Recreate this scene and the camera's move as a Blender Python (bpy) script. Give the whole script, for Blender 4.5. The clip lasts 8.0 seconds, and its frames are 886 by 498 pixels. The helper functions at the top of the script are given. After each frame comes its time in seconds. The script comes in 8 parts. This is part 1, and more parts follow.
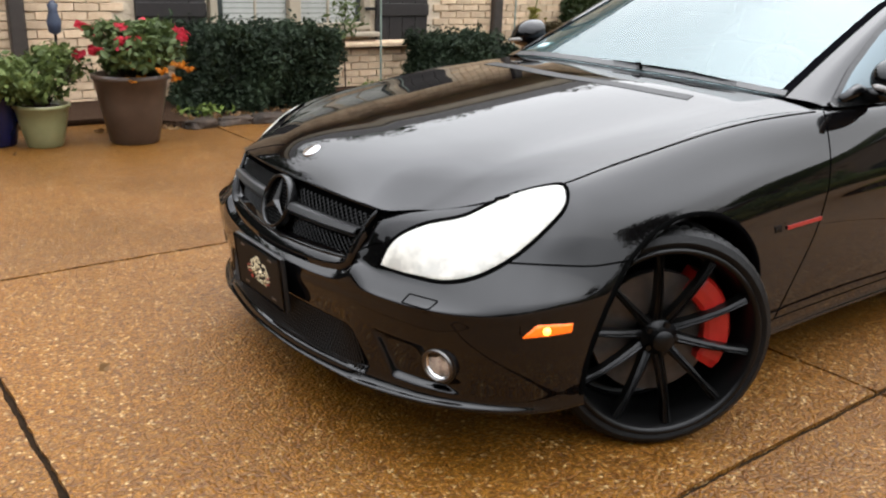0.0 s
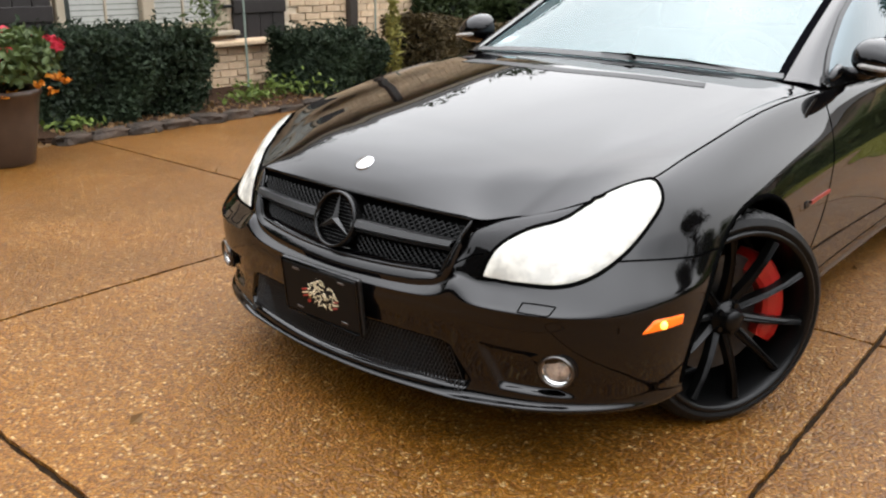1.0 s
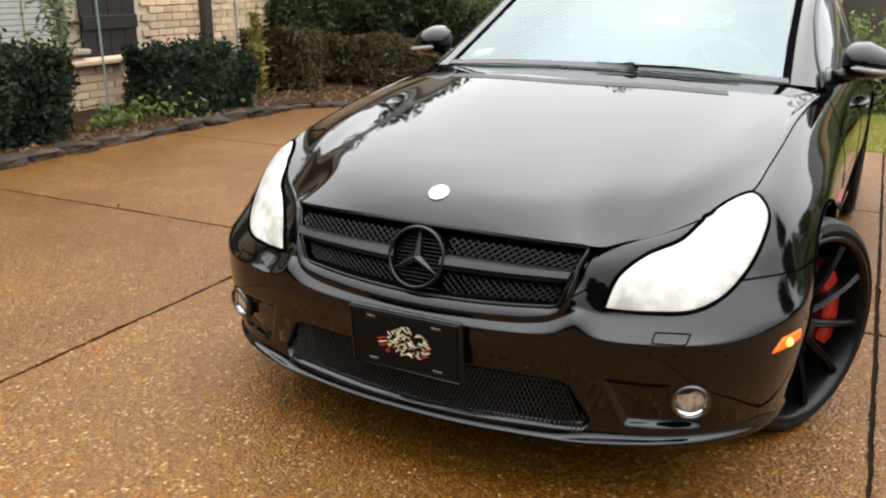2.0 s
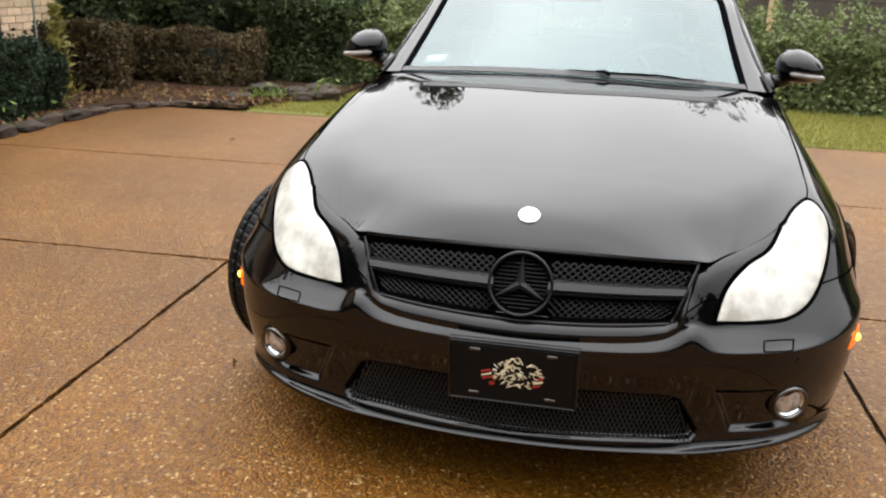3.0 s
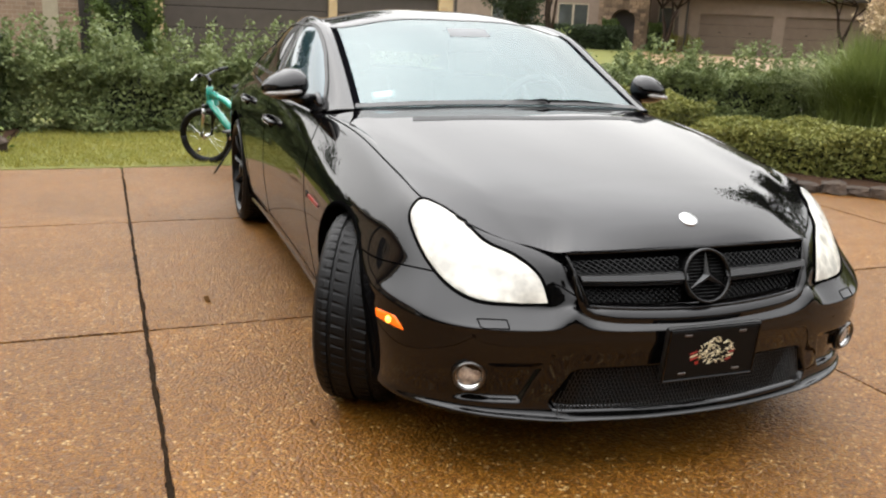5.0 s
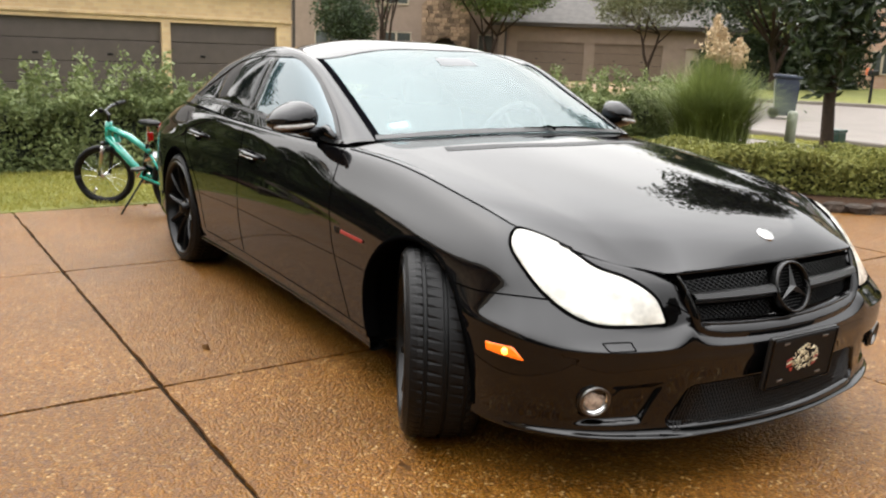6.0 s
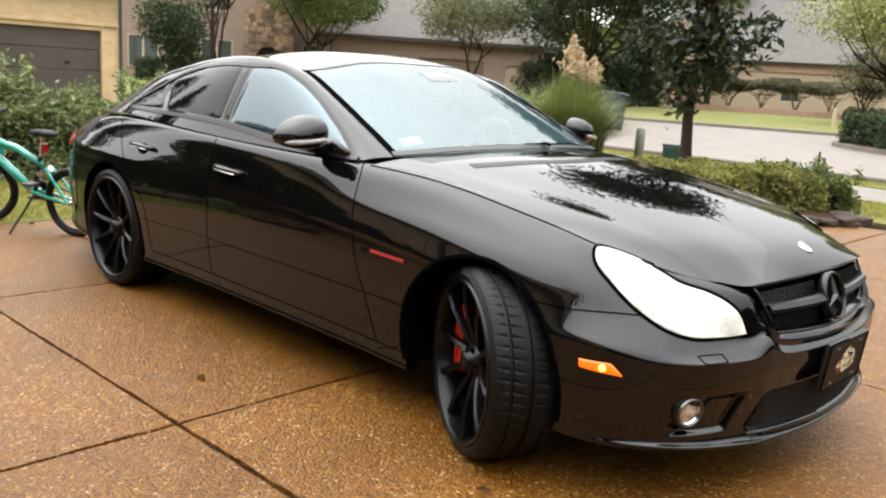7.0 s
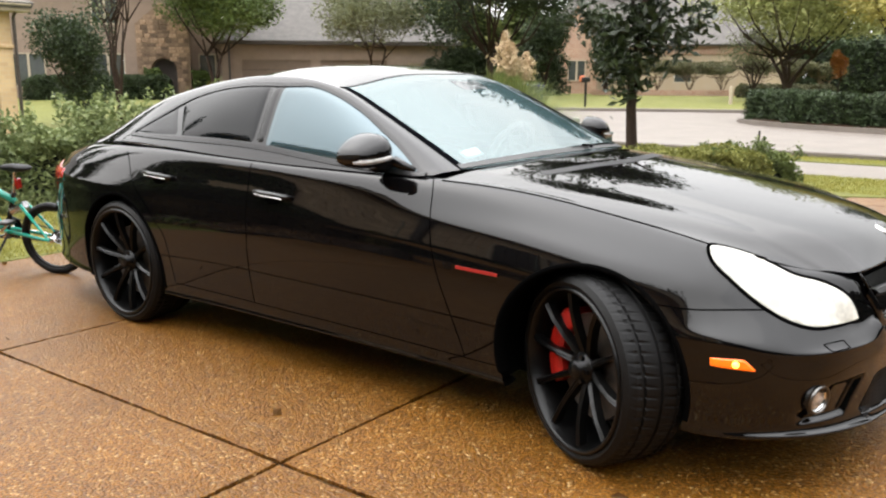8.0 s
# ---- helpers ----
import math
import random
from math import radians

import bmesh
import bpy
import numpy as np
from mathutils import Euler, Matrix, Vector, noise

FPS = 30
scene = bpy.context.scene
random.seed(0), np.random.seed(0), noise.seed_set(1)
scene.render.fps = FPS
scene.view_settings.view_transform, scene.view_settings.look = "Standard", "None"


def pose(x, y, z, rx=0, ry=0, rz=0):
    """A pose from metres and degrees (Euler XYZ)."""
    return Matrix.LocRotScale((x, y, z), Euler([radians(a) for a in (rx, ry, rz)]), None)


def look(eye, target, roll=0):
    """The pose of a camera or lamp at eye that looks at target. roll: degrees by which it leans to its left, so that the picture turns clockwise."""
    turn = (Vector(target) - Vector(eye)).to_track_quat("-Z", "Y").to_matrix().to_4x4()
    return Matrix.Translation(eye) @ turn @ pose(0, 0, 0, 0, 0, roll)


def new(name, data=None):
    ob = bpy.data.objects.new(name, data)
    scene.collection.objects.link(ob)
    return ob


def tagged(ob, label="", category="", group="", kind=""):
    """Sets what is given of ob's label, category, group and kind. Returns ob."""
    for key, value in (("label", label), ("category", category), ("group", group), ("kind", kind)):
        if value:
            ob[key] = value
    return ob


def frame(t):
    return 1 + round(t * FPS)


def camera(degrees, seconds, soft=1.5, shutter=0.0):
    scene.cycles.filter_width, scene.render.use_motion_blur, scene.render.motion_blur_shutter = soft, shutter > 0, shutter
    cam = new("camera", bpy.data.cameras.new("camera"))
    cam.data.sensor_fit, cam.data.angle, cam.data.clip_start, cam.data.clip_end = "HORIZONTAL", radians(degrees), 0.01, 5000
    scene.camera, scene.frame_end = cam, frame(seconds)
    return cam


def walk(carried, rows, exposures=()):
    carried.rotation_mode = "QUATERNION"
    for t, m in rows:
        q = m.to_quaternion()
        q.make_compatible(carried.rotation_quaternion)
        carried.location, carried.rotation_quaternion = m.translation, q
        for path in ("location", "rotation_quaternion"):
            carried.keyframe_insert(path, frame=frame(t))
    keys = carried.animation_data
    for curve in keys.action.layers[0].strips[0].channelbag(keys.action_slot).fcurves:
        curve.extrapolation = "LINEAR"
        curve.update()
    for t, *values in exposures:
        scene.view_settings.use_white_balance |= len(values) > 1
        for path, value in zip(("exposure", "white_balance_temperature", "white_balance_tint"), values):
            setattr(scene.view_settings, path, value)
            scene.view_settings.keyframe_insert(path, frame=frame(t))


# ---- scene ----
cam = camera(54.6, 8.0, soft=2.2)
PATH = [
    (0, (1.849, 2.323, 1.324), (0.714, 0.8, 0.697), 2.1),
    (0.5, (2.148, 2.064, 1.327), (0.82, 0.691, 0.734), 1.6),
    (1, (2.349, 1.762, 1.335), (0.903, 0.537, 0.697), 0.8),
    (1.5, (2.449, 1.384, 1.344), (0.874, 0.344, 0.681), 0.4),
    (1.7, (2.508, 1.258, 1.31), (0.885, 0.277, 0.676), 0.4),
    (2.8, (2.692, 0.342, 1.388), (0.857, -0.14, 0.755), 1.3),
    (3, (2.742, 0.192, 1.37), (0.876, -0.163, 0.743), 1.9),
    (3.5, (2.879, -0.236, 1.388), (0.976, -0.286, 0.774), 3.1),
    (4, (2.864, -0.686, 1.348), (0.959, -0.496, 0.771), 3.4),
    (4.5, (2.857, -1.155, 1.32), (0.985, -0.7, 0.782), 3.1),
    (4.7, (2.836, -1.331, 1.343), (0.992, -0.771, 0.805), 2.9),
    (5.8, (2.433, -2.181, 1.291), (0.741, -1.213, 0.844), 1.8),
    (6, (2.358, -2.325, 1.309), (0.719, -1.27, 0.864), 2.0),
    (6.5, (2.059, -2.631, 1.291), (0.506, -1.442, 0.872), 2.5),
    (7, (1.805, -2.938, 1.286), (0.426, -1.545, 0.886), 3.5),
    (7.5, (1.538, -3.21, 1.322), (0.305, -1.689, 0.914), 2.2),
    (8, (1.286, -3.35, 1.317), (0.07, -1.813, 0.919), 0.1),
]
walk(cam, [(t, look(eye, target, roll)) for t, eye, target, roll in PATH], exposures=[(0.0, 0.0, 6600, 10), (1.5, 0.0, 6750, 10), (3.0, -0.17, 6850, 10), (4.5, -0.13, 6900, 10), (6.0, 0.07, 6950, 10), (8.0, 0.22, 6900, 10)])

# ---- light: a bright overcast sky after rain ----
world = bpy.data.worlds.new("overcast")
scene.world = world
world.use_nodes = True
wn, wl = world.node_tree.nodes, world.node_tree.links
sky = wn.new("ShaderNodeTexSky")
sky.sky_type = "NISHITA"
sky.sun_disc = False
sky.sun_elevation, sky.sun_rotation = radians(56), radians(250)
sky.dust_density, sky.air_density = 4.0, 1.0
soften = wn.new("ShaderNodeHueSaturation")
soften.inputs["Saturation"].default_value = 0.12
cloud = wn.new("ShaderNodeMix")
cloud.data_type = "RGBA"
cloud.inputs[0].default_value = 0.72
# cloud layer: brightest overhead, a quarter of that at the horizon
tc, sep, ramp = wn.new("ShaderNodeTexCoord"), wn.new("ShaderNodeSeparateXYZ"), wn.new("ShaderNodeValToRGB")
ramp.color_ramp.elements[0].position, ramp.color_ramp.elements[0].color = 0.0, (0.256, 0.263, 0.275, 1)
ramp.color_ramp.elements[1].position, ramp.color_ramp.elements[1].color = 0.92, (0.96, 0.998, 1.08, 1)
halfway = ramp.color_ramp.elements.new(0.45)
halfway.color = (0.446, 0.465, 0.498, 1)
wisp = wn.new("ShaderNodeTexNoise")
wisp.inputs["Scale"].default_value, wisp.inputs["Detail"].default_value = 2.2, 5
layer = wn.new("ShaderNodeMix")
layer.data_type, layer.blend_type = "RGBA", "MULTIPLY"
layer.inputs[0].default_value = 1.0
lift = wn.new("ShaderNodeMapRange")
lift.inputs[1].default_value, lift.inputs[2].default_value = 0.3, 0.7
lift.inputs[3].default_value, lift.inputs[4].default_value = 36.0, 44.0
wl.new(tc.outputs["Generated"], sep.inputs[0])
wl.new(sep.outputs["Z"], ramp.inputs[0])
wl.new(tc.outputs["Generated"], wisp.inputs["Vector"])
wl.new(wisp.outputs["Fac"], lift.inputs[0])
wl.new(ramp.outputs[0], layer.inputs[6])
wl.new(lift.outputs[0], layer.inputs[7])
# the cloud is brighter towards the hidden sun
toward, glow, bright = wn.new("ShaderNodeVectorMath"), wn.new("ShaderNodeMapRange"), wn.new("ShaderNodeVectorMath")
toward.operation, bright.operation = "DOT_PRODUCT", "SCALE"
toward.inputs[1].default_value = (-0.56, -0.21, 0.80)
glow.inputs[1].default_value, glow.inputs[2].default_value = -0.3, 1.0
glow.inputs[3].default_value, glow.inputs[4].default_value = 0.72, 1.22
wl.new(tc.outputs["Generated"], toward.inputs[0])
wl.new(toward.outputs["Value"], glow.inputs[0])
wl.new(layer.outputs[2], bright.inputs[0])
wl.new(glow.outputs[0], bright.inputs["Scale"])
wl.new(bright.outputs[0], cloud.inputs[7])
wl.new(sky.outputs[0], soften.inputs["Color"])
wl.new(soften.outputs[0], cloud.inputs[6])
wl.new(cloud.outputs[2], wn["Background"].inputs["Color"])
wn["Background"].inputs["Strength"].default_value = 0.174
sun = new("sun", bpy.data.lights.new("sun", "SUN"))
sun.data.energy, sun.data.angle, sun.data.color = 1.2, radians(140), (1.0, 0.97, 0.92)
sun.matrix_world = look((-19, -7, 30), (0, 0, 0))


# ---- builders ----
def mesh_object(name, verts, faces, material, parent=None, label="", smooth=False):
    me = bpy.data.meshes.new(name)
    me.from_pydata([tuple(v) for v in verts], [], [tuple(f) for f in faces])
    me.materials.append(material)
    if smooth:
        me.polygons.foreach_set("use_smooth", [True] * len(me.polygons))
    me.update()
    ob = new(name, me)
    if parent is not None:
        ob.parent = parent
    if label:
        tagged(ob, label)
    return ob


def grid_faces(nu, nv):
    idx = np.arange(nu * nv).reshape(nu, nv)
    return np.stack([idx[:-1, :-1], idx[1:, :-1], idx[1:, 1:], idx[:-1, 1:]], -1).reshape(-1, 4)


def part(name, bm, material, parent=None, label="", smooth=False):
    """One bmesh as one mesh object under a thing or a part."""
    bmesh.ops.recalc_face_normals(bm, faces=bm.faces)
    me = bpy.data.meshes.new(name)
    bm.to_mesh(me)
    bm.free()
    me.materials.append(material)
    if smooth:
        me.polygons.foreach_set("use_smooth", [True] * len(me.polygons))
    ob = new(name, me)
    if parent is not None:
        ob.parent = parent
    if label:
        tagged(ob, label)
    return ob


def thing(name, at, label, category, group="", kind="", rz=0.0):
    ob = new(name)
    ob.empty_display_size = 0.1
    ob.matrix_world = pose(*at, 0, 0, rz)
    return tagged(ob, label, category, group, kind)


def box_bm(sx, sy, sz, at=(0, 0, 0), bevel=0.0, turn=None, seg=1, bm=None):
    """A box centred at `at`."""
    own = bm is None
    bm = bm or bmesh.new()
    m = Matrix.Translation(at) @ (turn or Matrix()) @ Matrix.Diagonal((sx, sy, sz, 1))
    got = bmesh.ops.create_cube(bm, size=1, matrix=m)
    if bevel > 0:
        edges = {e for v in got["verts"] for e in v.link_edges}
        bmesh.ops.bevel(bm, geom=list(edges), offset=bevel, segments=seg, affect="EDGES", profile=0.6)
    return bm


def tube(points, radius, sides=8, bm=None, caps=True):
    """A round rod along points; radius may be a list."""
    bm = bm or bmesh.new()
    pts = [Vector(p) for p in points]
    rad = radius if isinstance(radius, (list, tuple)) else [radius] * len(pts)
    rings, side = [], None
    for i, p in enumerate(pts):
        d = (pts[min(i + 1, len(pts) - 1)] - pts[max(i - 1, 0)]).normalized()
        if side is None:
            side = d.cross(Vector((0, 0, 1)) if abs(d.z) < 0.9 else Vector((1, 0, 0))).normalized()
        side = (side - d * side.dot(d)).normalized()
        up = d.cross(side)
        rings.append([bm.verts.new(p + rad[i] * (math.cos(a) * side + math.sin(a) * up))
                      for a in (2 * math.pi * k / sides for k in range(sides))])
    for a, b in zip(rings, rings[1:]):
        for k in range(sides):
            bm.faces.new((a[k], a[(k + 1) % sides], b[(k + 1) % sides], b[k]))
    if caps:
        bm.faces.new(rings[0][::-1])
        bm.faces.new(rings[-1])
    return bm


def lathe(profile, sides=32, bm=None, m=None):
    """Profile of (r, z) turned round z."""
    bm = bm or bmesh.new()
    m = m or Matrix()
    rings = []
    for r, z in profile:
        if r < 1e-6:
            rings.append([bm.verts.new(m @ Vector((0, 0, z)))])
        else:
            rings.append([bm.verts.new(m @ Vector((r * math.cos(2 * math.pi * k / sides), r * math.sin(2 * math.pi * k / sides), z)))
                          for k in range(sides)])
    for a, b in zip(rings, rings[1:]):
        for k in range(sides):
            j = (k + 1) % sides
            if len(a) == 1 and len(b) == 1:
                continue
            if len(a) == 1:
                bm.faces.new((a[0], b[j], b[k]))
            elif len(b) == 1:
                bm.faces.new((a[k], a[j], b[0]))
            else:
                bm.faces.new((a[k], a[j], b[j], b[k]))
    return bm


def leaves(name, points, size, material, parent, rng, long=2.0, up=0.3, label=""):
    """Small bent blades at the points (n x 3), each its own island."""
    n = len(points)
    d = rng.normal(size=(n, 3))
    d[:, 2] = d[:, 2] * 0.7 + up
    d /= np.linalg.norm(d, axis=1)[:, None]
    s = np.cross(d, rng.normal(size=(n, 3)))
    s /= np.linalg.norm(s, axis=1)[:, None]
    nn = np.cross(d, s)
    L = size * rng.uniform(0.6, 1.3, n)[:, None]
    W = L / long
    p = np.asarray(points)
    quad = np.stack([p - d * L * 0.5, p + s * W * 0.5 + nn * W * 0.15, p + d * L * 0.5, p - s * W * 0.5 + nn * W * 0.15], 1)
    me = bpy.data.meshes.new(name)
    me.from_pydata(quad.reshape(-1, 3).tolist(), [], np.arange(4 * n).reshape(n, 4).tolist())
    me.materials.append(material)
    ob = new(name, me)
    ob.parent = parent
    if label:
        tagged(ob, label)
    return ob


def blob_points(rng, n, centre, radii, lumps=7, shell=0.55):
    """Points in a lumpy crown: a few overlapping balls, denser towards their outsides."""
    centre, radii = np.array(centre), np.array(radii)
    c = rng.normal(size=(lumps, 3))
    c /= np.linalg.norm(c, axis=1)[:, None]
    c *= rng.uniform(0.25, 0.72, lumps)[:, None]
    r = rng.uniform(0.32, 0.52, lumps)
    k = rng.integers(0, lumps, n)
    d = rng.normal(size=(n, 3))
    d /= np.linalg.norm(d, axis=1)[:, None]
    return centre + (c[k] + d * (r[k] * rng.uniform(shell, 1.05, n))[:, None]) * radii


def hedge_points(rng, n, size, bumpy=0.06):
    """Points near the faces of a box (top and four sides), with lumps."""
    sx, sy, sz = size
    w = np.array([sx * sy, sx * sz, sx * sz, sy * sz, sy * sz])
    k = rng.choice(5, n, p=w / w.sum())
    p = rng.uniform(-0.5, 0.5, (n, 3)) * (sx, sy, sz)
    p[:, 2] += sz / 2
    depth = np.abs(rng.normal(0, bumpy, n))
    p[k == 0, 2] = sz - depth[k == 0]
    p[k == 1, 1] = -sy / 2 + depth[k == 1]
    p[k == 2, 1] = sy / 2 - depth[k == 2]
    p[k == 3, 0] = -sx / 2 + depth[k == 3]
    p[k == 4, 0] = sx / 2 - depth[k == 4]
    q = p * 3.1
    wob = np.stack([np.sin(q[:, 1] * 1.7 + q[:, 2]) + np.sin(q[:, 2] * 2.9 + 1), np.sin(q[:, 0] * 1.9 + q[:, 2] * 1.3) + np.sin(q[:, 0] * 3.7),
                    np.sin(q[:, 0] * 2.3 + q[:, 1]) + np.sin(q[:, 1] * 3.3 + q[:, 0])], 1)
    # rounded upper edges
    top = np.clip((p[:, 2] / sz - 0.7) / 0.3, 0, 1) ** 2
    p[:, 0] *= 1 - 0.10 * top
    p[:, 1] *= 1 - 0.10 * top
    return p + wob * bumpy * 0.45

# ---- materials ----
WET = 0.61  # everything is rain-soaked, so a little darker than when dry


def mat(name, color=(0.5, 0.5, 0.5), rough=0.5, metal=0.0, coat=0.0, ior=1.5, dark=None, scale=8.0, bump=0.0, bump_scale=60.0,
        piece=0.0, stain=None, stain_scale=1.2, rough_to=None, emit=None, power=0.0, spec=None, dry=False):
    """Principled material: two noise scales for colour, an optional bump and a change from piece to piece."""
    m = bpy.data.materials.new(name)
    m.use_nodes = True
    n, l = m.node_tree.nodes, m.node_tree.links
    b = n["Principled BSDF"]
    k = WET if metal < 0.3 and emit is None and not dry else 1.0
    color = tuple(c * k for c in color)
    dark = None if dark is None else tuple(c * k for c in dark)
    stain = None if stain is None else tuple(c * k for c in stain)
    b.inputs["Base Color"].default_value = (*color, 1)
    b.inputs["Roughness"].default_value, b.inputs["Metallic"].default_value = rough, metal
    b.inputs["IOR"].default_value, b.inputs["Coat Weight"].default_value = ior, coat
    b.inputs["Coat Roughness"].default_value = 0.03
    if spec is not None:
        b.inputs["Specular IOR Level"].default_value = spec
    tc = n.new("ShaderNodeTexCoord")
    last = None
    if dark is not None:
        t1 = n.new("ShaderNodeTexNoise")
        t1.inputs["Scale"].default_value, t1.inputs["Detail"].default_value, t1.inputs["Roughness"].default_value = scale, 6, 0.65
        l.new(tc.outputs["Object"], t1.inputs["Vector"])
        r = n.new("ShaderNodeValToRGB")
        r.color_ramp.elements[0].position, r.color_ramp.elements[1].position = 0.32, 0.68
        r.color_ramp.elements[0].color, r.color_ramp.elements[1].color = (*dark, 1), (*color, 1)
        l.new(t1.outputs["Fac"], r.inputs[0])
        last = r.outputs[0]
    if stain is not None:
        t2 = n.new("ShaderNodeTexNoise")
        t2.inputs["Scale"].default_value, t2.inputs["Detail"].default_value = stain_scale, 4
        l.new(tc.outputs["Object"], t2.inputs["Vector"])
        mr = n.new("ShaderNodeMapRange")
        mr.inputs[1].default_value, mr.inputs[2].default_value = 0.48, 0.72
        mr.inputs[4].default_value = 0.8
        l.new(t2.outputs["Fac"], mr.inputs[0])
        mx = n.new("ShaderNodeMix")
        mx.data_type = "RGBA"
        mx.inputs[6].default_value, mx.inputs[7].default_value = (*color, 1), (*stain, 1)
        if last is not None:
            l.new(last, mx.inputs[6])
        l.new(mr.outputs[0], mx.inputs[0])
        last = mx.outputs[2]
        if rough_to is not None:
            rr = n.new("ShaderNodeMapRange")
            rr.inputs[1].default_value, rr.inputs[2].default_value = 0.42, 0.66
            rr.inputs[3].default_value, rr.inputs[4].default_value = rough, rough_to
            l.new(t2.outputs["Fac"], rr.inputs[0])
            l.new(rr.outputs[0], b.inputs["Roughness"])
    if piece > 0:
        oi, geo = n.new("ShaderNodeObjectInfo"), n.new("ShaderNodeNewGeometry")
        ad = n.new("ShaderNodeMath")
        l.new(oi.outputs["Random"], ad.inputs[0])
        l.new(geo.outputs["Random Per Island"], ad.inputs[1])
        fr = n.new("ShaderNodeMath")
        fr.operation = "FRACT"
        l.new(ad.outputs[0], fr.inputs[0])
        mr = n.new("ShaderNodeMapRange")
        mr.inputs[3].default_value, mr.inputs[4].default_value = 1 - piece, 1 + piece
        l.new(fr.outputs[0], mr.inputs[0])
        hs = n.new("ShaderNodeHueSaturation")
        hs.inputs["Color"].default_value = (*color, 1)
        if last is not None:
            l.new(last, hs.inputs["Color"])
        l.new(mr.outputs[0], hs.inputs["Value"])
        last = hs.outputs[0]
    if last is not None:
        l.new(last, b.inputs["Base Color"])
    if bump > 0:
        t3 = n.new("ShaderNodeTexNoise")
        t3.inputs["Scale"].default_value, t3.inputs["Detail"].default_value = bump_scale, 4
        l.new(tc.outputs["Object"], t3.inputs["Vector"])
        bp = n.new("ShaderNodeBump")
        bp.inputs["Strength"].default_value, bp.inputs["Distance"].default_value = bump, 0.01
        l.new(t3.outputs["Fac"], bp.inputs["Height"])
        l.new(bp.outputs[0], b.inputs["Normal"])
    if emit is not None:
        b.inputs["Emission Color"].default_value, b.inputs["Emission Strength"].default_value = (*emit, 1), power
    return m


def leaf_mat(name, light, dark, rough=0.6):
    """Leaves: a tone for each leaf, a slow change over the plant, light through the blade."""
    m = bpy.data.materials.new(name)
    m.use_nodes = True
    n, l = m.node_tree.nodes, m.node_tree.links
    b = n["Principled BSDF"]
    light, dark = tuple(c * WET for c in light), tuple(c * WET for c in dark)
    b.inputs["Roughness"].default_value = rough
    b.inputs["Specular IOR Level"].default_value = 0.3
    geo, tc, tx = n.new("ShaderNodeNewGeometry"), n.new("ShaderNodeTexCoord"), n.new("ShaderNodeTexNoise")
    tx.inputs["Scale"].default_value, tx.inputs["Detail"].default_value = 2.2, 3
    l.new(tc.outputs["Object"], tx.inputs["Vector"])
    ad = n.new("ShaderNodeMath")
    ad.operation = "MULTIPLY_ADD"
    ad.inputs[1].default_value = 0.55
    l.new(geo.outputs["Random Per Island"], ad.inputs[0])
    mr = n.new("ShaderNodeMapRange")
    mr.inputs[1].default_value, mr.inputs[2].default_value = 0.3, 0.7
    mr.inputs[3].default_value, mr.inputs[4].default_value = 0.0, 0.45
    l.new(tx.outputs["Fac"], mr.inputs[0])
    l.new(mr.outputs[0], ad.inputs[2])
    r = n.new("ShaderNodeValToRGB")
    r.color_ramp.elements[0].color, r.color_ramp.elements[1].color = (*dark, 1), (*light, 1)
    l.new(ad.outputs[0], r.inputs[0])
    l.new(r.outputs[0], b.inputs["Base Color"])
    tr, mx = n.new("ShaderNodeBsdfTranslucent"), n.new("ShaderNodeMixShader")
    mx.inputs[0].default_value = 0.2
    l.new(r.outputs[0], tr.inputs["Color"])
    l.new(b.outputs[0], mx.inputs[1])
    l.new(tr.outputs[0], mx.inputs[2])
    l.new(mx.outputs[0], n["Material Output"].inputs["Surface"])
    return m


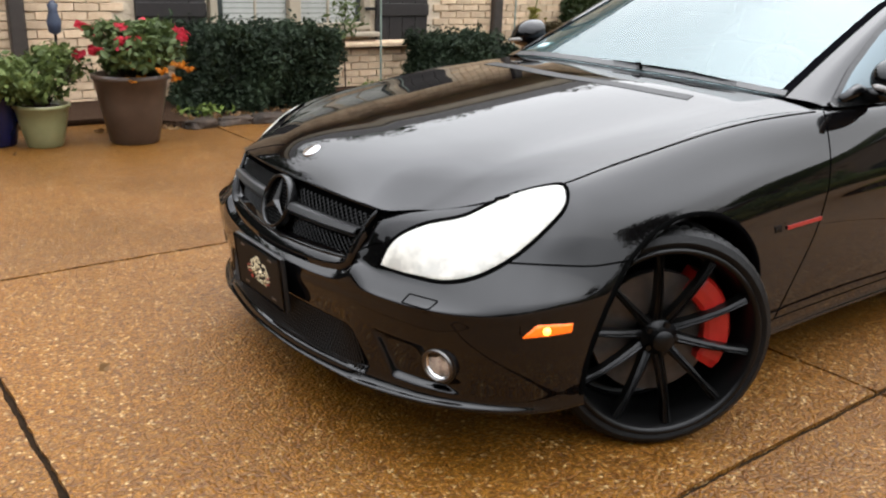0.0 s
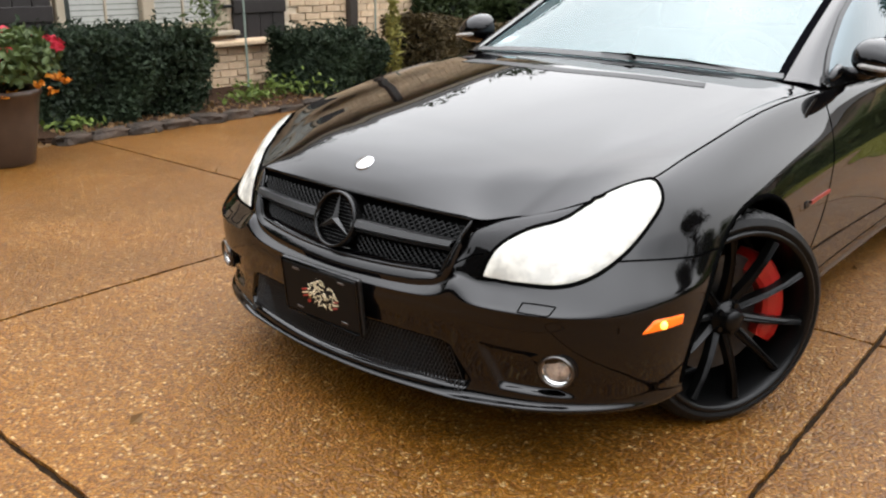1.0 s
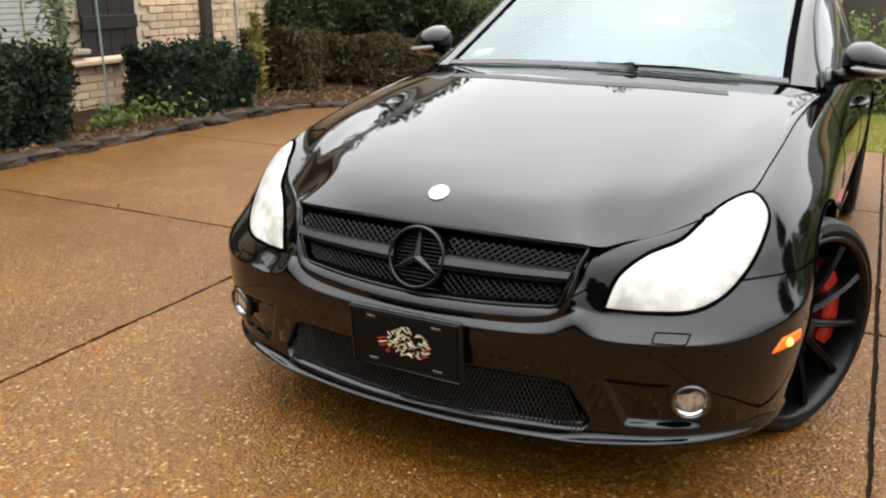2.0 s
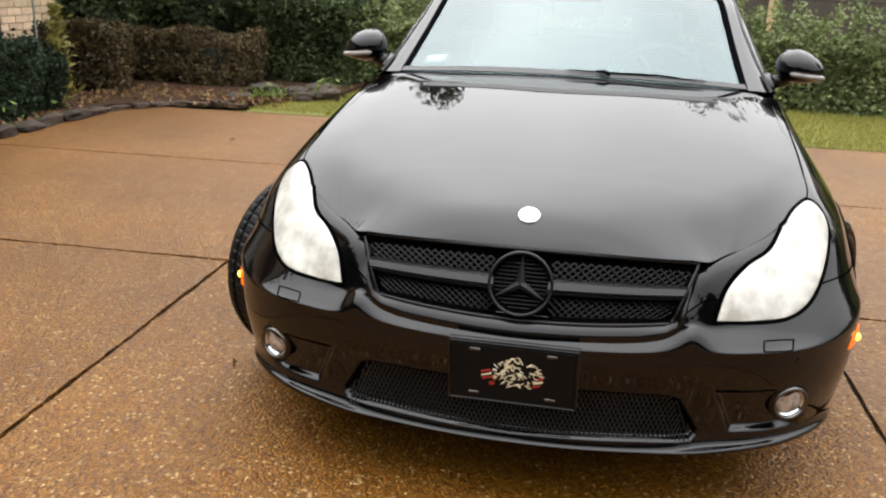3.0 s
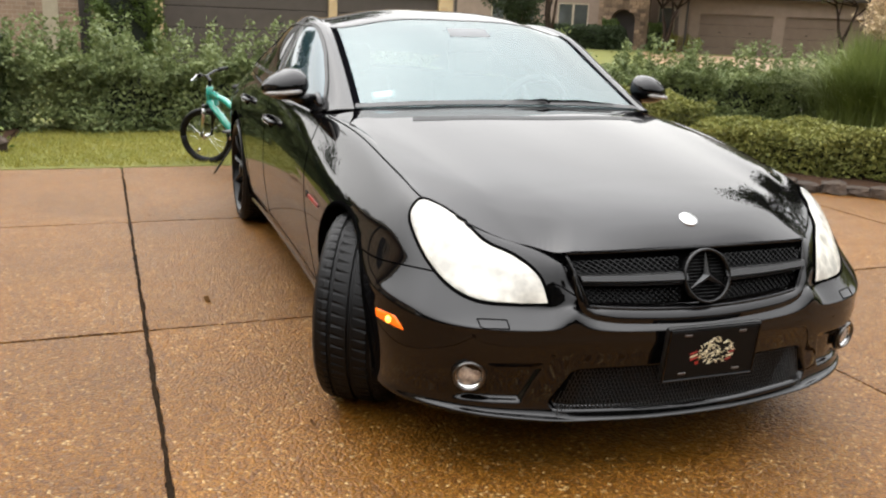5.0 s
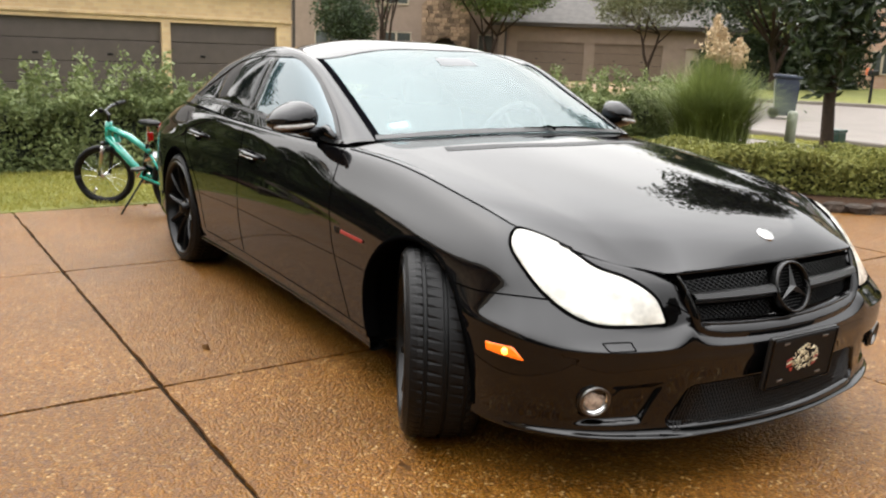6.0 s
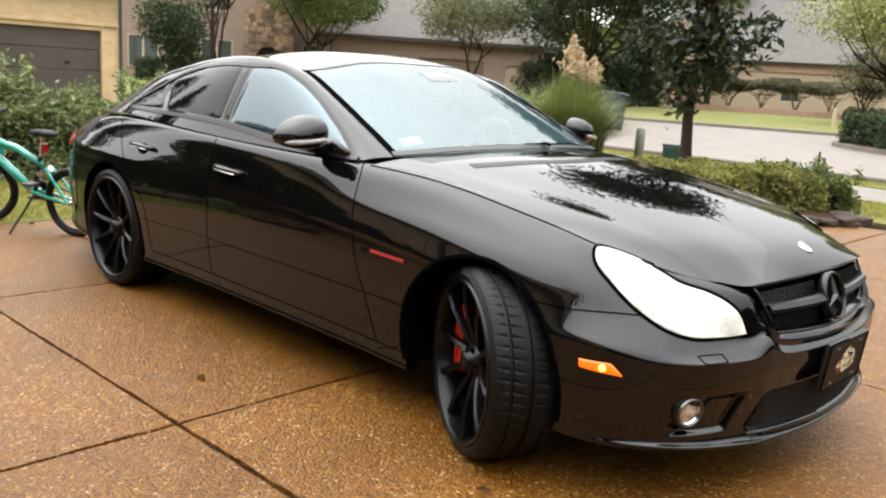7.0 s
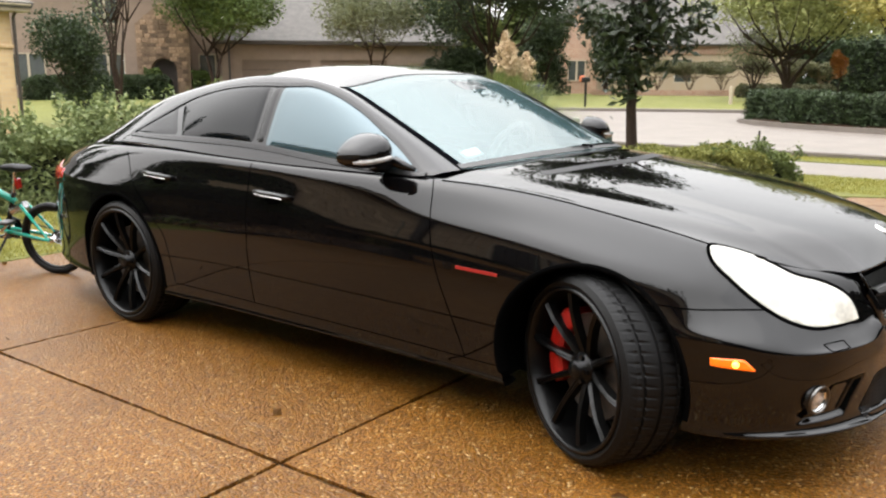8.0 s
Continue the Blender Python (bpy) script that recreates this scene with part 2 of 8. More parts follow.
def aggregate_mat():
    """Wet exposed aggregate: small brown and tan pebbles in a darker binder, with damp patches."""
    m = bpy.data.materials.new("wet_aggregate")
    m.use_nodes = True
    n, l = m.node_tree.nodes, m.node_tree.links
    b = n["Principled BSDF"]
    geo = n.new("ShaderNodeNewGeometry")
    v = n.new("ShaderNodeTexVoronoi")
    v.inputs["Scale"].default_value, v.inputs["Randomness"].default_value = 95, 1.0
    l.new(geo.outputs["Position"], v.inputs["Vector"])
    sep = n.new("ShaderNodeSeparateColor")
    l.new(v.outputs["Color"], sep.inputs[0])
    r = n.new("ShaderNodeValToRGB")
    e = r.color_ramp.elements
    e[0].position, e[0].color = 0.0, (0.128, 0.048, 0.010, 1)
    e[1].position, e[1].color = 1.0, (0.56, 0.38, 0.19, 1)
    for p, c in ((0.35, (0.208, 0.086, 0.017, 1)), (0.7, (0.268, 0.120, 0.027, 1)), (0.92, (0.30, 0.145, 0.040, 1))):
        k = e.new(p)
        k.color = c
    l.new(sep.outputs[0], r.inputs[0])
    big = n.new("ShaderNodeTexNoise")
    big.inputs["Scale"].default_value, big.inputs["Detail"].default_value, big.inputs["Roughness"].default_value = 0.9, 6, 0.6
    l.new(geo.outputs["Position"], big.inputs["Vector"])
    mr = n.new("ShaderNodeMapRange")
    mr.inputs[1].default_value, mr.inputs[2].default_value = 0.35, 0.7
    mr.inputs[3].default_value, mr.inputs[4].default_value = 0.61, 0.84
    l.new(big.outputs["Fac"], mr.inputs[0])
    oi = n.new("ShaderNodeObjectInfo")
    mo = n.new("ShaderNodeMapRange")
    mo.inputs[3].default_value, mo.inputs[4].default_value = 0.92, 1.08
    l.new(oi.outputs["Random"], mo.inputs[0])
    mu = n.new("ShaderNodeMath")
    mu.operation = "MULTIPLY"
    l.new(mr.outputs[0], mu.inputs[0])
    l.new(mo.outputs[0], mu.inputs[1])
    gap = n.new("ShaderNodeMapRange")
    gap.inputs[1].default_value, gap.inputs[2].default_value = 0.25, 0.6
    gap.inputs[3].default_value, gap.inputs[4].default_value = 1.0, 0.55
    l.new(v.outputs["Distance"], gap.inputs[0])
    m2 = n.new("ShaderNodeMath")
    m2.operation = "MULTIPLY"
    l.new(mu.outputs[0], m2.inputs[0])
    l.new(gap.outputs[0], m2.inputs[1])
    hs = n.new("ShaderNodeHueSaturation")
    l.new(r.outputs[0], hs.inputs["Color"])
    l.new(m2.outputs[0], hs.inputs["Value"])
    hs.inputs["Saturation"].default_value = 1.07
    l.new(hs.outputs[0], b.inputs["Base Color"])
    wet = n.new("ShaderNodeMapRange")
    wet.inputs[1].default_value, wet.inputs[2].default_value = 0.35, 0.65
    wet.inputs[3].default_value, wet.inputs[4].default_value = 0.34, 0.52
    l.new(big.outputs["Fac"], wet.inputs[0])
    l.new(wet.outputs[0], b.inputs["Roughness"])
    inv = n.new("ShaderNodeMath")
    inv.operation = "SUBTRACT"
    inv.inputs[0].default_value = 1.0
    l.new(v.outputs["Distance"], inv.inputs[1])
    bp = n.new("ShaderNodeBump")
    bp.inputs["Strength"].default_value, bp.inputs["Distance"].default_value = 0.8, 0.007
    l.new(inv.outputs[0], bp.inputs["Height"])
    l.new(bp.outputs[0], b.inputs["Normal"])
    b.inputs["Specular IOR Level"].default_value = 0.3
    return m


AGG = aggregate_mat()
JOINT = mat("joint_dirt", (0.035, 0.02, 0.010), 0.9, dark=(0.014, 0.009, 0.005), scale=30, bump=0.4, bump_scale=150)
JOINT.node_tree.nodes["Principled BSDF"].inputs["Specular IOR Level"].default_value = 0.05
PAINT = mat("black_paint", (0.0032, 0.0029, 0.0031), 0.3, coat=1.0)
PAINT.node_tree.nodes["Principled BSDF"].inputs["Specular IOR Level"].default_value = 0.0
PAINT.node_tree.nodes["Principled BSDF"].inputs["Coat IOR"].default_value = 1.45
PLASTIC = mat("black_plastic", (0.007, 0.007, 0.007), 0.42, bump=0.1, bump_scale=300)
SATIN = mat("satin_black", (0.005, 0.005, 0.005), 0.25)
SATIN.node_tree.nodes["Principled BSDF"].inputs["Specular IOR Level"].default_value = 0.35
WHEEL_BLACK = mat("satin_wheel_black", (0.004, 0.004, 0.004), 0.28, spec=0.22)
# near-black, no gloss: shade painted into cavities; also on a few plain black parts
VOID = mat("cavity_shade_black", (0.003, 0.003, 0.003), 0.9)
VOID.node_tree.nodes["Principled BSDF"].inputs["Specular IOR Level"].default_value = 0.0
RUBBER = mat("tyre_rubber", (0.006, 0.006, 0.006), 0.5, dark=(0.003, 0.003, 0.003), scale=25, bump=0.2, bump_scale=180)
GLASS_DARK = mat("tinted_glass", (0.003, 0.004, 0.005), 0.02, ior=1.28)
MATTE = mat("matte_black_edge", (0.006, 0.006, 0.006), 0.5)
MATTE.node_tree.nodes["Principled BSDF"].inputs["Specular IOR Level"].default_value = 0.12
GLASS_SIDE = mat("side_glass", (0.02, 0.045, 0.055), 0.02, ior=1.8)
# pale base colour holds the film's tint and part of the reflected sky
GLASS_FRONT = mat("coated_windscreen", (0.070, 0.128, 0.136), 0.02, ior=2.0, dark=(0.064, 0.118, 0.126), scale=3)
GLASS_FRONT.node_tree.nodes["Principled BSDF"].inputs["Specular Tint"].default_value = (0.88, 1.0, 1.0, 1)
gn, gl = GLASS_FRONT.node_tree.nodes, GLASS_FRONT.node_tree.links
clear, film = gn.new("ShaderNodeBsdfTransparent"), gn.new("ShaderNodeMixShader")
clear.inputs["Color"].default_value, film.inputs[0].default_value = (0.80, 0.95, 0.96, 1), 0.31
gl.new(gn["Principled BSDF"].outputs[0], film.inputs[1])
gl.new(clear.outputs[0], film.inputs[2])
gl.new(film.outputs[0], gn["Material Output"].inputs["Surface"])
GLASS_SIDE.node_tree.nodes["Principled BSDF"].inputs["Specular Tint"].default_value = (0.76, 0.93, 1.0, 1)
CROSS = mat("satin_grey_black", (0.02, 0.02, 0.02), 0.36, dark=(0.014, 0.014, 0.014), scale=30)
RUBBER.node_tree.nodes["Principled BSDF"].inputs["Specular IOR Level"].default_value = 0.18
CHROME = mat("chrome", (0.75, 0.75, 0.75), 0.08, 1.0)
SILVER = mat("brushed_silver", (0.55, 0.55, 0.55), 0.25, 1.0)
RED = mat("red_caliper", (0.55, 0.02, 0.012), 0.3, dark=(0.4, 0.012, 0.01), scale=30)
DISC = mat("brake_disc", (0.10, 0.092, 0.085), 0.45, 0.8, dark=(0.06, 0.055, 0.05), scale=20)
BRICK = mat("cream_brick", (0.66, 0.50, 0.335), 0.75, dark=(0.50, 0.35, 0.22), scale=9, bump=0.5, bump_scale=90, piece=0.2, dry=True)
MORTAR = mat("mortar", (0.60, 0.50, 0.37), 0.85, dark=(0.48, 0.39, 0.28), scale=25, bump=0.4, bump_scale=120, dry=True)
SHUTTER = mat("dark_brown_paint", (0.030, 0.022, 0.020), 0.5, dark=(0.020, 0.015, 0.013), scale=14, bump=0.1, bump_scale=80)
CREAM = mat("cream_paint", (0.62, 0.52, 0.38), 0.5, dark=(0.52, 0.43, 0.31), scale=6)
PANE = mat("window_pane", (0.10, 0.11, 0.10), 0.04, dark=(0.07, 0.08, 0.075), scale=2)
BLIND = mat("white_blind", (0.62, 0.62, 0.56), 0.6, dark=(0.52, 0.52, 0.47), scale=10)
SOIL = mat("mulch", (0.085, 0.046, 0.026), 0.95, spec=0.08, dark=(0.032, 0.018, 0.011), scale=40, bump=0.8, bump_scale=70)
ROCK = mat("fieldstone", (0.090, 0.060, 0.041), 0.75, spec=0.25, dark=(0.024, 0.018, 0.013), scale=6, bump=0.9, bump_scale=22, piece=0.3)
GRASS = mat("lawn_soil", (0.20, 0.205, 0.050), 0.85, spec=0.2, dark=(0.14, 0.15, 0.034), scale=3, stain=(0.24, 0.225, 0.06), stain_scale=0.8, bump=0.5, bump_scale=120)
CONCRETE = mat("pale_concrete", (0.245, 0.208, 0.178), 0.55, dark=(0.185, 0.157, 0.133), spec=0.25, scale=1.2, bump=0.2, bump_scale=90)
BARK = mat("bark", (0.062, 0.040, 0.027), 0.85, spec=0.15, dark=(0.035, 0.024, 0.017), scale=14, bump=0.8, bump_scale=30)
PALE_BARK = mat("pale_bark", (0.30, 0.22, 0.15), 0.8, spec=0.15, dark=(0.19, 0.14, 0.095), scale=10, bump=0.4, bump_scale=30)
HOUSE_ROOF = mat("dark_shingle", (0.085, 0.075, 0.068), 0.8, dark=(0.045, 0.04, 0.036), scale=3, bump=0.5, bump_scale=30, spec=0.2)
ROOF = mat("grey_shingle", (0.16, 0.145, 0.13), 0.8, dark=(0.10, 0.09, 0.082), scale=3, bump=0.5, bump_scale=30)

# ---- ground ----
def fall(x, y):
    """The land drops a little beyond the lawn."""
    f = min(max((-x - 8) / 12, 0), 1) * min(max((20 - y) / 8, 0), 1)
    return -0.33 * f * f * (3 - 2 * f)


xs = [-420, -150, -70, -45] + [-32 + 1.5 * i for i in range(40)] + [45, 90, 200, 420]
ys = [-420, -150, -60, -30] + [-18 + 1.5 * i for i in range(45)] + [70, 120, 220, 420]
gv = [(x, y, -0.035 + fall(x, y)) for x in xs for y in ys]
gf = [(i * len(ys) + j, (i + 1) * len(ys) + j, (i + 1) * len(ys) + j + 1, i * len(ys) + j + 1) for i in range(len(xs) - 1) for j in range(len(ys) - 1)]
tagged(mesh_object("ground", gv, gf, GRASS, smooth=True), "grassy ground reaching to the horizon", "ground", kind="structure")


def slab_mesh(name, poly, z0, z1, material, parent=None, bevel=0.004):
    bm = bmesh.new()
    top = [bm.verts.new((x, y, z1)) for x, y in poly]
    bot = [bm.verts.new((x, y, z0)) for x, y in poly]
    f = bm.faces.new(top)
    bm.faces.new(bot[::-1])
    for i in range(len(poly)):
        j = (i + 1) % len(poly)
        bm.faces.new((bot[i], bot[j], top[j], top[i]))
    if bevel > 0:
        bmesh.ops.bevel(bm, geom=list(f.edges), offset=bevel, segments=2, affect="EDGES")
    return part(name, bm, material, parent)


SCUFFS = (((-1.02, -1.68), (-1.64, -1.66)), ((-1.0, -1.35), (-1.60, -1.36)), ((-0.45, -1.70), (-0.80, -1.69)))
drive = thing("driveway", (0, 0, 0), "wet brown exposed aggregate driveway with dark joints", "driveway", kind="structure", rz=1.15)
slab_mesh("joint_bed", [(-4.90, -5.0), (13.5, -5.0), (13.5, 11.0), (-0.6, 11.0), (-4.90, 3.6)], -0.03, -0.013, JOINT, drive, 0)
XJ, YJ, G = [-4.91, -2.90, -0.90, 1.49, 3.6, 5.6, 7.6, 9.5, 11.5, 13.5], [-5.0, -1.515, 1.125, 3.7, 6.3, 8.8, 11.0], 0.009


def ragged(x0, x1, y0, y1):
    """A slab's outline with worn, pebbly edges."""
    c = [(x0, y0), (x1, y0), (x1, y1), (x0, y1)]
    out = []
    for (ax, ay), (bx, by) in zip(c, c[1:] + c[:1]):
        n = max(2, int(math.hypot(bx - ax, by - ay) / 0.022))
        wear = 0.0
        for k in range(n):
            wear = 0.55 * wear + random.gauss(0, 0.0021)
            w = min(max(wear, -0.0055), 0.0055) if k else 0.0
            px, py = ax + (bx - ax) * k / n, ay + (by - ay) * k / n
            out.append((px, py + w) if ay == by else (px + w, py))
    return out


for i in range(9):
    for j in range(6):
        x0, x1, y0, y1 = XJ[i] + G, XJ[i + 1] - G, YJ[j] + G, YJ[j + 1] - G
        if i == 0 and j == 3 or i < 3 and j > 3 and i < 2:
            continue
        slab_mesh("slab", ragged(x0, x1, y0, y1), -0.1, random.uniform(-0.002, 0.001), AGG, drive, 0.003)

SCUFF = mat("pale_scuff", (0.46, 0.36, 0.24), 0.6, bump=0.4, bump_scale=150)
sn, sl = SCUFF.node_tree.nodes, SCUFF.node_tree.links
stx, smr, sclear, smix = sn.new("ShaderNodeTexNoise"), sn.new("ShaderNodeMapRange"), sn.new("ShaderNodeBsdfTransparent"), sn.new("ShaderNodeMixShader")
stx.inputs["Scale"].default_value, stx.inputs["Detail"].default_value = 38, 5
smr.inputs[1].default_value, smr.inputs[2].default_value, smr.inputs[4].default_value = 0.5, 0.72, 0.7
for a, b in ((stx.outputs["Fac"], smr.inputs[0]), (smr.outputs[0], smix.inputs[0]), (sclear.outputs[0], smix.inputs[1]), (sn["Principled BSDF"].outputs[0], smix.inputs[2]), (smix.outputs[0], sn["Material Output"].inputs["Surface"])):
    sl.new(a, b)
for (ax, ay), (bx, by) in SCUFFS:
    d = Vector((bx - ax, by - ay, 0))
    o = Vector((-d.y, d.x, 0)).normalized() * 0.016
    sv = []
    for k in range(7):
        p = Vector((ax, ay, 0.0035)) + d * k / 6
        w = 1.0 - abs(k - 3) / 3.6
        sv += [p - o * w, p + o * w]
    mesh_object("scuff_mark", sv, grid_faces(7, 2), SCUFF, drive)

# lawn strip behind the drive and the lawn by the street
lawn = thing("lawn", (0, 0, 0), "yellow-green lawn strip beside the driveway", "lawn", kind="structure")
slab_mesh("turf", [(-7.6, -3.2), (-4.83, -3.2), (-4.96, 3.3), (-7.6, 3.3)], -0.2, 0.006, GRASS, lawn, 0.004)
slab_mesh("turf", [(-3.2, 7.2), (-1.2, 6.7), (-0.62, 7.0), (-0.62, 8.7), (-9, 8.7), (-9, 8.2)], -0.2, 0.01, GRASS, lawn, 0.004)
slab_mesh("turf", [(-16, 10.6), (-0.62, 10.6), (-0.62, 11.4), (-16, 11.4)], -0.2, 0.012, GRASS, lawn, 0.004)
slab_mesh("turf", [(-32, 33), (-19.9, 22.6), (-16, 25.6), (-5, 30), (20, 33), (20, 60), (-40, 60)], -0.2, 0.09, GRASS, lawn, 0.02)
BLADE = leaf_mat("grass_blade", (0.49, 0.43, 0.10), (0.29, 0.30, 0.05), 0.6)
rng = np.random.default_rng(5)


def grass_patch(x0, x1, y0, y1, n, z):
    p = np.stack([rng.uniform(x0, x1, n), rng.uniform(y0, y1, n), np.full(n, z + 0.012)], 1)
    ob = leaves("grass", p, 0.045, BLADE, None, rng, long=7, up=2.2)
    return tagged(ob, "short yellow-green lawn grass blades", "grass", kind="stuff")


grass_patch(-7.2, -4.90, -3.2, 3.2, 44000, 0.006)
grass_patch(-3.2, -0.65, 7.0, 8.65, 9000, 0.01)
grass_patch(-8.0, -0.65, 10.65, 11.35, 9000, 0.012)

slab_mesh("pavement", [(-16, 8.72), (-0.62, 8.72), (-0.62, 10.58), (-16, 10.58)], -0.1, 0.0, CONCRETE)
tagged(bpy.data.objects["pavement"], "pale tan concrete pavement", "pavement", kind="structure")
slab_mesh("road", [(-17, 11.42), (40, 11.42), (40, 32), (20, 32.9), (-5, 29.8), (-16, 25.4), (-20, 22.4), (-21.2, 18.5), (-20, 14)], -0.2, -0.02, CONCRETE, None, 0)
tagged(bpy.data.objects["road"], "wet pale concrete street and turning circle", "road", kind="structure")
for k, line in enumerate(([(-20.1, 22.5), (-16, 25.5), (-5, 29.9), (20, 33)], [(-17, 11.42), (-0.6, 11.42)])):
    bm = bmesh.new()
    for a, b in zip(line, line[1:]):
        d = Vector((b[0] - a[0], b[1] - a[1], 0))
        box_bm(d.length, 0.16, 0.2, ((a[0] + b[0]) / 2, (a[1] + b[1]) / 2, 0.0), 0.02, Matrix.Rotation(math.atan2(d.y, d.x), 4, "Z"), bm=bm)
    tagged(part("kerb", bm, CONCRETE), "pale concrete kerb along the street", "kerb", kind="structure")

side_drive = slab_mesh("side_driveway", [(-20.2, 14.2), (-21.3, 18.5), (-20.2, 22.3), (-31.5, 33.0), (-38.0, 24.5)], -0.5, -0.012, mat("tan_aggregate", (0.42, 0.235, 0.11), 0.5, dark=(0.30, 0.16, 0.07), scale=3, bump=0.3, bump_scale=80), None, 0)
tagged(side_drive, "tan aggregate driveway of the neighbouring house", "driveway", kind="structure")

# ---- leaves ----
L_DARK = leaf_mat("leaf_dark", (0.068, 0.105, 0.034), (0.020, 0.034, 0.013))
L_EVER = leaf_mat("leaf_evergreen", (0.115, 0.160, 0.048), (0.026, 0.042, 0.015))
L_YEW = leaf_mat("leaf_yew", (0.042, 0.070, 0.029), (0.010, 0.020, 0.010), 0.75)
L_MID = leaf_mat("leaf_mid", (0.23, 0.28, 0.078), (0.058, 0.090, 0.024))
# paler than real foliage: haze over the far trees put into the colour
L_LIGHT = leaf_mat("leaf_light", (0.50, 0.52, 0.19), (0.22, 0.25, 0.08))
L_AUTUMN = leaf_mat("leaf_autumn", (0.62, 0.53, 0.15), (0.30, 0.28, 0.08))
L_BOX = leaf_mat("leaf_box", (0.40, 0.39, 0.095), (0.12, 0.14, 0.030))
L_RUST = leaf_mat("leaf_rust", (0.175, 0.120, 0.045), (0.050, 0.038, 0.016))
L_PRIVET = leaf_mat("leaf_privet", (0.36, 0.42, 0.165), (0.11, 0.155, 0.052))
L_PALE = leaf_mat("leaf_pale", (0.24, 0.25, 0.12), (0.09, 0.105, 0.04))
L_YELLOW = leaf_mat("leaf_yellow", (0.42, 0.36, 0.08), (0.2, 0.19, 0.04))
L_ORANGE = leaf_mat("leaf_orange", (0.62, 0.26, 0.06), (0.36, 0.12, 0.03))
# near-black, so gaps between the leaves read as inner shade
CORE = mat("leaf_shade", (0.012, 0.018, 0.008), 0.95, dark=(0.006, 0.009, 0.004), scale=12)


def hedge(at, size, rz, material, n, leaf, label, group="", bumpy=0.06, shoots=0, name="hedge", tall=0.5):
    """A clipped or loose shrub row: a near-black core painting the inner shade, leaves all over it."""
    ob = thing(name, at, label, name, group, rz=rz)
    sx, sy, sz = size
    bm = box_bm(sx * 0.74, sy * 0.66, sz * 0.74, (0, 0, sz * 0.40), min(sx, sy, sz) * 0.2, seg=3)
    part("shade_core", bm, CORE, ob, smooth=True)
    r = np.random.default_rng(abs(hash((round(at[0], 2), round(at[1], 2)))) % 9999)
    n = int(n * 1.9)
    p = np.concatenate([hedge_points(r, n, size, bumpy), hedge_points(r, n // 2, (sx * 0.86, sy * 0.82, sz * 0.9), bumpy)])
    if shoots:
        q = np.stack([r.uniform(-sx / 2, sx / 2, shoots), r.uniform(-sy / 2, sy / 2, shoots), np.full(shoots, sz)], 1)
        hgt = r.uniform(0.2 * tall, tall, shoots)
        k = r.integers(0, shoots, n // 6)
        s = q[k] + r.normal(0, 0.035, (n // 6, 3))
        s[:, 2] += r.uniform(-0.05, 1, n // 6) * hgt[k]
        p = np.concatenate([p, s])
    leaves("foliage", p, leaf, material, ob, r)
    return ob


def tree(at, stems, crown, material, n, leaf, label, height, radius, group="", name="tree", lumps=9, long=2.0, shell=0.45, lean=0.5, bark=None):
    """A tapered trunk (or several) with limbs and a ragged crown. crown: (centre height, rx, rz)."""
    ob = thing(name, at, label, "tree", group)
    r = np.random.default_rng(int(abs(at[0] * 131 + at[1] * 17)) + n)
    cz, rx, rz = crown
    bm = bmesh.new()
    for s in range(stems):
        a = 2 * math.pi * s / max(stems, 1) + r.uniform(0, 1)
        off = lean if stems > 1 else 0.12
        pts = [Vector((0.06 * math.cos(a) * (stems > 1), 0.06 * math.sin(a) * (stems > 1), -0.1))]
        for k in range(1, 6):
            f = k / 5
            pts.append(Vector((off * f * f * math.cos(a) + r.normal(0, 0.03), off * f * f * math.sin(a) + r.normal(0, 0.03), height * f)))
        tube(pts, [radius * (1 - 0.55 * k / 5) for k in range(6)], 8, bm)
        for k in range(5):
            b = 2 * math.pi * r.uniform()
            base = pts[5] if k else pts[4]
            tip = Vector((base.x + rx * 0.6 * math.cos(b), base.y + rx * 0.6 * math.sin(b), cz + rz * r.uniform(-0.4, 0.6)))
            mid = (base + tip) / 2 + Vector((0, 0, -0.12 * rx))
            tube([base, mid, tip], [radius * 0.42, radius * 0.26, radius * 0.08], 6, bm)
    part("trunk", bm, bark or BARK, ob, smooth=True)
    leaves("crown", blob_points(r, n, (0, 0, cz), (rx, rx, rz), lumps, shell), leaf, material, ob, r, long=long)
    return ob


# ---- planted beds along the house and at the corners ----
def bed(name, poly, label, z=0.05):
    ob = slab_mesh(name, poly, -0.1, z, SOIL, None, 0.02)
    return tagged(ob, label, "planting bed", kind="structure")


bed("bed_house", [(9.4, -5.85), (9.4, -4.96), (-0.25, -4.92), (-0.5, -4.50), (-4.5, -4.40), (-5.0, -3.95), (-5.12, -3.3), (-5.9, -2.62), (-7.6, -2.55), (-7.6, -5.85)], "dark mulch planting bed along the house")
bed("bed_street", [(-5.9, 3.1), (-4.95, 3.0), (-3.35, 3.75), (-1.42, 6.3), (-1.6, 6.95), (-2.7, 6.9), (-4.4, 4.9), (-5.9, 3.95)], "dark mulch bed under the hedges")


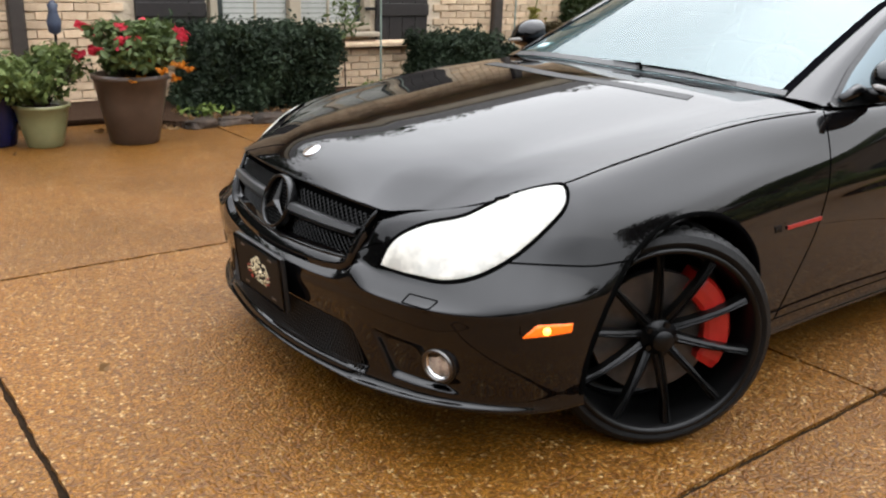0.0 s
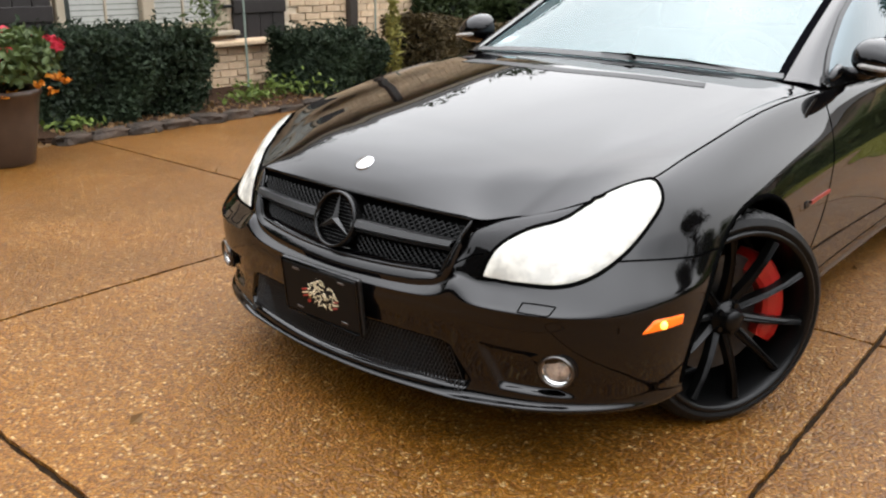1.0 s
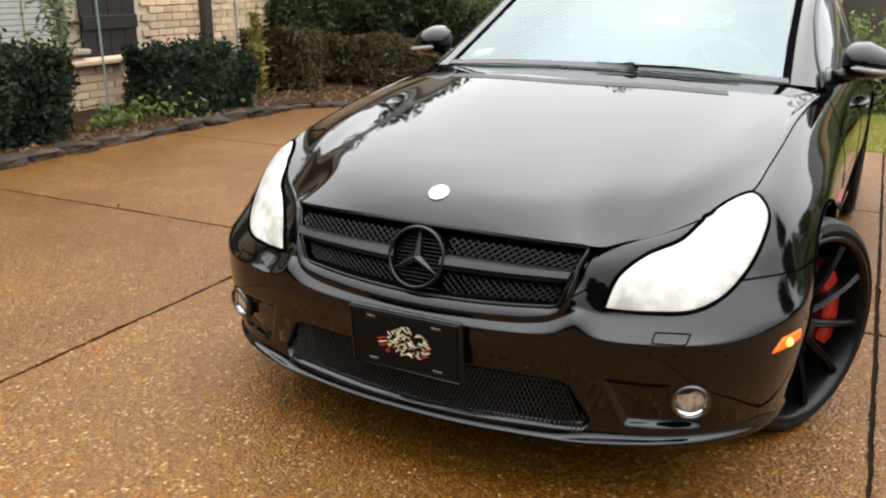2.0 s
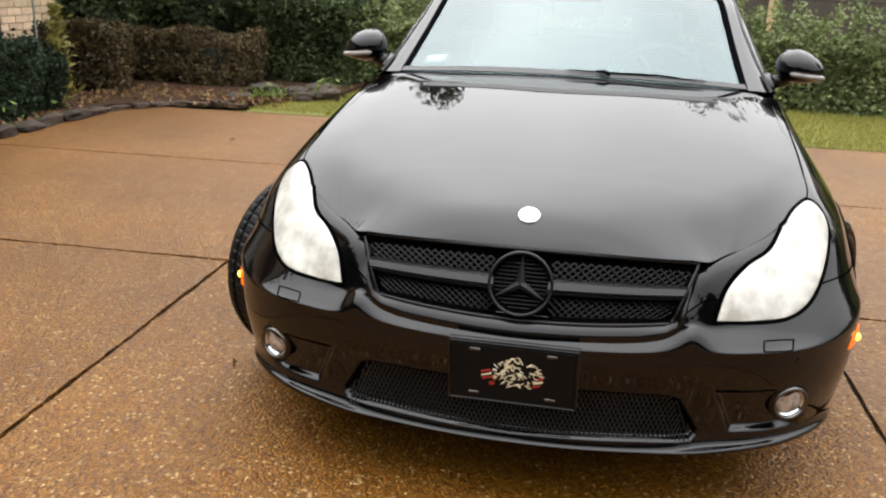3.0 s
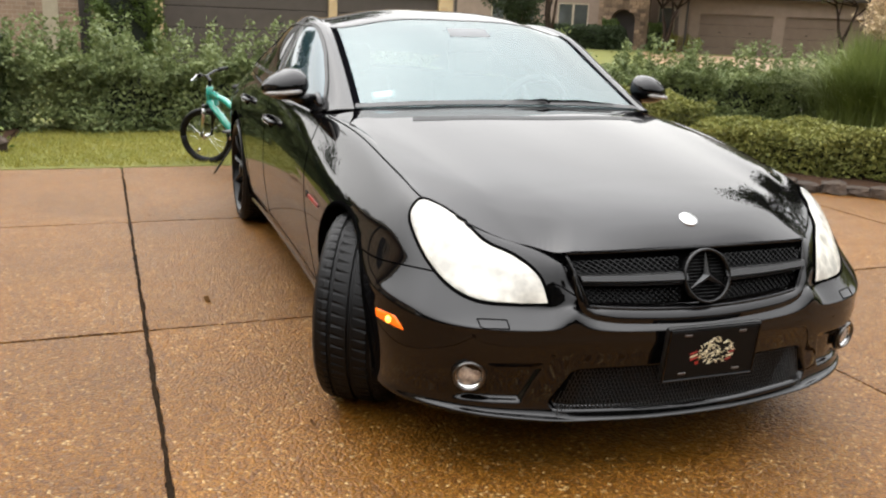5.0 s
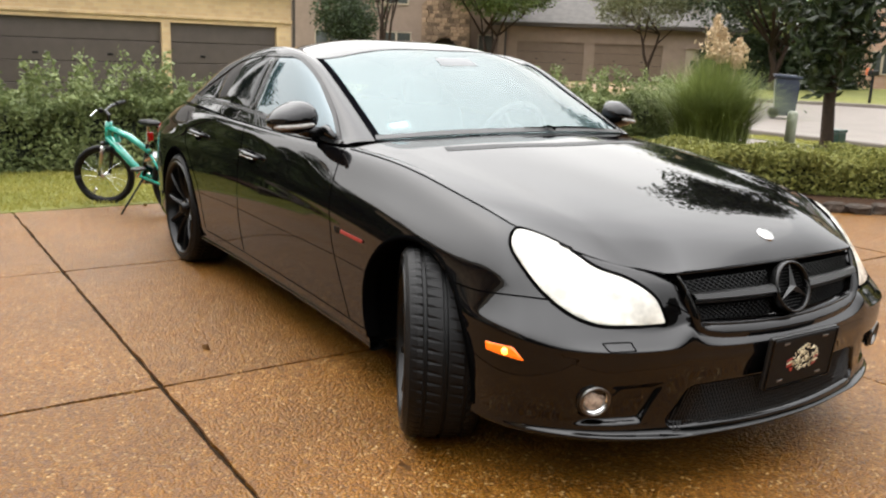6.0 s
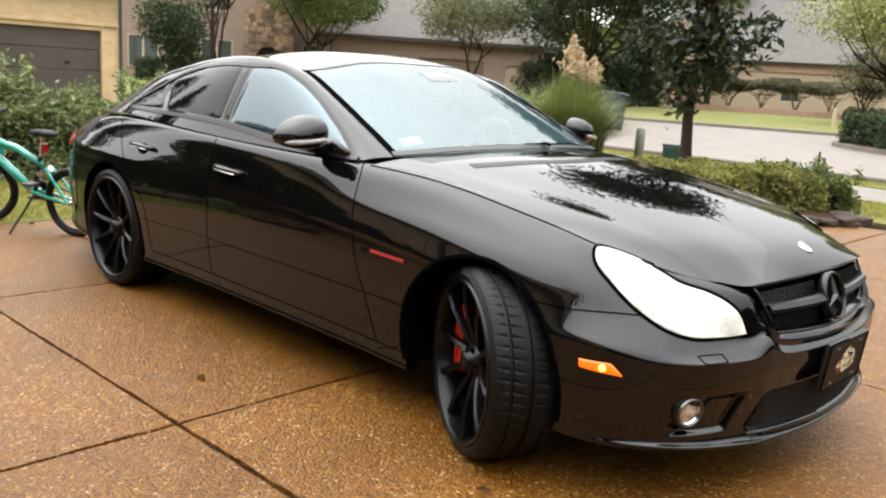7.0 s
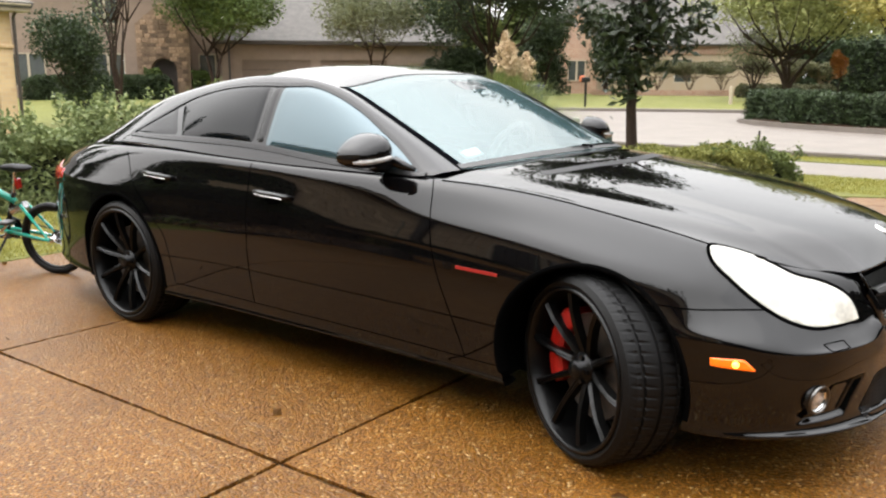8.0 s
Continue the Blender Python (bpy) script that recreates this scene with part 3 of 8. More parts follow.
def rock(at, size, rz, seed):
    """A flat split stone: a slab with chipped sides."""
    bm = bmesh.new()
    bmesh.ops.create_icosphere(bm, subdivisions=3, radius=0.5)
    for v in bm.verts:
        q = Vector((math.copysign(abs(2 * v.co.x) ** 0.6, v.co.x), math.copysign(abs(2 * v.co.y) ** 0.6, v.co.y), math.copysign(abs(2 * v.co.z) ** 0.45, v.co.z))) / 2
        k = 1 + 0.30 * noise.noise(q * 2.2 + Vector((seed * 3.1, 0, 0))) + 0.14 * noise.noise(q * 6 + Vector((0, seed, 0)))
        step = 0.10 * math.floor(noise.noise(q * 3 + Vector((0, 0, seed * 1.7))) * 3)
        v.co = Vector((q.x * k * size[0], q.y * k * size[1], (q.z * (1 + 0.2 * k) + step * 0.5) * size[2]))
    ob = part("edging_stone", bm, ROCK, None, smooth=False)
    ob.matrix_world = pose(*at, 0, 0, rz)
    return tagged(ob, "flat dark brown fieldstone edging the planting bed", "stone", "stones edging the beds")


def rock_line(pts, n, seed, big=1.0):
    r = np.random.default_rng(seed)
    lens = [math.dist(a, b) for a, b in zip(pts, pts[1:])]
    total = sum(lens)
    for k in range(n):
        s, i = total * (k + 0.5) / n, 0
        while s > lens[i]:
            s -= lens[i]
            i += 1
        a, b = pts[i], pts[i + 1]
        f = s / lens[i]
        w = total / n
        h = r.uniform(0.07, 0.12) * big
        rock((a[0] + (b[0] - a[0]) * f, a[1] + (b[1] - a[1]) * f + r.normal(0, 0.02), h * 0.42), (w * r.uniform(0.95, 1.2), r.uniform(0.16, 0.26) * big, h),
             math.degrees(math.atan2(b[1] - a[1], b[0] - a[0])) + r.normal(0, 8), seed * 100 + k)


rock_line([(-0.55, -4.48), (-2.4, -4.45), (-4.40, -4.38)], 13, 1, 0.72)
rock_line([(-4.45, -4.34), (-4.98, -3.9), (-5.08, -3.3)], 7, 2, 0.5)
rock_line([(-5.40, -3.55), (-5.62, -3.0), (-5.86, -2.62)], 4, 3, 1.1)
rock_line([(-5.52, -3.40), (-5.72, -3.0), (-5.98, -2.66)], 3, 5, 1.5)
rock_line([(-5.2, 3.1), (-3.4, 3.65), (-2.1, 5.2), (-1.35, 6.2)], 25, 4, 0.9)
rock((-1.42, 6.40, 0.04), (0.36, 0.24, 0.09), 40, 77)
rock((-1.62, 6.62, 0.04), (0.28, 0.22, 0.08), 80, 78)

hedge((-1.48, -5.12, 0.04), (1.38, 0.9, 0.62), 0, L_YEW, 13000, 0.055, "dark green yew shrub under the house window", "yew shrubs by the house", 0.12, 110, name="shrub", tall=0.13)
hedge((-3.80, -5.05, 0.04), (0.92, 0.85, 0.50), 0, L_YEW, 10000, 0.055, "dark green yew shrub beside the shutter", "yew shrubs by the house", 0.12, 70, name="shrub", tall=0.13)
hedge((-5.45, -5.2, 0.04), (0.65, 0.8, 0.66), 20, L_RUST, 5000, 0.05, "rust-brown deciduous shrub at the house corner", "rust shrubs", 0.06, name="shrub")
hedge((-6.45, -4.52, 0.04), (0.8, 1.65, 0.52), 0, L_RUST, 8000, 0.05, "rust-brown clipped hedge before the evergreens", "rust shrubs", 0.11, name="shrub")
hedge((-6.45, -5.52, 0.04), (0.9, 0.55, 1.35), 0, L_EVER, 4200, 0.08, "dark glossy evergreen shrub at the house corner", "", 0.12, name="shrub")
hedge((-7.55, -4.95, 0.04), (1.4, 2.1, 1.9), 4, L_EVER, 9000, 0.10, "tall dark glossy evergreen shrub", "", 0.16, name="shrub")
hedge((-7.2, -3.24, 0.04), (1.0, 1.06, 0.96), 0, L_EVER, 9000, 0.06, "boxy dark green clipped evergreen shrub", "", 0.07, name="shrub")
hedge((-7.48, 0.3, 0), (1.1, 6.2, 0.72), 0, L_PRIVET, 28000, 0.062, "loose green privet hedge behind the lawn", "privet hedges", 0.1, 110)
hedge((-7.9, 6.2, 0), (1.0, 5.6, 0.74), 4, L_PRIVET, 18000, 0.065, "loose green privet hedge towards the street", "privet hedges", 0.1, 60)
hedge((-3.35, 5.35, 0.03), (3.9, 0.95, 0.43), 53, L_BOX, 20000, 0.045, "low clipped boxwood hedge behind the stones", "", 0.07)
hedge((-2.28, 6.85, 0.02), (1.15, 0.85, 0.36), 53, L_MID, 3600, 0.05, "loose green rose shrub at the hedge's end", "", 0.16, 14, name="shrub", tall=0.2)
hedge((-5.3, 3.75, 0.03), (1.3, 0.9, 0.6), 15, L_BOX, 6000, 0.045, "rounded green shrub at the hedge's end", "", 0.08, name="shrub")

# ---- trees near the street ----
L_GREEN = leaf_mat("leaf_green", (0.17, 0.24, 0.05), (0.045, 0.08, 0.016))
L_MAG = leaf_mat("leaf_magnolia", (0.060, 0.085, 0.030), (0.014, 0.024, 0.010), 0.3)
mag = tree((-3.65, 6.71, 0), 1, (3.5, 1.75, 1.25), L_MAG, 8200, 0.155, "young magnolia with large dark glossy leaves", 2.3, 0.085, name="magnolia", lumps=22, long=2.6, shell=0.2)
mr_ = np.random.default_rng(77)
low = ((0.13, 0.2, 1.75), (-0.2, -0.16, 1.58), (0.3, -0.13, 1.85), (0.5, 0.2, 1.72), (-0.4, 0.06, 1.95), (0.06, -0.26, 1.4), (0.77, 0.06, 1.95), (-0.7, 0.0, 2.0), (0.2, 0.06, 2.1), (-0.13, 0.26, 2.2), (-0.15, -0.15, 1.40), (-0.16, -0.10, 1.62), (0.0, -0.16, 1.85), (0.16, 0.16, 1.6), (0.1, 0.1, 2.0), (-0.02, -0.05, 1.2))
cl = np.concatenate([np.array(c) + mr_.normal(0, 0.12, (95, 3)) for c in low])
leaves("low_leaves", cl, 0.155, L_MAG, mag, mr_, long=2.6)
tree((-26.5, 11.9, -0.3), 1, (2.1, 1.75, 1.9), L_DARK, 9000, 0.14, "dense dark green evergreen tree by the garage", 1.2, 0.10, lumps=14)
tree((-24.2, 12.1, -0.3), 4, (4.6, 1.6, 1.5), L_PALE, 500, 0.12, "nearly bare multi-stemmed crape myrtle", 3.2, 0.07, lumps=10)
tree((-37.3, 25.7, -0.3), 2, (6.6, 4.4, 3.6), L_GREEN, 38000, 0.18, "bright green maple before the neighbouring house", 2.6, 0.14, lumps=14)
tree((-29.4, 29.9, 0), 2, (4.4, 3.2, 1.9), L_PALE, 12000, 0.15, "pale thin-leaved tree by the neighbouring house", 2.6, 0.10, lumps=14)
tree((-24.7, 33.6, 0), 3, (6.4, 4.9, 4.4), L_DARK, 36000, 0.2, "large dark green oak across the street", 2.2, 0.2, lumps=18, shell=0.3)
tree((-11.8, 39.7, 0), 5, (4.9, 5.2, 2.7), L_LIGHT, 22000, 0.18, "spreading green crape myrtle with several stems", 2.2, 0.13, lean=1.1, lumps=16)
tree((-6.0, 37.5, 0), 3, (5.4, 4.8, 2.7), L_AUTUMN, 19000, 0.18, "yellow-green autumn tree across the street", 2.4, 0.14, lean=0.9, lumps=16)
tree((-9.8, 41.0, 0), 1, (1.85, 0.55, 0.75), L_ORANGE, 1300, 0.12, "small orange autumn tree", 1.0, 0.05)
tree((-14.0, 41.5, 0), 4, (2.6, 1.9, 1.2), L_PALE, 3600, 0.12, "thin autumn shrub tree with tan leaves", 1.6, 0.06)
belt = [(-66, 44, 13, 8), (-58, 56, 13, 9), (-46, 60, 14, 9), (-36, 66, 14, 9), (-26, 70, 13, 9), (-16, 70, 13, 9), (-6, 66, 13, 8), (4, 64, 13, 8), (14, 62, 13, 8),
        (-70, 28, 12, 8), (-68, 12, 12, 8), (-66, -4, 12, 8), (26, 56, 12, 8), (-30, 56, 9, 5), (-2, 50, 8, 4.5), (8, 46, 8, 4.5)]
for k, (x, y, h, r) in enumerate(belt):
    h *= 1.3
    tree((x, y, 0), 1, (h * 0.52, r * 0.85, h * 0.5), (L_DARK, L_MID, L_LIGHT)[k % 3], 5200, 0.6, "large leafy tree in the distance", h * 0.45, 0.3, "distant trees", lumps=16, shell=0.3)
# never in view: added to block low sky and darken the bumper's reflections
for k in range(9):
    hedge((15.5 + 1.2 * math.sin(k * 1.7), -13 + 5.2 * k, 0), (3.2, 6.0, 5.0 + 1.2 * math.sin(k * 2.3)), 0, L_YEW, 4200, 0.34, "unseen dark evergreen screen added to block low sky and darken reflections", "evergreen screen", 0.3)

# out of view: added for ragged dark reflections in the hood and bumper
for k, (x, y, h) in enumerate(((3.1, -6.6, 2.9), (5.2, -6.9, 3.5), (7.4, -6.7, 3.1), (9.6, -6.9, 3.6), (11.8, -6.6, 3.0))):
    hedge((x, y, 0), (2.4, 2.0, h), 8 * k, L_YEW, 3200, 0.14, "unseen tall evergreen added beyond the house for dark reflections", "evergreen screen", 0.28)

for x, y, h in ((-31.0, -8.5, 14.0), (-31.5, -1.5, 13.0), (-31.0, 5.0, 12.5)):
    tree((x, y, 0), 1, (h * 0.60, 3.6, h * 0.41), L_DARK, 6000, 0.34, "tall dark green tree behind the garage", h * 0.5, 0.25, "trees behind the garage", lumps=16, shell=0.3)
for x, y, h in ((-10.5, -15.5, 9.4), (-6.2, -16.5, 10.6), (-2.4, -15.0, 9.2), (1.6, -16.0, 10.2), (5.4, -15.2, 9.0), (-13.8, -10.2, 6.6), (-11.2, -13.0, 7.6), (-18.0, -11.5, 7.0)):
    tree((x, y, 0), 1, (h * 0.62, 2.9, h * 0.40), L_DARK, 5200, 0.30, "tall dark green oak behind the house", h * 0.5, 0.22, "trees behind the house", lumps=16, shell=0.3)

# one belt of far woods that closes the view
wr = np.random.default_rng(15)
nw = 60000
az = wr.uniform(radians(60), radians(205), nw)
dist = wr.uniform(74, 84, nw)
topz = 7.5 + 2.0 * np.sin(az * 17) + 1.4 * np.sin(az * 41 + 1) + 0.8 * np.sin(az * 97)
pz = topz * np.sqrt(wr.uniform(0, 1, nw))
woods = leaves("far_woods", np.stack([dist * np.cos(az), dist * np.sin(az), pz], 1), 0.9, L_MID, None, wr, long=1.5)
tagged(woods, "far belt of mixed green woods", "woods", kind="stuff")

# pampas grass
pampas = thing("pampas_grass", (-6.4, 8.0, 0), "pampas grass clump with pale feathery plumes", "ornamental grass")
r = np.random.default_rng(8)
vv, ff = [], []
for k in range(5200):
    a, out, h = r.uniform(0, 2 * math.pi), 1.5 * r.uniform(0.03, 1.0) ** 1.1, r.uniform(0.9, 1.55)
    b0 = Vector((r.normal(0, 0.17), r.normal(0, 0.17), 0))
    d, s = Vector((math.cos(a), math.sin(a), 0)), Vector((-math.sin(a), math.cos(a), 0)) * 0.008
    base = len(vv)
    for f in (0, 0.35, 0.7, 1.0):
        p = b0 + d * out * f * f + Vector((0, 0, h * (f - 0.30 * out * f ** 3)))
        w = 1 - 0.85 * f
        vv += [p - s * w, p + s * w]
    ff += [(base + 2 * i, base + 2 * i + 1, base + 2 * i + 3, base + 2 * i + 2) for i in range(3)]
mesh_object("blades", vv, ff, leaf_mat("pampas_leaf", (0.36, 0.42, 0.13), (0.15, 0.20, 0.05)), pampas)
PLUME = mat("plume", (0.95, 0.74, 0.48), 0.9, dark=(0.75, 0.55, 0.33), scale=20)
for x, y, h, ln, wd in ((-0.05, -0.03, 1.98, 0.62, 0.085), (0.05, 0.02, 1.80, 0.5, 0.075), (0.22, 0.18, 1.66, 0.42, 0.075)):
    p = np.stack([r.normal(0, wd, 620), r.normal(0, wd, 620), r.uniform(-0.5, 0.5, 620)], 1)
    p[:, :2] *= 1.1 - np.abs(p[:, 2:3] + 0.15) * 1.5
    p[:, 2] *= ln
    leaves("plume", p + (x, y, h - ln / 2), 0.08, PLUME, pampas, r, long=4, up=0.9)
    part("stalk", tube([(x * 0.5, y * 0.5, 0.3), (x, y, h - ln * 0.6)], 0.006, 5), PLUME, pampas)

# ---- the house beside the drive ----
WY = -5.85  # face of the brick wall
house = thing("house", (0, 0, 0), "cream brick house with dark brown shutters", "house")
# wall core behind the bricks, with the window opening through it
WX0, WX1, WZ0, WZ1 = -3.16, -1.34, 0.62, 2.2
EAVE, RIDGE = 3.3, 6.1
def wall_with_holes(name, parent, x0, x1, z0, z1, y, holes, material, depth=0.3):
    """One wall of thickness depth behind y with rectangular openings (x0, x1, z0, z1) through it."""
    xs_ = sorted({x0, x1} | {h[0] for h in holes} | {h[1] for h in holes})
    zs_ = sorted({z0, z1} | {h[2] for h in holes} | {h[3] for h in holes})
    bm, at = bmesh.new(), {}

    def vert(i, j, k):
        if (i, j, k) not in at:
            at[i, j, k] = bm.verts.new((xs_[i], y + depth * k, zs_[j]))
        return at[i, j, k]

    def solid(i, j):
        if not (0 <= i < len(xs_) - 1 and 0 <= j < len(zs_) - 1):
            return False
        cx, cz = (xs_[i] + xs_[i + 1]) / 2, (zs_[j] + zs_[j + 1]) / 2
        return not any(a < cx < b and c < cz < d for a, b, c, d in holes)

    for i in range(len(xs_) - 1):
        for j in range(len(zs_) - 1):
            if solid(i, j):
                c = ((i, j), (i + 1, j), (i + 1, j + 1), (i, j + 1))
                bm.faces.new([vert(p, q, 0) for p, q in c])
                bm.faces.new([vert(p, q, 1) for p, q in c[::-1]])
                for e, (di, dj) in enumerate(((0, -1), (1, 0), (0, 1), (-1, 0))):
                    if not solid(i + di, j + dj):
                        p, q = c[e], c[(e + 1) % 4]
                        bm.faces.new((vert(*p, 0), vert(*p, 1), vert(*q, 1), vert(*q, 0)))
    bmesh.ops.recalc_face_normals(bm, faces=bm.faces)
    return part(name, bm, material, parent)


wall_with_holes("wall", house, -9.0, 1.4, -0.1, EAVE, WY - 0.235, [(WX0, WX1, WZ0, WZ1)], MORTAR, 0.22)
part("wall", box_bm(0.22, 6.0, EAVE + 0.1, (-9.11, WY - 3.24, EAVE / 2 - 0.05)), MORTAR, house)
bm = bmesh.new()
v = [bm.verts.new(c) for c in ((-9.5, WY + 0.45, EAVE), (1.8, WY + 0.45, EAVE), (1.8, WY - 4.5, RIDGE), (-9.5, WY - 4.5, RIDGE), (1.8, WY - 9, EAVE), (-9.5, WY - 9, EAVE))]
bm.faces.new(v[:4])
bm.faces.new((v[3], v[2], v[4], v[5]))
bm.faces.new((v[0], v[3], v[5]))
bm.faces.new((v[1], v[4], v[2]))
roof = part("roof", bm, HOUSE_ROOF, house)
roof.modifiers.new("thick", "SOLIDIFY").thickness = 0.12
part("eave_board", box_bm(11.3, 0.06, 0.24, (-3.85, WY + 0.40, EAVE - 0.09), 0.008), CREAM, house)
part("soffit", box_bm(11.3, 0.42, 0.03, (-3.85, WY + 0.2, EAVE - 0.2)), CREAM, house)


def window_unit(name, x0, x1, z0, z1, y, parent, lights=2, muntins=2, bars=0):
    """A cream timber window: frame, sill, mullion and panes over blinds."""
    w = new(name)
    w.parent = parent
    bm = bmesh.new()
    t = 0.075
    for cx, cz, sx, sz in (((x0 + x1) / 2, z0 + t / 2, x1 - x0, t), ((x0 + x1) / 2, z1 - t / 2, x1 - x0, t),
                           (x0 + t / 2, (z0 + z1) / 2, t, z1 - z0 - 2 * t), (x1 - t / 2, (z0 + z1) / 2, t, z1 - z0 - 2 * t)):
        box_bm(sx, 0.10, sz, (cx, y - 0.05, cz), 0.006, bm=bm)
    part("window_frame", bm, CREAM, w)
    n = lights
    wid = (x1 - x0 - 2 * t) / n
    for k in range(n):
        a, b = x0 + t + k * wid, x0 + t + (k + 1) * wid
        if k:
            part("mullion", box_bm(0.13, 0.11, z1 - z0 - 2 * t, (a, y - 0.045, (z0 + z1) / 2), 0.008), CREAM, w)
        part("pane", box_bm(b - a - 0.02, 0.006, z1 - z0 - 2 * t - 0.01, ((a + b) / 2, y - 0.075, (z0 + z1) / 2)), PANE, w)
        slat = part("blind_slat", box_bm(b - a - 0.15, 0.004, 0.044, turn=Matrix.Rotation(0.1, 4, "X")), BLIND, w)
        slat.location = ((a + b) / 2, y - 0.066, z0 + t + 0.02)
        zz = z0 + t + 0.07
        while zz < z1 - t:
            o = new("blind_slat", slat.data)
            o.parent = w
            o.location = ((a + b) / 2, y - 0.066, zz)
            zz += 0.05
        for s in range(1, bars):
            part("glazing_bar", box_bm(b - a - 0.02, 0.03, 0.04, ((a + b) / 2, y - 0.052, z0 + t + (z1 - z0 - 2 * t) * s / bars), 0.004), CREAM, w)
        for s in range(1, muntins):
            part("muntin", box_bm(0.022, 0.03, z1 - z0 - 2 * t, (a + (b - a) * s / muntins, y - 0.06, (z0 + z1) / 2), 0.004), CREAM, w)
    return w


window_unit("window", WX0 + 0.02, WX1 - 0.02, WZ0 + 0.02, WZ1 - 0.02, WY + 0.02, house)
part("window_sill", box_bm(WX1 - WX0 + 0.1, 0.16, 0.05, ((WX0 + WX1) / 2, WY + 0.055, WZ0 - 0.022), 0.012), CREAM, house)


def shutter(x0, x1, z0, z1):
    s = new("shutter")
    s.parent = house
    n = 4
    w = (x1 - x0) / n
    for k in range(n):
        part("board", box_bm(w - 0.006, 0.025, z1 - z0, (x0 + w * (k + 0.5), WY + 0.025, (z0 + z1) / 2), 0.004), SHUTTER, s)
    for z in (z0 + 0.32, z1 - 0.32):
        part("batten", box_bm(x1 - x0, 0.024, 0.13, ((x0 + x1) / 2, WY + 0.05, z), 0.005), SHUTTER, s)


shutter(-1.31, -0.64, 0.53, 2.25)
shutter(-3.88, -3.20, 0.53, 2.25)
IRON = mat("black_iron", (0.01, 0.01, 0.01), 0.5, 0.6)
part("shutter_hook", box_bm(0.12, 0.05, 0.03, (-3.12, WY + 0.05, 0.86), 0.008), IRON, house)
PIPE = mat("brown_pipe", (0.075, 0.058, 0.048), 0.45, dark=(0.05, 0.04, 0.033), scale=10)
for x in (-4.87, 0.35):
    bm = box_bm(0.13, 0.09, EAVE - 0.3, (x, WY + 0.05, (EAVE - 0.26) / 2), 0.012)
    for z in (0.4, 1.6, 2.7):
        box_bm(0.16, 0.1, 0.03, (x, WY + 0.05, z), bm=bm)
    part("downspout", bm, PIPE, house)

# projecting brick base under the window with a sloping rowlock sill
part("sill_course", box_bm(2.7, 0.12, 0.055, (-2.35, WY + 0.065, 0.50), 0.012, Matrix.Rotation(-0.18, 4, "X")), BRICK, house)

# ---- bricks, one by one where the walls are near, the rest joined ----
brick_me = None
near_bricks, far_bricks = [], []
for row in range(0, int((EAVE - 0.25) / 0.0762)):
    z = 0.03 + row * 0.0762
    x = -9.0 + (0.107 if row % 2 else 0.0)
    while x < 1.25:
        c = x + 0.1
        blocked = WZ0 - 0.05 < z < WZ1 and WX0 - 0.1 < c < WX1 + 0.1 or 0.5 < z < 2.26 and (-4.0 < c < -3.1 or -1.4 < c < -0.55)
        if not blocked:
            (near_bricks if -5.4 < c < 1.2 and z < 1.25 and (c < -3.05 or c > -0.75 or z < 0.52) else far_bricks).append((c, z))
        x += 0.214
bmb = box_bm(0.203, 0.05, 0.066, bevel=0.004)
brick_me = bpy.data.meshes.new("brick")
bmb.to_mesh(brick_me)
bmb.free()
brick_me.materials.append(BRICK)
near_bricks.sort(key=lambda c: abs(c[0] + 2.3) + 2.0 * c[1])
brick_rng = random.Random(3)
for c, z in near_bricks[:300]:
    o = new("brick", brick_me)
    o.parent = house
    o.location = (c + brick_rng.uniform(-0.002, 0.002), WY - 0.012 + brick_rng.uniform(-0.003, 0.004), z)
bv, bf = [], []
for c, z in near_bricks[300:] + far_bricks:
    k, y1 = len(bv), WY + 0.012 + brick_rng.uniform(-0.003, 0.003)
    y0 = WY - 0.03
    bv += [(c + a * 0.101, y, z + b * 0.033) for y in (y0, y1) for a, b in ((-1, -1), (1, -1), (1, 1), (-1, 1))]
    bf += [(k + 4, k + 7, k + 6, k + 5), (k, k + 1, k + 5, k + 4), (k + 1, k + 2, k + 6, k + 5), (k + 2, k + 3, k + 7, k + 6), (k + 3, k, k + 4, k + 7)]
tagged(mesh_object("brickwork", bv, bf, BRICK, house), "cream and tan brick courses", kind="stuff")


# ---- neighbouring buildings ----
def brick_wall_mat(name, c1, c2, mortar, scale):
    m = mat(name, c1, 0.8)
    n, l = m.node_tree.nodes, m.node_tree.links
    tc, br, ns = n.new("ShaderNodeTexCoord"), n.new("ShaderNodeTexBrick"), n.new("ShaderNodeTexNoise")
    mp = n.new("ShaderNodeMapping")
    mp.inputs["Rotation"].default_value = (radians(90), 0, 0)
    l.new(tc.outputs["Object"], mp.inputs["Vector"])
    br.inputs["Color1"].default_value, br.inputs["Color2"].default_value, br.inputs["Mortar"].default_value = (*c1, 1), (*c2, 1), (*mortar, 1)
    br.inputs["Scale"].default_value = scale
    l.new(mp.outputs[0], br.inputs["Vector"])
    ns.inputs["Scale"].default_value = 1.3
    l.new(tc.outputs["Object"], ns.inputs["Vector"])
    mr = n.new("ShaderNodeMapRange")
    mr.inputs[3].default_value, mr.inputs[4].default_value = 0.75, 1.2
    l.new(ns.outputs["Fac"], mr.inputs[0])
    hs = n.new("ShaderNodeHueSaturation")
    l.new(br.outputs["Color"], hs.inputs["Color"])
    l.new(mr.outputs[0], hs.inputs["Value"])
    l.new(hs.outputs[0], n["Principled BSDF"].inputs["Base Color"])
    return m


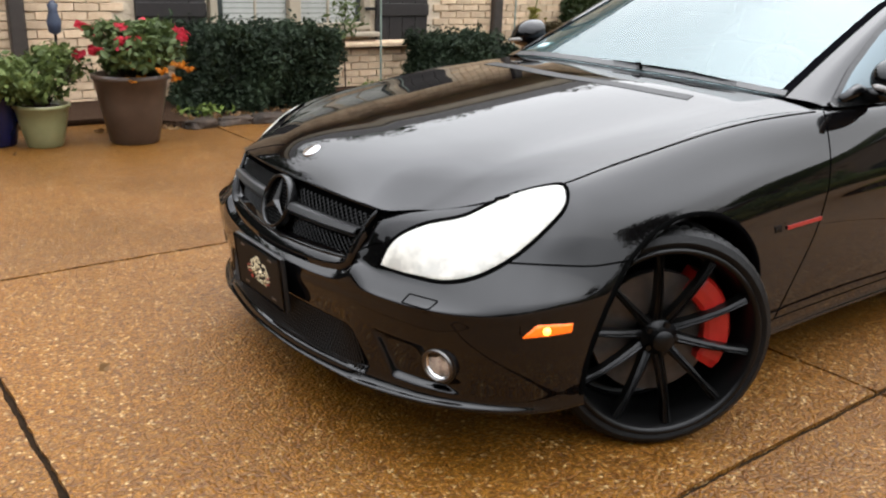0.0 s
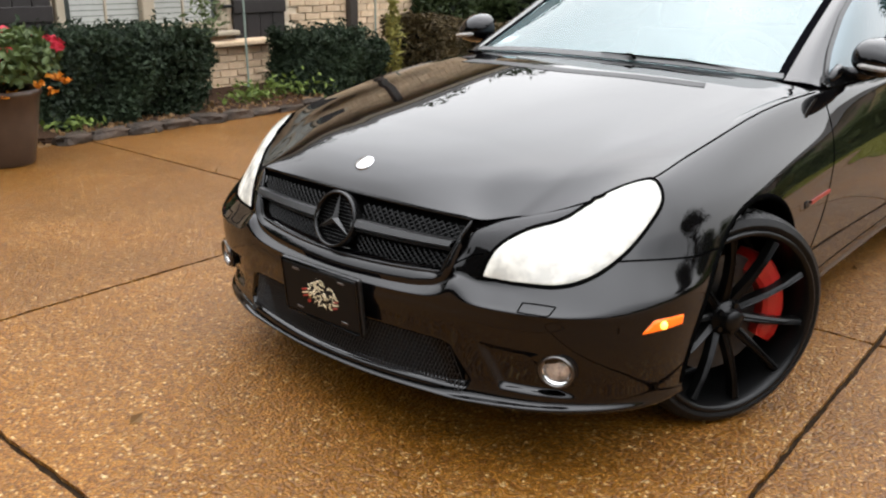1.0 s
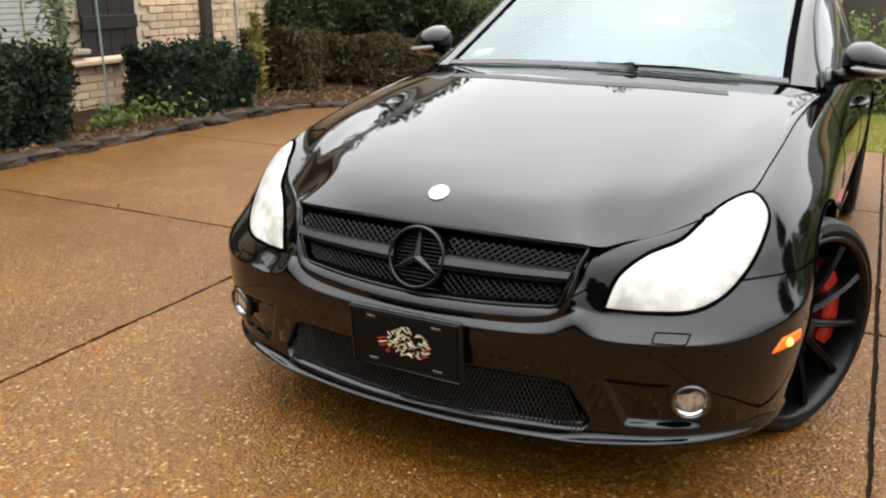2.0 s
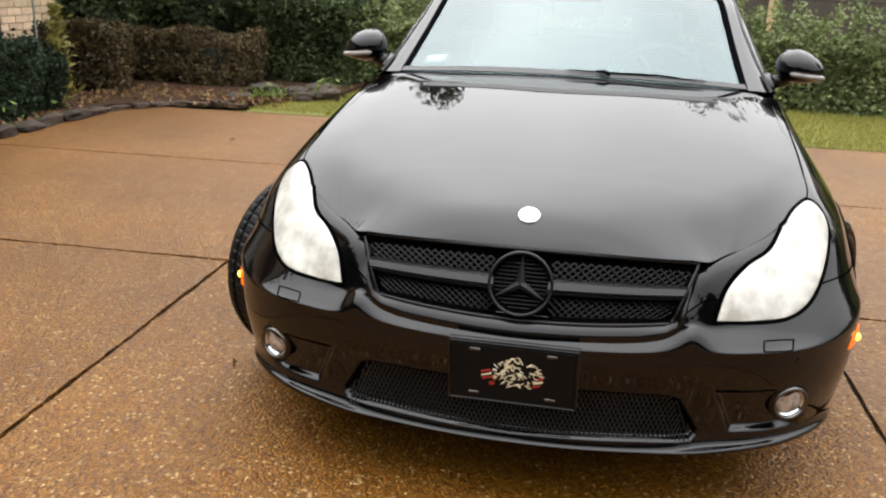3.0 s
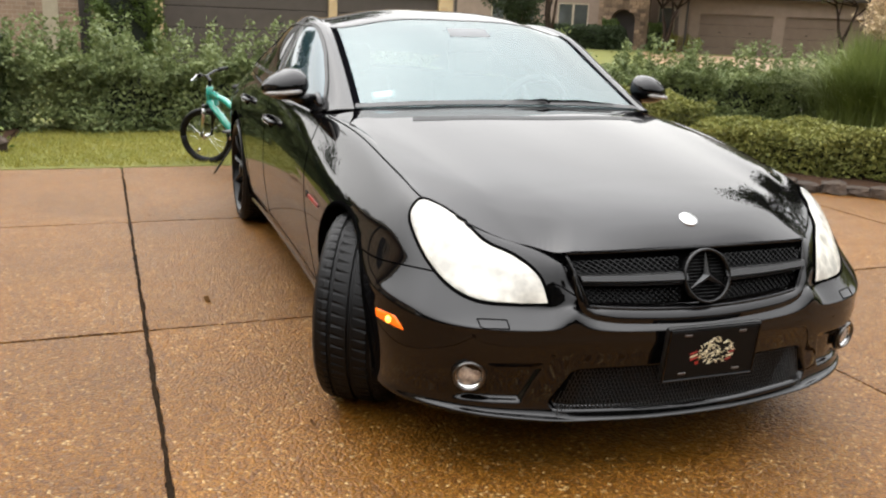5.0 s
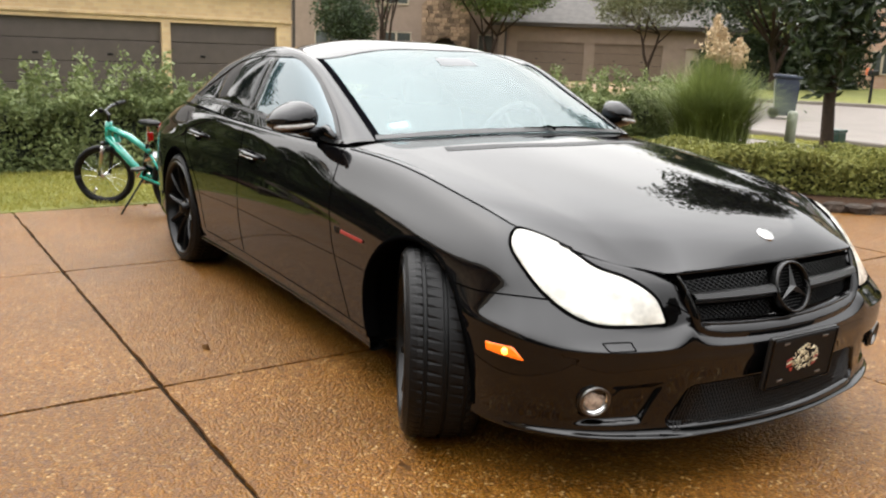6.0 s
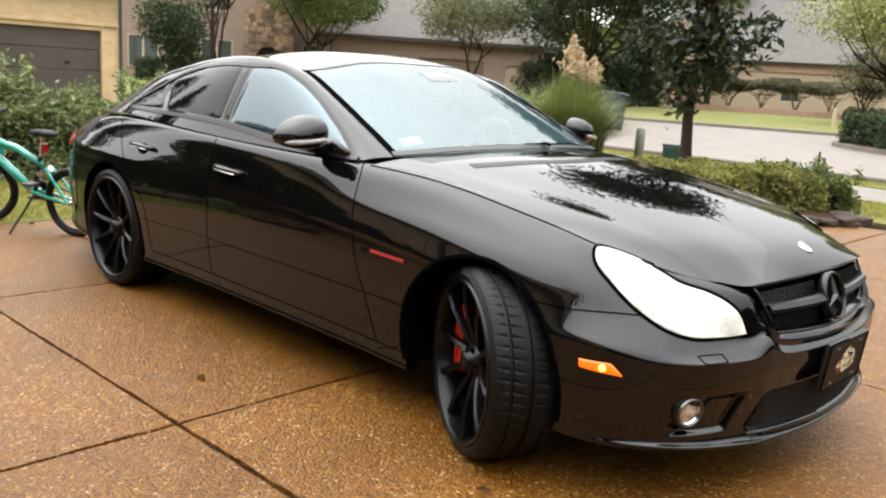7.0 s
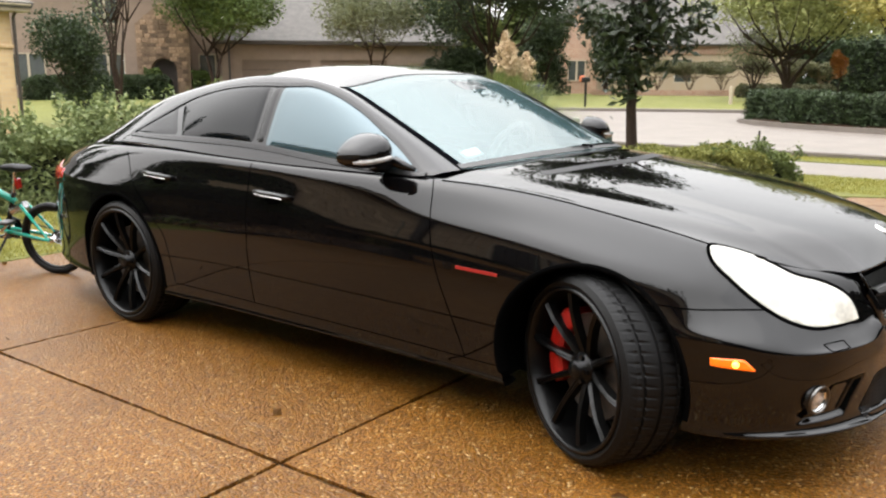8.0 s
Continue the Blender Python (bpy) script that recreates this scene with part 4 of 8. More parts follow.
BEIGE = brick_wall_mat("beige_brick", (0.56, 0.40, 0.22), (0.48, 0.33, 0.18), (0.5, 0.38, 0.24), 2.3)
REDB = brick_wall_mat("red_brick", (0.32, 0.18, 0.12), (0.36, 0.23, 0.16), (0.4, 0.3, 0.22), 2.3)
BROWNB = brick_wall_mat("brown_brick", (0.20, 0.125, 0.085), (0.27, 0.18, 0.125), (0.30, 0.23, 0.17), 2.3)
STONE = mat("rubble_mortar", (0.34, 0.23, 0.15), 0.9, dark=(0.24, 0.16, 0.10), scale=3, bump=0.5, bump_scale=12)
RUBBLE = mat("rubble_stone", (0.50, 0.35, 0.235), 0.85, dark=(0.28, 0.17, 0.10), scale=2.2, bump=0.5, bump_scale=9, piece=0.55)
DOORB = mat("brown_door", (0.115, 0.088, 0.075), 0.5, dark=(0.09, 0.068, 0.058), scale=3)
DOORT = mat("tan_door", (0.25, 0.175, 0.125), 0.5, dark=(0.22, 0.15, 0.105), scale=3)
STUCCO = mat("tan_stucco", (0.40, 0.295, 0.225), 0.85, dark=(0.33, 0.24, 0.185), scale=2)
PALEW = mat("pale_stucco", (0.56, 0.45, 0.32), 0.85, dark=(0.56, 0.43, 0.28), scale=2)


def garage_door(parent, x0, x1, z0, z1, y, material, rows=4):
    """A sectional door on a wall that faces -y."""
    d = new("garage_door")
    d.parent = parent
    h = (z1 - z0) / rows
    for k in range(rows):
        part("panel", box_bm(x1 - x0, 0.05, h - 0.012, ((x0 + x1) / 2, y, z0 + h * (k + 0.5)), 0.01), material, d)
    # black sheet added behind the panels, painting shade into their gaps
    part("shade_backing", box_bm(x1 - x0, 0.02, z1 - z0, ((x0 + x1) / 2, y + 0.045, (z0 + z1) / 2)), VOID, d)
    for x in (x0 + (x1 - x0) * 0.3, x0 + (x1 - x0) * 0.7):
        part("handle", box_bm(0.14, 0.06, 0.05, (x, y - 0.04, z0 + h * 2.35), 0.01), IRON, d)
    return d


def gable_roof(parent, x0, x1, y0, y1, z0, z1, material, over=0.4, hip=0.0):
    bm = bmesh.new()
    ym = (y0 + y1) / 2
    v = [bm.verts.new(c) for c in ((x0 - over, y0 - over, z0), (x1 + over, y0 - over, z0), (x1 + over, y1 + over, z0), (x0 - over, y1 + over, z0),
                                   (x0 - over + hip, ym, z1), (x1 + over - hip, ym, z1))]
    for f in ((0, 1, 5, 4), (2, 3, 4, 5), (1, 2, 5), (3, 0, 4)):
        bm.faces.new([v[i] for i in f])
    o = part("roof", bm, material, parent)
    o.modifiers.new("thick", "SOLIDIFY").thickness = 0.15
    return o


# local x runs along the facade, the facade faces local -y
garage = thing("neighbour_garage", (-21.7, 0, -0.34), "beige brick garage with two dark brown doors", "garage", rz=90)
wall_with_holes("wall", garage, -4.5, 7.66, 0, 3.3, 0, [(-0.46, 3.97, 0, 2.2), (4.2, 7.22, 0, 2.2)], BEIGE)
part("wall", box_bm(0.3, 7, 3.3, (7.51, 3.8, 1.65)), BEIGE, garage)
garage_door(garage, -0.5, 4.0, 0.02, 2.24, 0.14, DOORB)
garage_door(garage, 4.17, 7.25, 0.02, 2.24, 0.14, DOORB)
part("brick_bay", box_bm(3.6, 0.12, 3.2, (-2.6, -0.06, 1.6)), BROWNB, garage, "brown brick bay")
part("white_trim", box_bm(0.36, 0.05, 2.3, (-3.15, -0.14, 1.15), 0.01), CREAM, garage)
part("shutter_board", box_bm(0.30, 0.05, 2.0, (-2.35, -0.14, 1.15), 0.01), SHUTTER, garage)
part("lintel_trim", box_bm(12.2, 0.06, 0.09, (1.6, -0.03, 2.36), 0.01), BEIGE, garage)
part("cornice", box_bm(12.9, 0.5, 0.16, (1.6, -0.1, 3.3), 0.02), CREAM, garage)
part("gutter", box_bm(12.9, 0.12, 0.12, (1.6, -0.38, 3.42), 0.03), CREAM, garage)
part("downspout", tube([(7.74, -0.3, 3.35), (7.72, -0.06, 3.1), (7.72, -0.06, 0)], 0.045), PIPE, garage)
gable_roof(garage, -4.5, 7.66, 0, 7, 3.45, 6.2, ROOF, 0.45, 3.5)

# two-storey house with a stone entry and a garage wing
ang = math.degrees(math.atan2(18.5, 15.0))
home2 = thing("neighbour_house", (-48.0, 21.2, -0.3), "tan two-storey house with a stone arched entry", "house", rz=ang)
wall_with_holes("wall", home2, -9, 10.6, 0, 6.6, 0, [(3.2, 5.1, 0.9, 2.8), (9.2, 10.2, 0.6, 2.8)], STUCCO)
window_unit("window", 3.2, 5.1, 0.9, 2.8, 0.12, home2, 2, 3, 4)
window_unit("window", 3.4, 4.9, 4.4, 6.0, 0.02, home2, 2, 3, 4)
window_unit("window", -1.0, 0.8, 0.9, 2.8, 0.02, home2, 2, 3, 4)
window_unit("window", 9.2, 10.2, 0.6, 2.8, 0.12, home2, 1, 3, 5)
bm = bmesh.new()
prof = [(0, 0), (0, 4.4), (1.45, 5.6), (2.9, 4.4), (2.9, 0), (2.15, 0), (2.15, 1.9)] + [(1.45 + 0.7 * math.cos(a), 1.9 + 0.62 * math.sin(a)) for a in (math.pi * k / 8 for k in range(1, 8))] + [(0.75, 1.9), (0.75, 0)]
fr = [bm.verts.new((5.9 + x, -1.3, z)) for x, z in prof]
bk = [bm.verts.new((5.9 + x, -0.05, z)) for x, z in prof]
bm.faces.new(fr)
bm.faces.new(bk[::-1])
for i in range(len(prof)):
    j = (i + 1) % len(prof)
    bm.faces.new((fr[i], bk[i], bk[j], fr[j]))
entry = part("entry_porch", bm, STONE, home2, "rubble stone entry with an arched opening")
# rubble facing, stone by stone
stone_me = []
for k in range(4):
    bm = box_bm(1, 1, 1)
    sr = random.Random(40 + k)
    for v in bm.verts:
        v.co = Vector((v.co.x * sr.uniform(0.82, 1.0), v.co.y, v.co.z * sr.uniform(0.78, 1.0)))
    me = bpy.data.meshes.new("stone")
    bm.to_mesh(me)
    bm.free()
    me.materials.append(RUBBLE)
    stone_me.append(me)
sr = random.Random(12)
row_z = 0.05
while row_z < 5.4:
    hgt = sr.uniform(0.16, 0.30)
    cx = 0.0
    while cx < 2.9:
        w = sr.uniform(0.22, 0.48)
        mx, mz = cx + w / 2, row_z + hgt / 2
        arch = abs(mx - 1.45) < 0.80 and mz < 1.9 + 0.74 * math.sqrt(max(1 - ((mx - 1.45) / 0.82) ** 2, 0))
        roofline = mz < 4.4 + (min(mx, 2.9 - mx)) * 0.82 - 0.12
        if roofline and not arch and cx + w < 2.95:
            o = new("stone", stone_me[sr.randrange(4)])
            o.parent = entry
            o.matrix_basis = Matrix.Translation((5.9 + mx, -1.32, mz)) @ Matrix.Rotation(sr.uniform(-0.06, 0.06), 4, "Y") @ Matrix.Diagonal((w * 0.97, 0.10 + sr.uniform(0, 0.05), hgt * 0.97, 1))
        cx += w
    row_z += hgt
part("front_door", box_bm(1.5, 0.1, 2.6, (7.35, -0.12, 1.3)), DOORB, home2)
gable_roof(home2, -9, 10.6, 0, 9, 6.6, 10.5, ROOF, 0.5, 3)
wall_with_holes("wall", home2, 10.6, 24.0, 0, 3.3, -2.0, [(11.7, 15.6, 0, 2.45), (16.2, 20.1, 0, 2.45), (21.4, 22.2, 0.3, 2.3)], STUCCO)
garage_door(home2, 11.65, 15.65, 0.02, 2.5, -1.86, DOORT)
garage_door(home2, 16.15, 20.15, 0.02, 2.5, -1.86, DOORT)
part("front_door", box_bm(0.8, 0.06, 2.0, (21.8, -1.85, 1.3)), CREAM, home2)
part("fascia", box_bm(14.4, 0.1, 0.28, (17.4, -2.42, 3.42), 0.02), PIPE, home2)
part("downspout", box_bm(0.12, 0.1, 3.3, (11.0, -2.1, 1.7)), PIPE, home2)
gable_roof(home2, 10.6, 24.0, -2.0, 8, 3.5, 7.6, ROOF, 0.5, 3)
part("apron", box_bm(10.5, 9, 0.04, (16.4, -6.6, 0.05)), CONCRETE, home2)
hedge((-42.6, 22.2, -0.3), (7.4, 2.0, 1.5), ang, L_DARK, 7000, 0.16, "dark clipped hedge before the neighbouring house", "", 0.12)
for x, y, h in ((-41.9, 25.1, 1.9), (-41.2, 27.7, 1.8)):
    hedge((x, y, -0.3), (0.9, 0.9, h), ang, L_GREEN, 1600, 0.12, "upright green clipped shrub beside the stone entry", "entry shrubs", 0.12, name="shrub")
hedge((-27.4, 33.2, 0), (2.2, 2.0, 2.1), 0, L_DARK, 3500, 0.14, "rounded dark green shrub by the oak", "", 0.25, name="shrub")
hedge((-19.5, -5.9, -0.3), (1.6, 2.7, 1.25), 0, L_MID, 4200, 0.11, "loose green shrub before the brick bay", "garage shrubs", 0.2, name="shrub")
hedge((-19.9, -1.4, -0.3), (1.3, 1.5, 2.4), 0, L_GREEN, 4200, 0.11, "upright green shrub beside the garage door", "garage shrubs", 0.25, name="shrub")
hedge((-40.0, 28.6, -0.3), (2.2, 1.2, 1.2), ang, L_YELLOW, 1500, 0.14, "golden shrub by the garage wing", "", 0.12, name="shrub")

# brick house across the street
ang3 = math.degrees(math.atan2(4.5, 9.5))
home3 = thing("brick_house", (-31.0, 48.0, 0), "brick house with grey shingle roof across the street", "house", rz=ang3)
wall_with_holes("wall", home3, 0, 16, 0, 3.0, 0, [(9, 10.2, 0.8, 2.4)], PALEW)
window_unit("window", 9, 10.2, 0.8, 2.4, 0.1, home3, 1, 2)
part("wall_band", box_bm(16.1, 0.1, 0.7, (8, -0.06, 3.0), 0.01), REDB, home3)
gable_roof(home3, 0, 16, 0, 10, 3.3, 7.6, ROOF, 0.5, 3)
bm = bmesh.new()
for y in (-1.2, 0.4):
    for x, z in ((1.4, 0), (1.4, 3.4), (2.7, 5.9), (4.0, 3.4), (4.0, 0)):
        bm.verts.new((x, y, z))
vs = list(bm.verts)
bm.faces.new(vs[:5])
bm.faces.new(vs[5:][::-1])
for i in range(5):
    j = (i + 1) % 5
    bm.faces.new((vs[i], vs[5 + i], vs[5 + j], vs[j]))
part("gable", bm, REDB, home3, "red brick gable")
window_unit("window", 2.1, 3.3, 0.9, 2.3, -1.18, home3, 2, 2)
part("garden_wall", box_bm(13, 0.3, 0.42, (10.5, -5.2, 0.21), 0.02), REDB, home3)

# island in the turning circle
isl = slab_mesh("island", [(2.0 + 9.9 * math.cos(a), 22.8 + 4.9 * math.sin(a)) for a in (2 * math.pi * k / 48 for k in range(48))], -0.1, 0.10, CONCRETE, None, 0.03)
tagged(isl, "kerbed island in the turning circle", "island", kind="structure")
soil2 = slab_mesh("island_bed", [(2.0 + 9.7 * math.cos(a), 22.8 + 4.7 * math.sin(a)) for a in (2 * math.pi * k / 48 for k in range(48))], 0.0, 0.13, SOIL, None, 0.02)
tagged(soil2, "dark mulch on the island", "planting bed", kind="structure")
for k in range(9):
    a = math.pi * (0.93 + 0.105 * k)
    hedge((2.0 + 8.9 * math.cos(a), 22.8 + 4.0 * math.sin(a), 0.1), (2.5, 1.3, 0.74), math.degrees(math.atan2(4.0 * math.cos(a), -8.9 * math.sin(a))), L_DARK, 3200, 0.10,
          "dark green rounded hedge on the island", "island hedges", 0.1)

L_RUSTY = leaf_mat("leaf_olive", (0.17, 0.165, 0.07), (0.055, 0.06, 0.022))
hedge((-3.5, 58.0, 0), (32, 2.4, 3.6), 4, L_DARK, 12000, 0.3, "tall dark thicket behind the street trees", "", 0.3)
for x, y, rz in ((-26.3, 35.6, 80), (-27.2, 40.6, 85)):
    hedge((x, y, 0), (5.4, 2.2, 2.5), rz, L_DARK, 6000, 0.2, "dark shrubs under the oak across the street", "shrubs under the oak", 0.3, name="shrub")
for x, y, h in ((-24.5, 45.5, 6.0), (-26.2, 41.0, 6.0)):
    tree((x, y, 0), 2, (h * 0.55, 1.9, h * 0.42), L_DARK, 9000, 0.2, "dark green tree by the brick gable", h * 0.4, 0.14, lumps=14, shell=0.3)
# crape myrtle row and border hedge on the far lawn
for k in range(7):
    tree((-23.5 + 1.75 * k, 46.3 + 0.72 * k, 0), 6, (1.8, 1.75, 0.58), L_RUSTY, 4200, 0.14, "pruned crape myrtle with pale bare stems", 1.15, 0.045, "crape myrtle row", lean=0.45, bark=PALE_BARK)
hedge((-13.6, 45.4, 0), (5, 1.2, 0.8), 22, L_RUSTY, 2500, 0.14, "low green border hedge across the street", "", 0.12)

# ---- the black four-door coupe ----
from mathutils.bvhtree import BVHTree


def basis(n, t):
    """Cubic B-spline basis on an open uniform knot vector: one row for each t in 0..1."""
    knots = np.concatenate([np.zeros(3), np.linspace(0, 1, n - 2), np.ones(3)])
    t = np.clip(np.asarray(t, float), 0, 1 - 1e-9)
    b = np.array([(knots[i] <= t) & (t < knots[i + 1]) for i in range(len(knots) - 1)], float)
    for p in range(1, 4):
        c = np.zeros((len(b) - 1, len(t)))
        for i in range(len(b) - 1):
            d0, d1 = knots[i + p] - knots[i], knots[i + p + 1] - knots[i + 1]
            if d0 > 0:
                c[i] += (t - knots[i]) / d0 * b[i]
            if d1 > 0:
                c[i] += (knots[i + p + 1] - t) / d1 * b[i + 1]
        b = c
    return b.T


def greville(n):
    knots = np.concatenate([np.zeros(3), np.linspace(0, 1, n - 2), np.ones(3)])
    return np.array([(knots[i + 1] + knots[i + 2] + knots[i + 3]) / 3 for i in range(n)])


def spline_net(ctrl, pull=0.6):
    """Control net moved part of the way to one whose surface meets the given points."""
    c = np.array(ctrl, float)
    bu, bv = basis(c.shape[0], greville(c.shape[0])), basis(c.shape[1], greville(c.shape[1]))
    x = np.einsum("ij,jkc->ikc", np.linalg.inv(bu), c)
    x = np.einsum("kl,ilc->ikc", np.linalg.inv(bv), x)
    return c + pull * (x - c)


def sample(net, tu, tv):
    return np.einsum("ui,ijc,vj->uvc", basis(net.shape[0], tu), net, basis(net.shape[1], tv))


def both_sides(rows):
    """Mirrors half a net (first row on the middle plane) across y = 0 along the first axis."""
    a = np.array(rows, float)
    return np.concatenate([a[:0:-1] * (1, -1, 1), a])


# side wrap: stations from the middle of the nose round to the tail; each has levels from the lower lip up to the hood or belt seam
# station: x, y of the body at bumper height, seven (inset, z) levels, then two upper points
STATIONS = []


def station(x, y, *levels):
    """One upright section of the wrapped body side."""
    STATIONS.append((x, y) + levels)


station(0.800, 0.00, (0.090, 0.212), (0.020, 0.202), (0.000, 0.211), (0.014, 0.228), (0.020, 0.350), (0.000, 0.440), (0.000, 0.484), (0.756, 0.000, 0.526), (0.744, 0.000, 0.538))
station(0.792, 0.18, (0.090, 0.212), (0.020, 0.202), (0.000, 0.211), (0.014, 0.228), (0.020, 0.350), (0.000, 0.440), (0.000, 0.487), (0.748, 0.180, 0.529), (0.736, 0.180, 0.541))
station(0.766, 0.36, (0.090, 0.214), (0.020, 0.204), (0.000, 0.213), (0.016, 0.230), (0.020, 0.350), (0.000, 0.440), (0.000, 0.496), (0.724, 0.363, 0.541), (0.712, 0.360, 0.558))
station(0.756, 0.425, (0.090, 0.215), (0.020, 0.205), (0.000, 0.215), (0.022, 0.233), (0.019, 0.350), (0.000, 0.450), (0.000, 0.548), (0.722, 0.412, 0.566), (0.708, 0.392, 0.590))
station(0.742, 0.48, (0.090, 0.216), (0.020, 0.206), (0.000, 0.218), (0.030, 0.236), (0.018, 0.350), (0.000, 0.440), (0.002, 0.500), (0.700, 0.452, 0.570), (0.688, 0.408, 0.628))
station(0.71, 0.59, (0.09, 0.216), (0.026, 0.206), (0.008, 0.222), (0.034, 0.24), (0.015, 0.35), (0.0, 0.44), (0.004, 0.497), (0.664, 0.51, 0.605), (0.658, 0.438, 0.69))
station(0.65, 0.71, (0.09, 0.216), (0.034, 0.206), (0.015, 0.224), (0.036, 0.242), (0.01, 0.35), (0.0, 0.44), (0.006, 0.497), (0.565, 0.62, 0.64), (0.54, 0.56, 0.718))
station(0.53, 0.835, (0.09, 0.214), (0.042, 0.204), (0.022, 0.222), (0.034, 0.242), (0.008, 0.35), (0.0, 0.44), (0.008, 0.505), (0.45, 0.738, 0.67), (0.42, 0.655, 0.756))
station(0.38, 0.9, (0.09, 0.208), (0.048, 0.198), (0.028, 0.213), (0.03, 0.242), (0.01, 0.35), (0.0, 0.45), (0.008, 0.53), (0.335, 0.81, 0.715), (0.3, 0.732, 0.793))
station(0.2, 0.918, (0.09, 0.208), (0.05, 0.198), (0.03, 0.215), (0.03, 0.245), (0.01, 0.36), (0.0, 0.48), (0.008, 0.578), (0.19, 0.826, 0.752), (0.165, 0.746, 0.823))
station(-0.05, 0.922, (0.100, 0.208), (0.034, 0.198), (0.024, 0.218), (0.026, 0.250), (0.012, 0.370), (0.000, 0.500), (0.008, 0.640), (-0.05, 0.838, 0.785), (-0.07, 0.758, 0.864))
station(-0.45, 0.912, (0.120, 0.208), (0.046, 0.198), (0.036, 0.220), (0.032, 0.255), (0.014, 0.380), (0.000, 0.520), (0.006, 0.680), (-0.45, 0.842, 0.830), (-0.45, 0.772, 0.915))
station(-1.00, 0.906, (0.140, 0.208), (0.056, 0.200), (0.044, 0.222), (0.038, 0.260), (0.014, 0.390), (0.000, 0.540), (0.008, 0.715), (-1.00, 0.868, 0.845), (-1.00, 0.820, 0.932))
station(-1.60, 0.906, (0.140, 0.208), (0.056, 0.200), (0.044, 0.222), (0.038, 0.260), (0.014, 0.390), (0.000, 0.540), (0.008, 0.730), (-1.60, 0.876, 0.855), (-1.60, 0.848, 0.936))
station(-2.20, 0.910, (0.140, 0.208), (0.054, 0.200), (0.042, 0.222), (0.036, 0.260), (0.014, 0.390), (0.000, 0.540), (0.008, 0.740), (-2.20, 0.874, 0.868), (-2.20, 0.846, 0.950))
station(-2.85, 0.922, (0.120, 0.210), (0.040, 0.200), (0.030, 0.222), (0.026, 0.260), (0.012, 0.390), (0.000, 0.540), (0.012, 0.750), (-2.85, 0.866, 0.872), (-2.85, 0.806, 0.960))
station(-3.40, 0.895, (0.100, 0.225), (0.030, 0.215), (0.012, 0.235), (0.020, 0.270), (0.010, 0.390), (0.000, 0.540), (0.016, 0.760), (-3.38, 0.815, 0.862), (-3.34, 0.735, 0.932))
station(-3.76, 0.795, (0.100, 0.235), (0.030, 0.225), (0.008, 0.245), (0.015, 0.280), (0.008, 0.390), (0.000, 0.540), (0.022, 0.760), (-3.70, 0.700, 0.845), (-3.63, 0.620, 0.905))
station(-3.94, 0.545, (0.100, 0.240), (0.030, 0.230), (0.004, 0.250), (0.012, 0.285), (0.006, 0.390), (0.000, 0.540), (0.030, 0.760), (-3.88, 0.470, 0.840), (-3.81, 0.420, 0.900))
station(-3.99, 0.00, (0.100, 0.240), (0.030, 0.230), (0.004, 0.250), (0.012, 0.285), (0.006, 0.390), (0.000, 0.540), (0.030, 0.760), (-3.93, 0.000, 0.845), (-3.86, 0.000, 0.905))
half = []
for i, st in enumerate(STATIONS):
    a, b = STATIONS[max(i - 1, 0)], STATIONS[min(i + 1, len(STATIONS) - 1)]
    tx, ty = b[0] - a[0], b[1] - a[1]
    if i == 0:
        tx, ty = 0.0, 1.0
    if i == len(STATIONS) - 1:
        tx, ty = 0.0, -1.0
    k = math.hypot(tx, ty)
    nx, ny = ty / k, -tx / k
    levels = list(st[2:9])
    d6, z6 = levels[6]
    # the bumper's ledge has a tight edge, the doors do not
    levels[6:] = [(0.0, z6 - 0.018), (-0.001, z6 - 0.004), (d6 + 0.003, z6 + 0.003), (d6 + 0.022, z6 + 0.021)] if i < 7 and i != 3 else [(0.0, 0.47), (0.0, 0.50), (0.002, 0.528), (0.012, 0.546)] if i == 3 else \
        [(0.0, z6 - 0.035), (-0.001, z6 - 0.008), (0.004, z6 + 0.010), (0.024, z6 + 0.036)] if i < 9 else [(d6 * 0.3, z6 - 0.08), (d6 * 0.5, z6 - 0.055), (d6 * 0.75, z6 - 0.028), (d6, z6)]
    tuck = (-0.05, 0.0) if i < 3 else (-0.04, -0.02) if i < 6 else (-0.032, -0.04) if i < 9 else (0.0, -0.05)  # flange under the hood's edge
    last = (st[10][0] + tuck[0], max(st[10][1] + tuck[1], 0.0), st[10][2] - 0.007)
    rows = [(st[0] - nx * d, st[1] - ny * d, z) for d, z in levels]
    mid = {0: (0.036, 0.516), 1: (0.036, 0.519), 2: (0.036, 0.529), 3: (0.026, 0.556), 4: (0.046, 0.541), 5: (0.054, 0.546), 6: (0.058, 0.552), 7: (0.076, 0.600), 8: (0.060, 0.632), 9: (0.040, 0.670), 10: (0.028, 0.714), 11: (0.026, 0.762)}.get(i)
    mid = (st[0] - nx * mid[0], st[1] - ny * mid[0], mid[1]) if mid else tuple((a + b) / 2 for a, b in zip(rows[-1], st[9]))
    half.append(rows + [mid, st[9], st[10], last])
WRAP = spline_net(both_sides(half))
WHEELS = ((-0.055, 1), (-0.055, -1), (-2.854, 1), (-2.854, -1))
ARCH_R, AXLE_Z, TYRE_R = 0.362, 0.332, 0.332


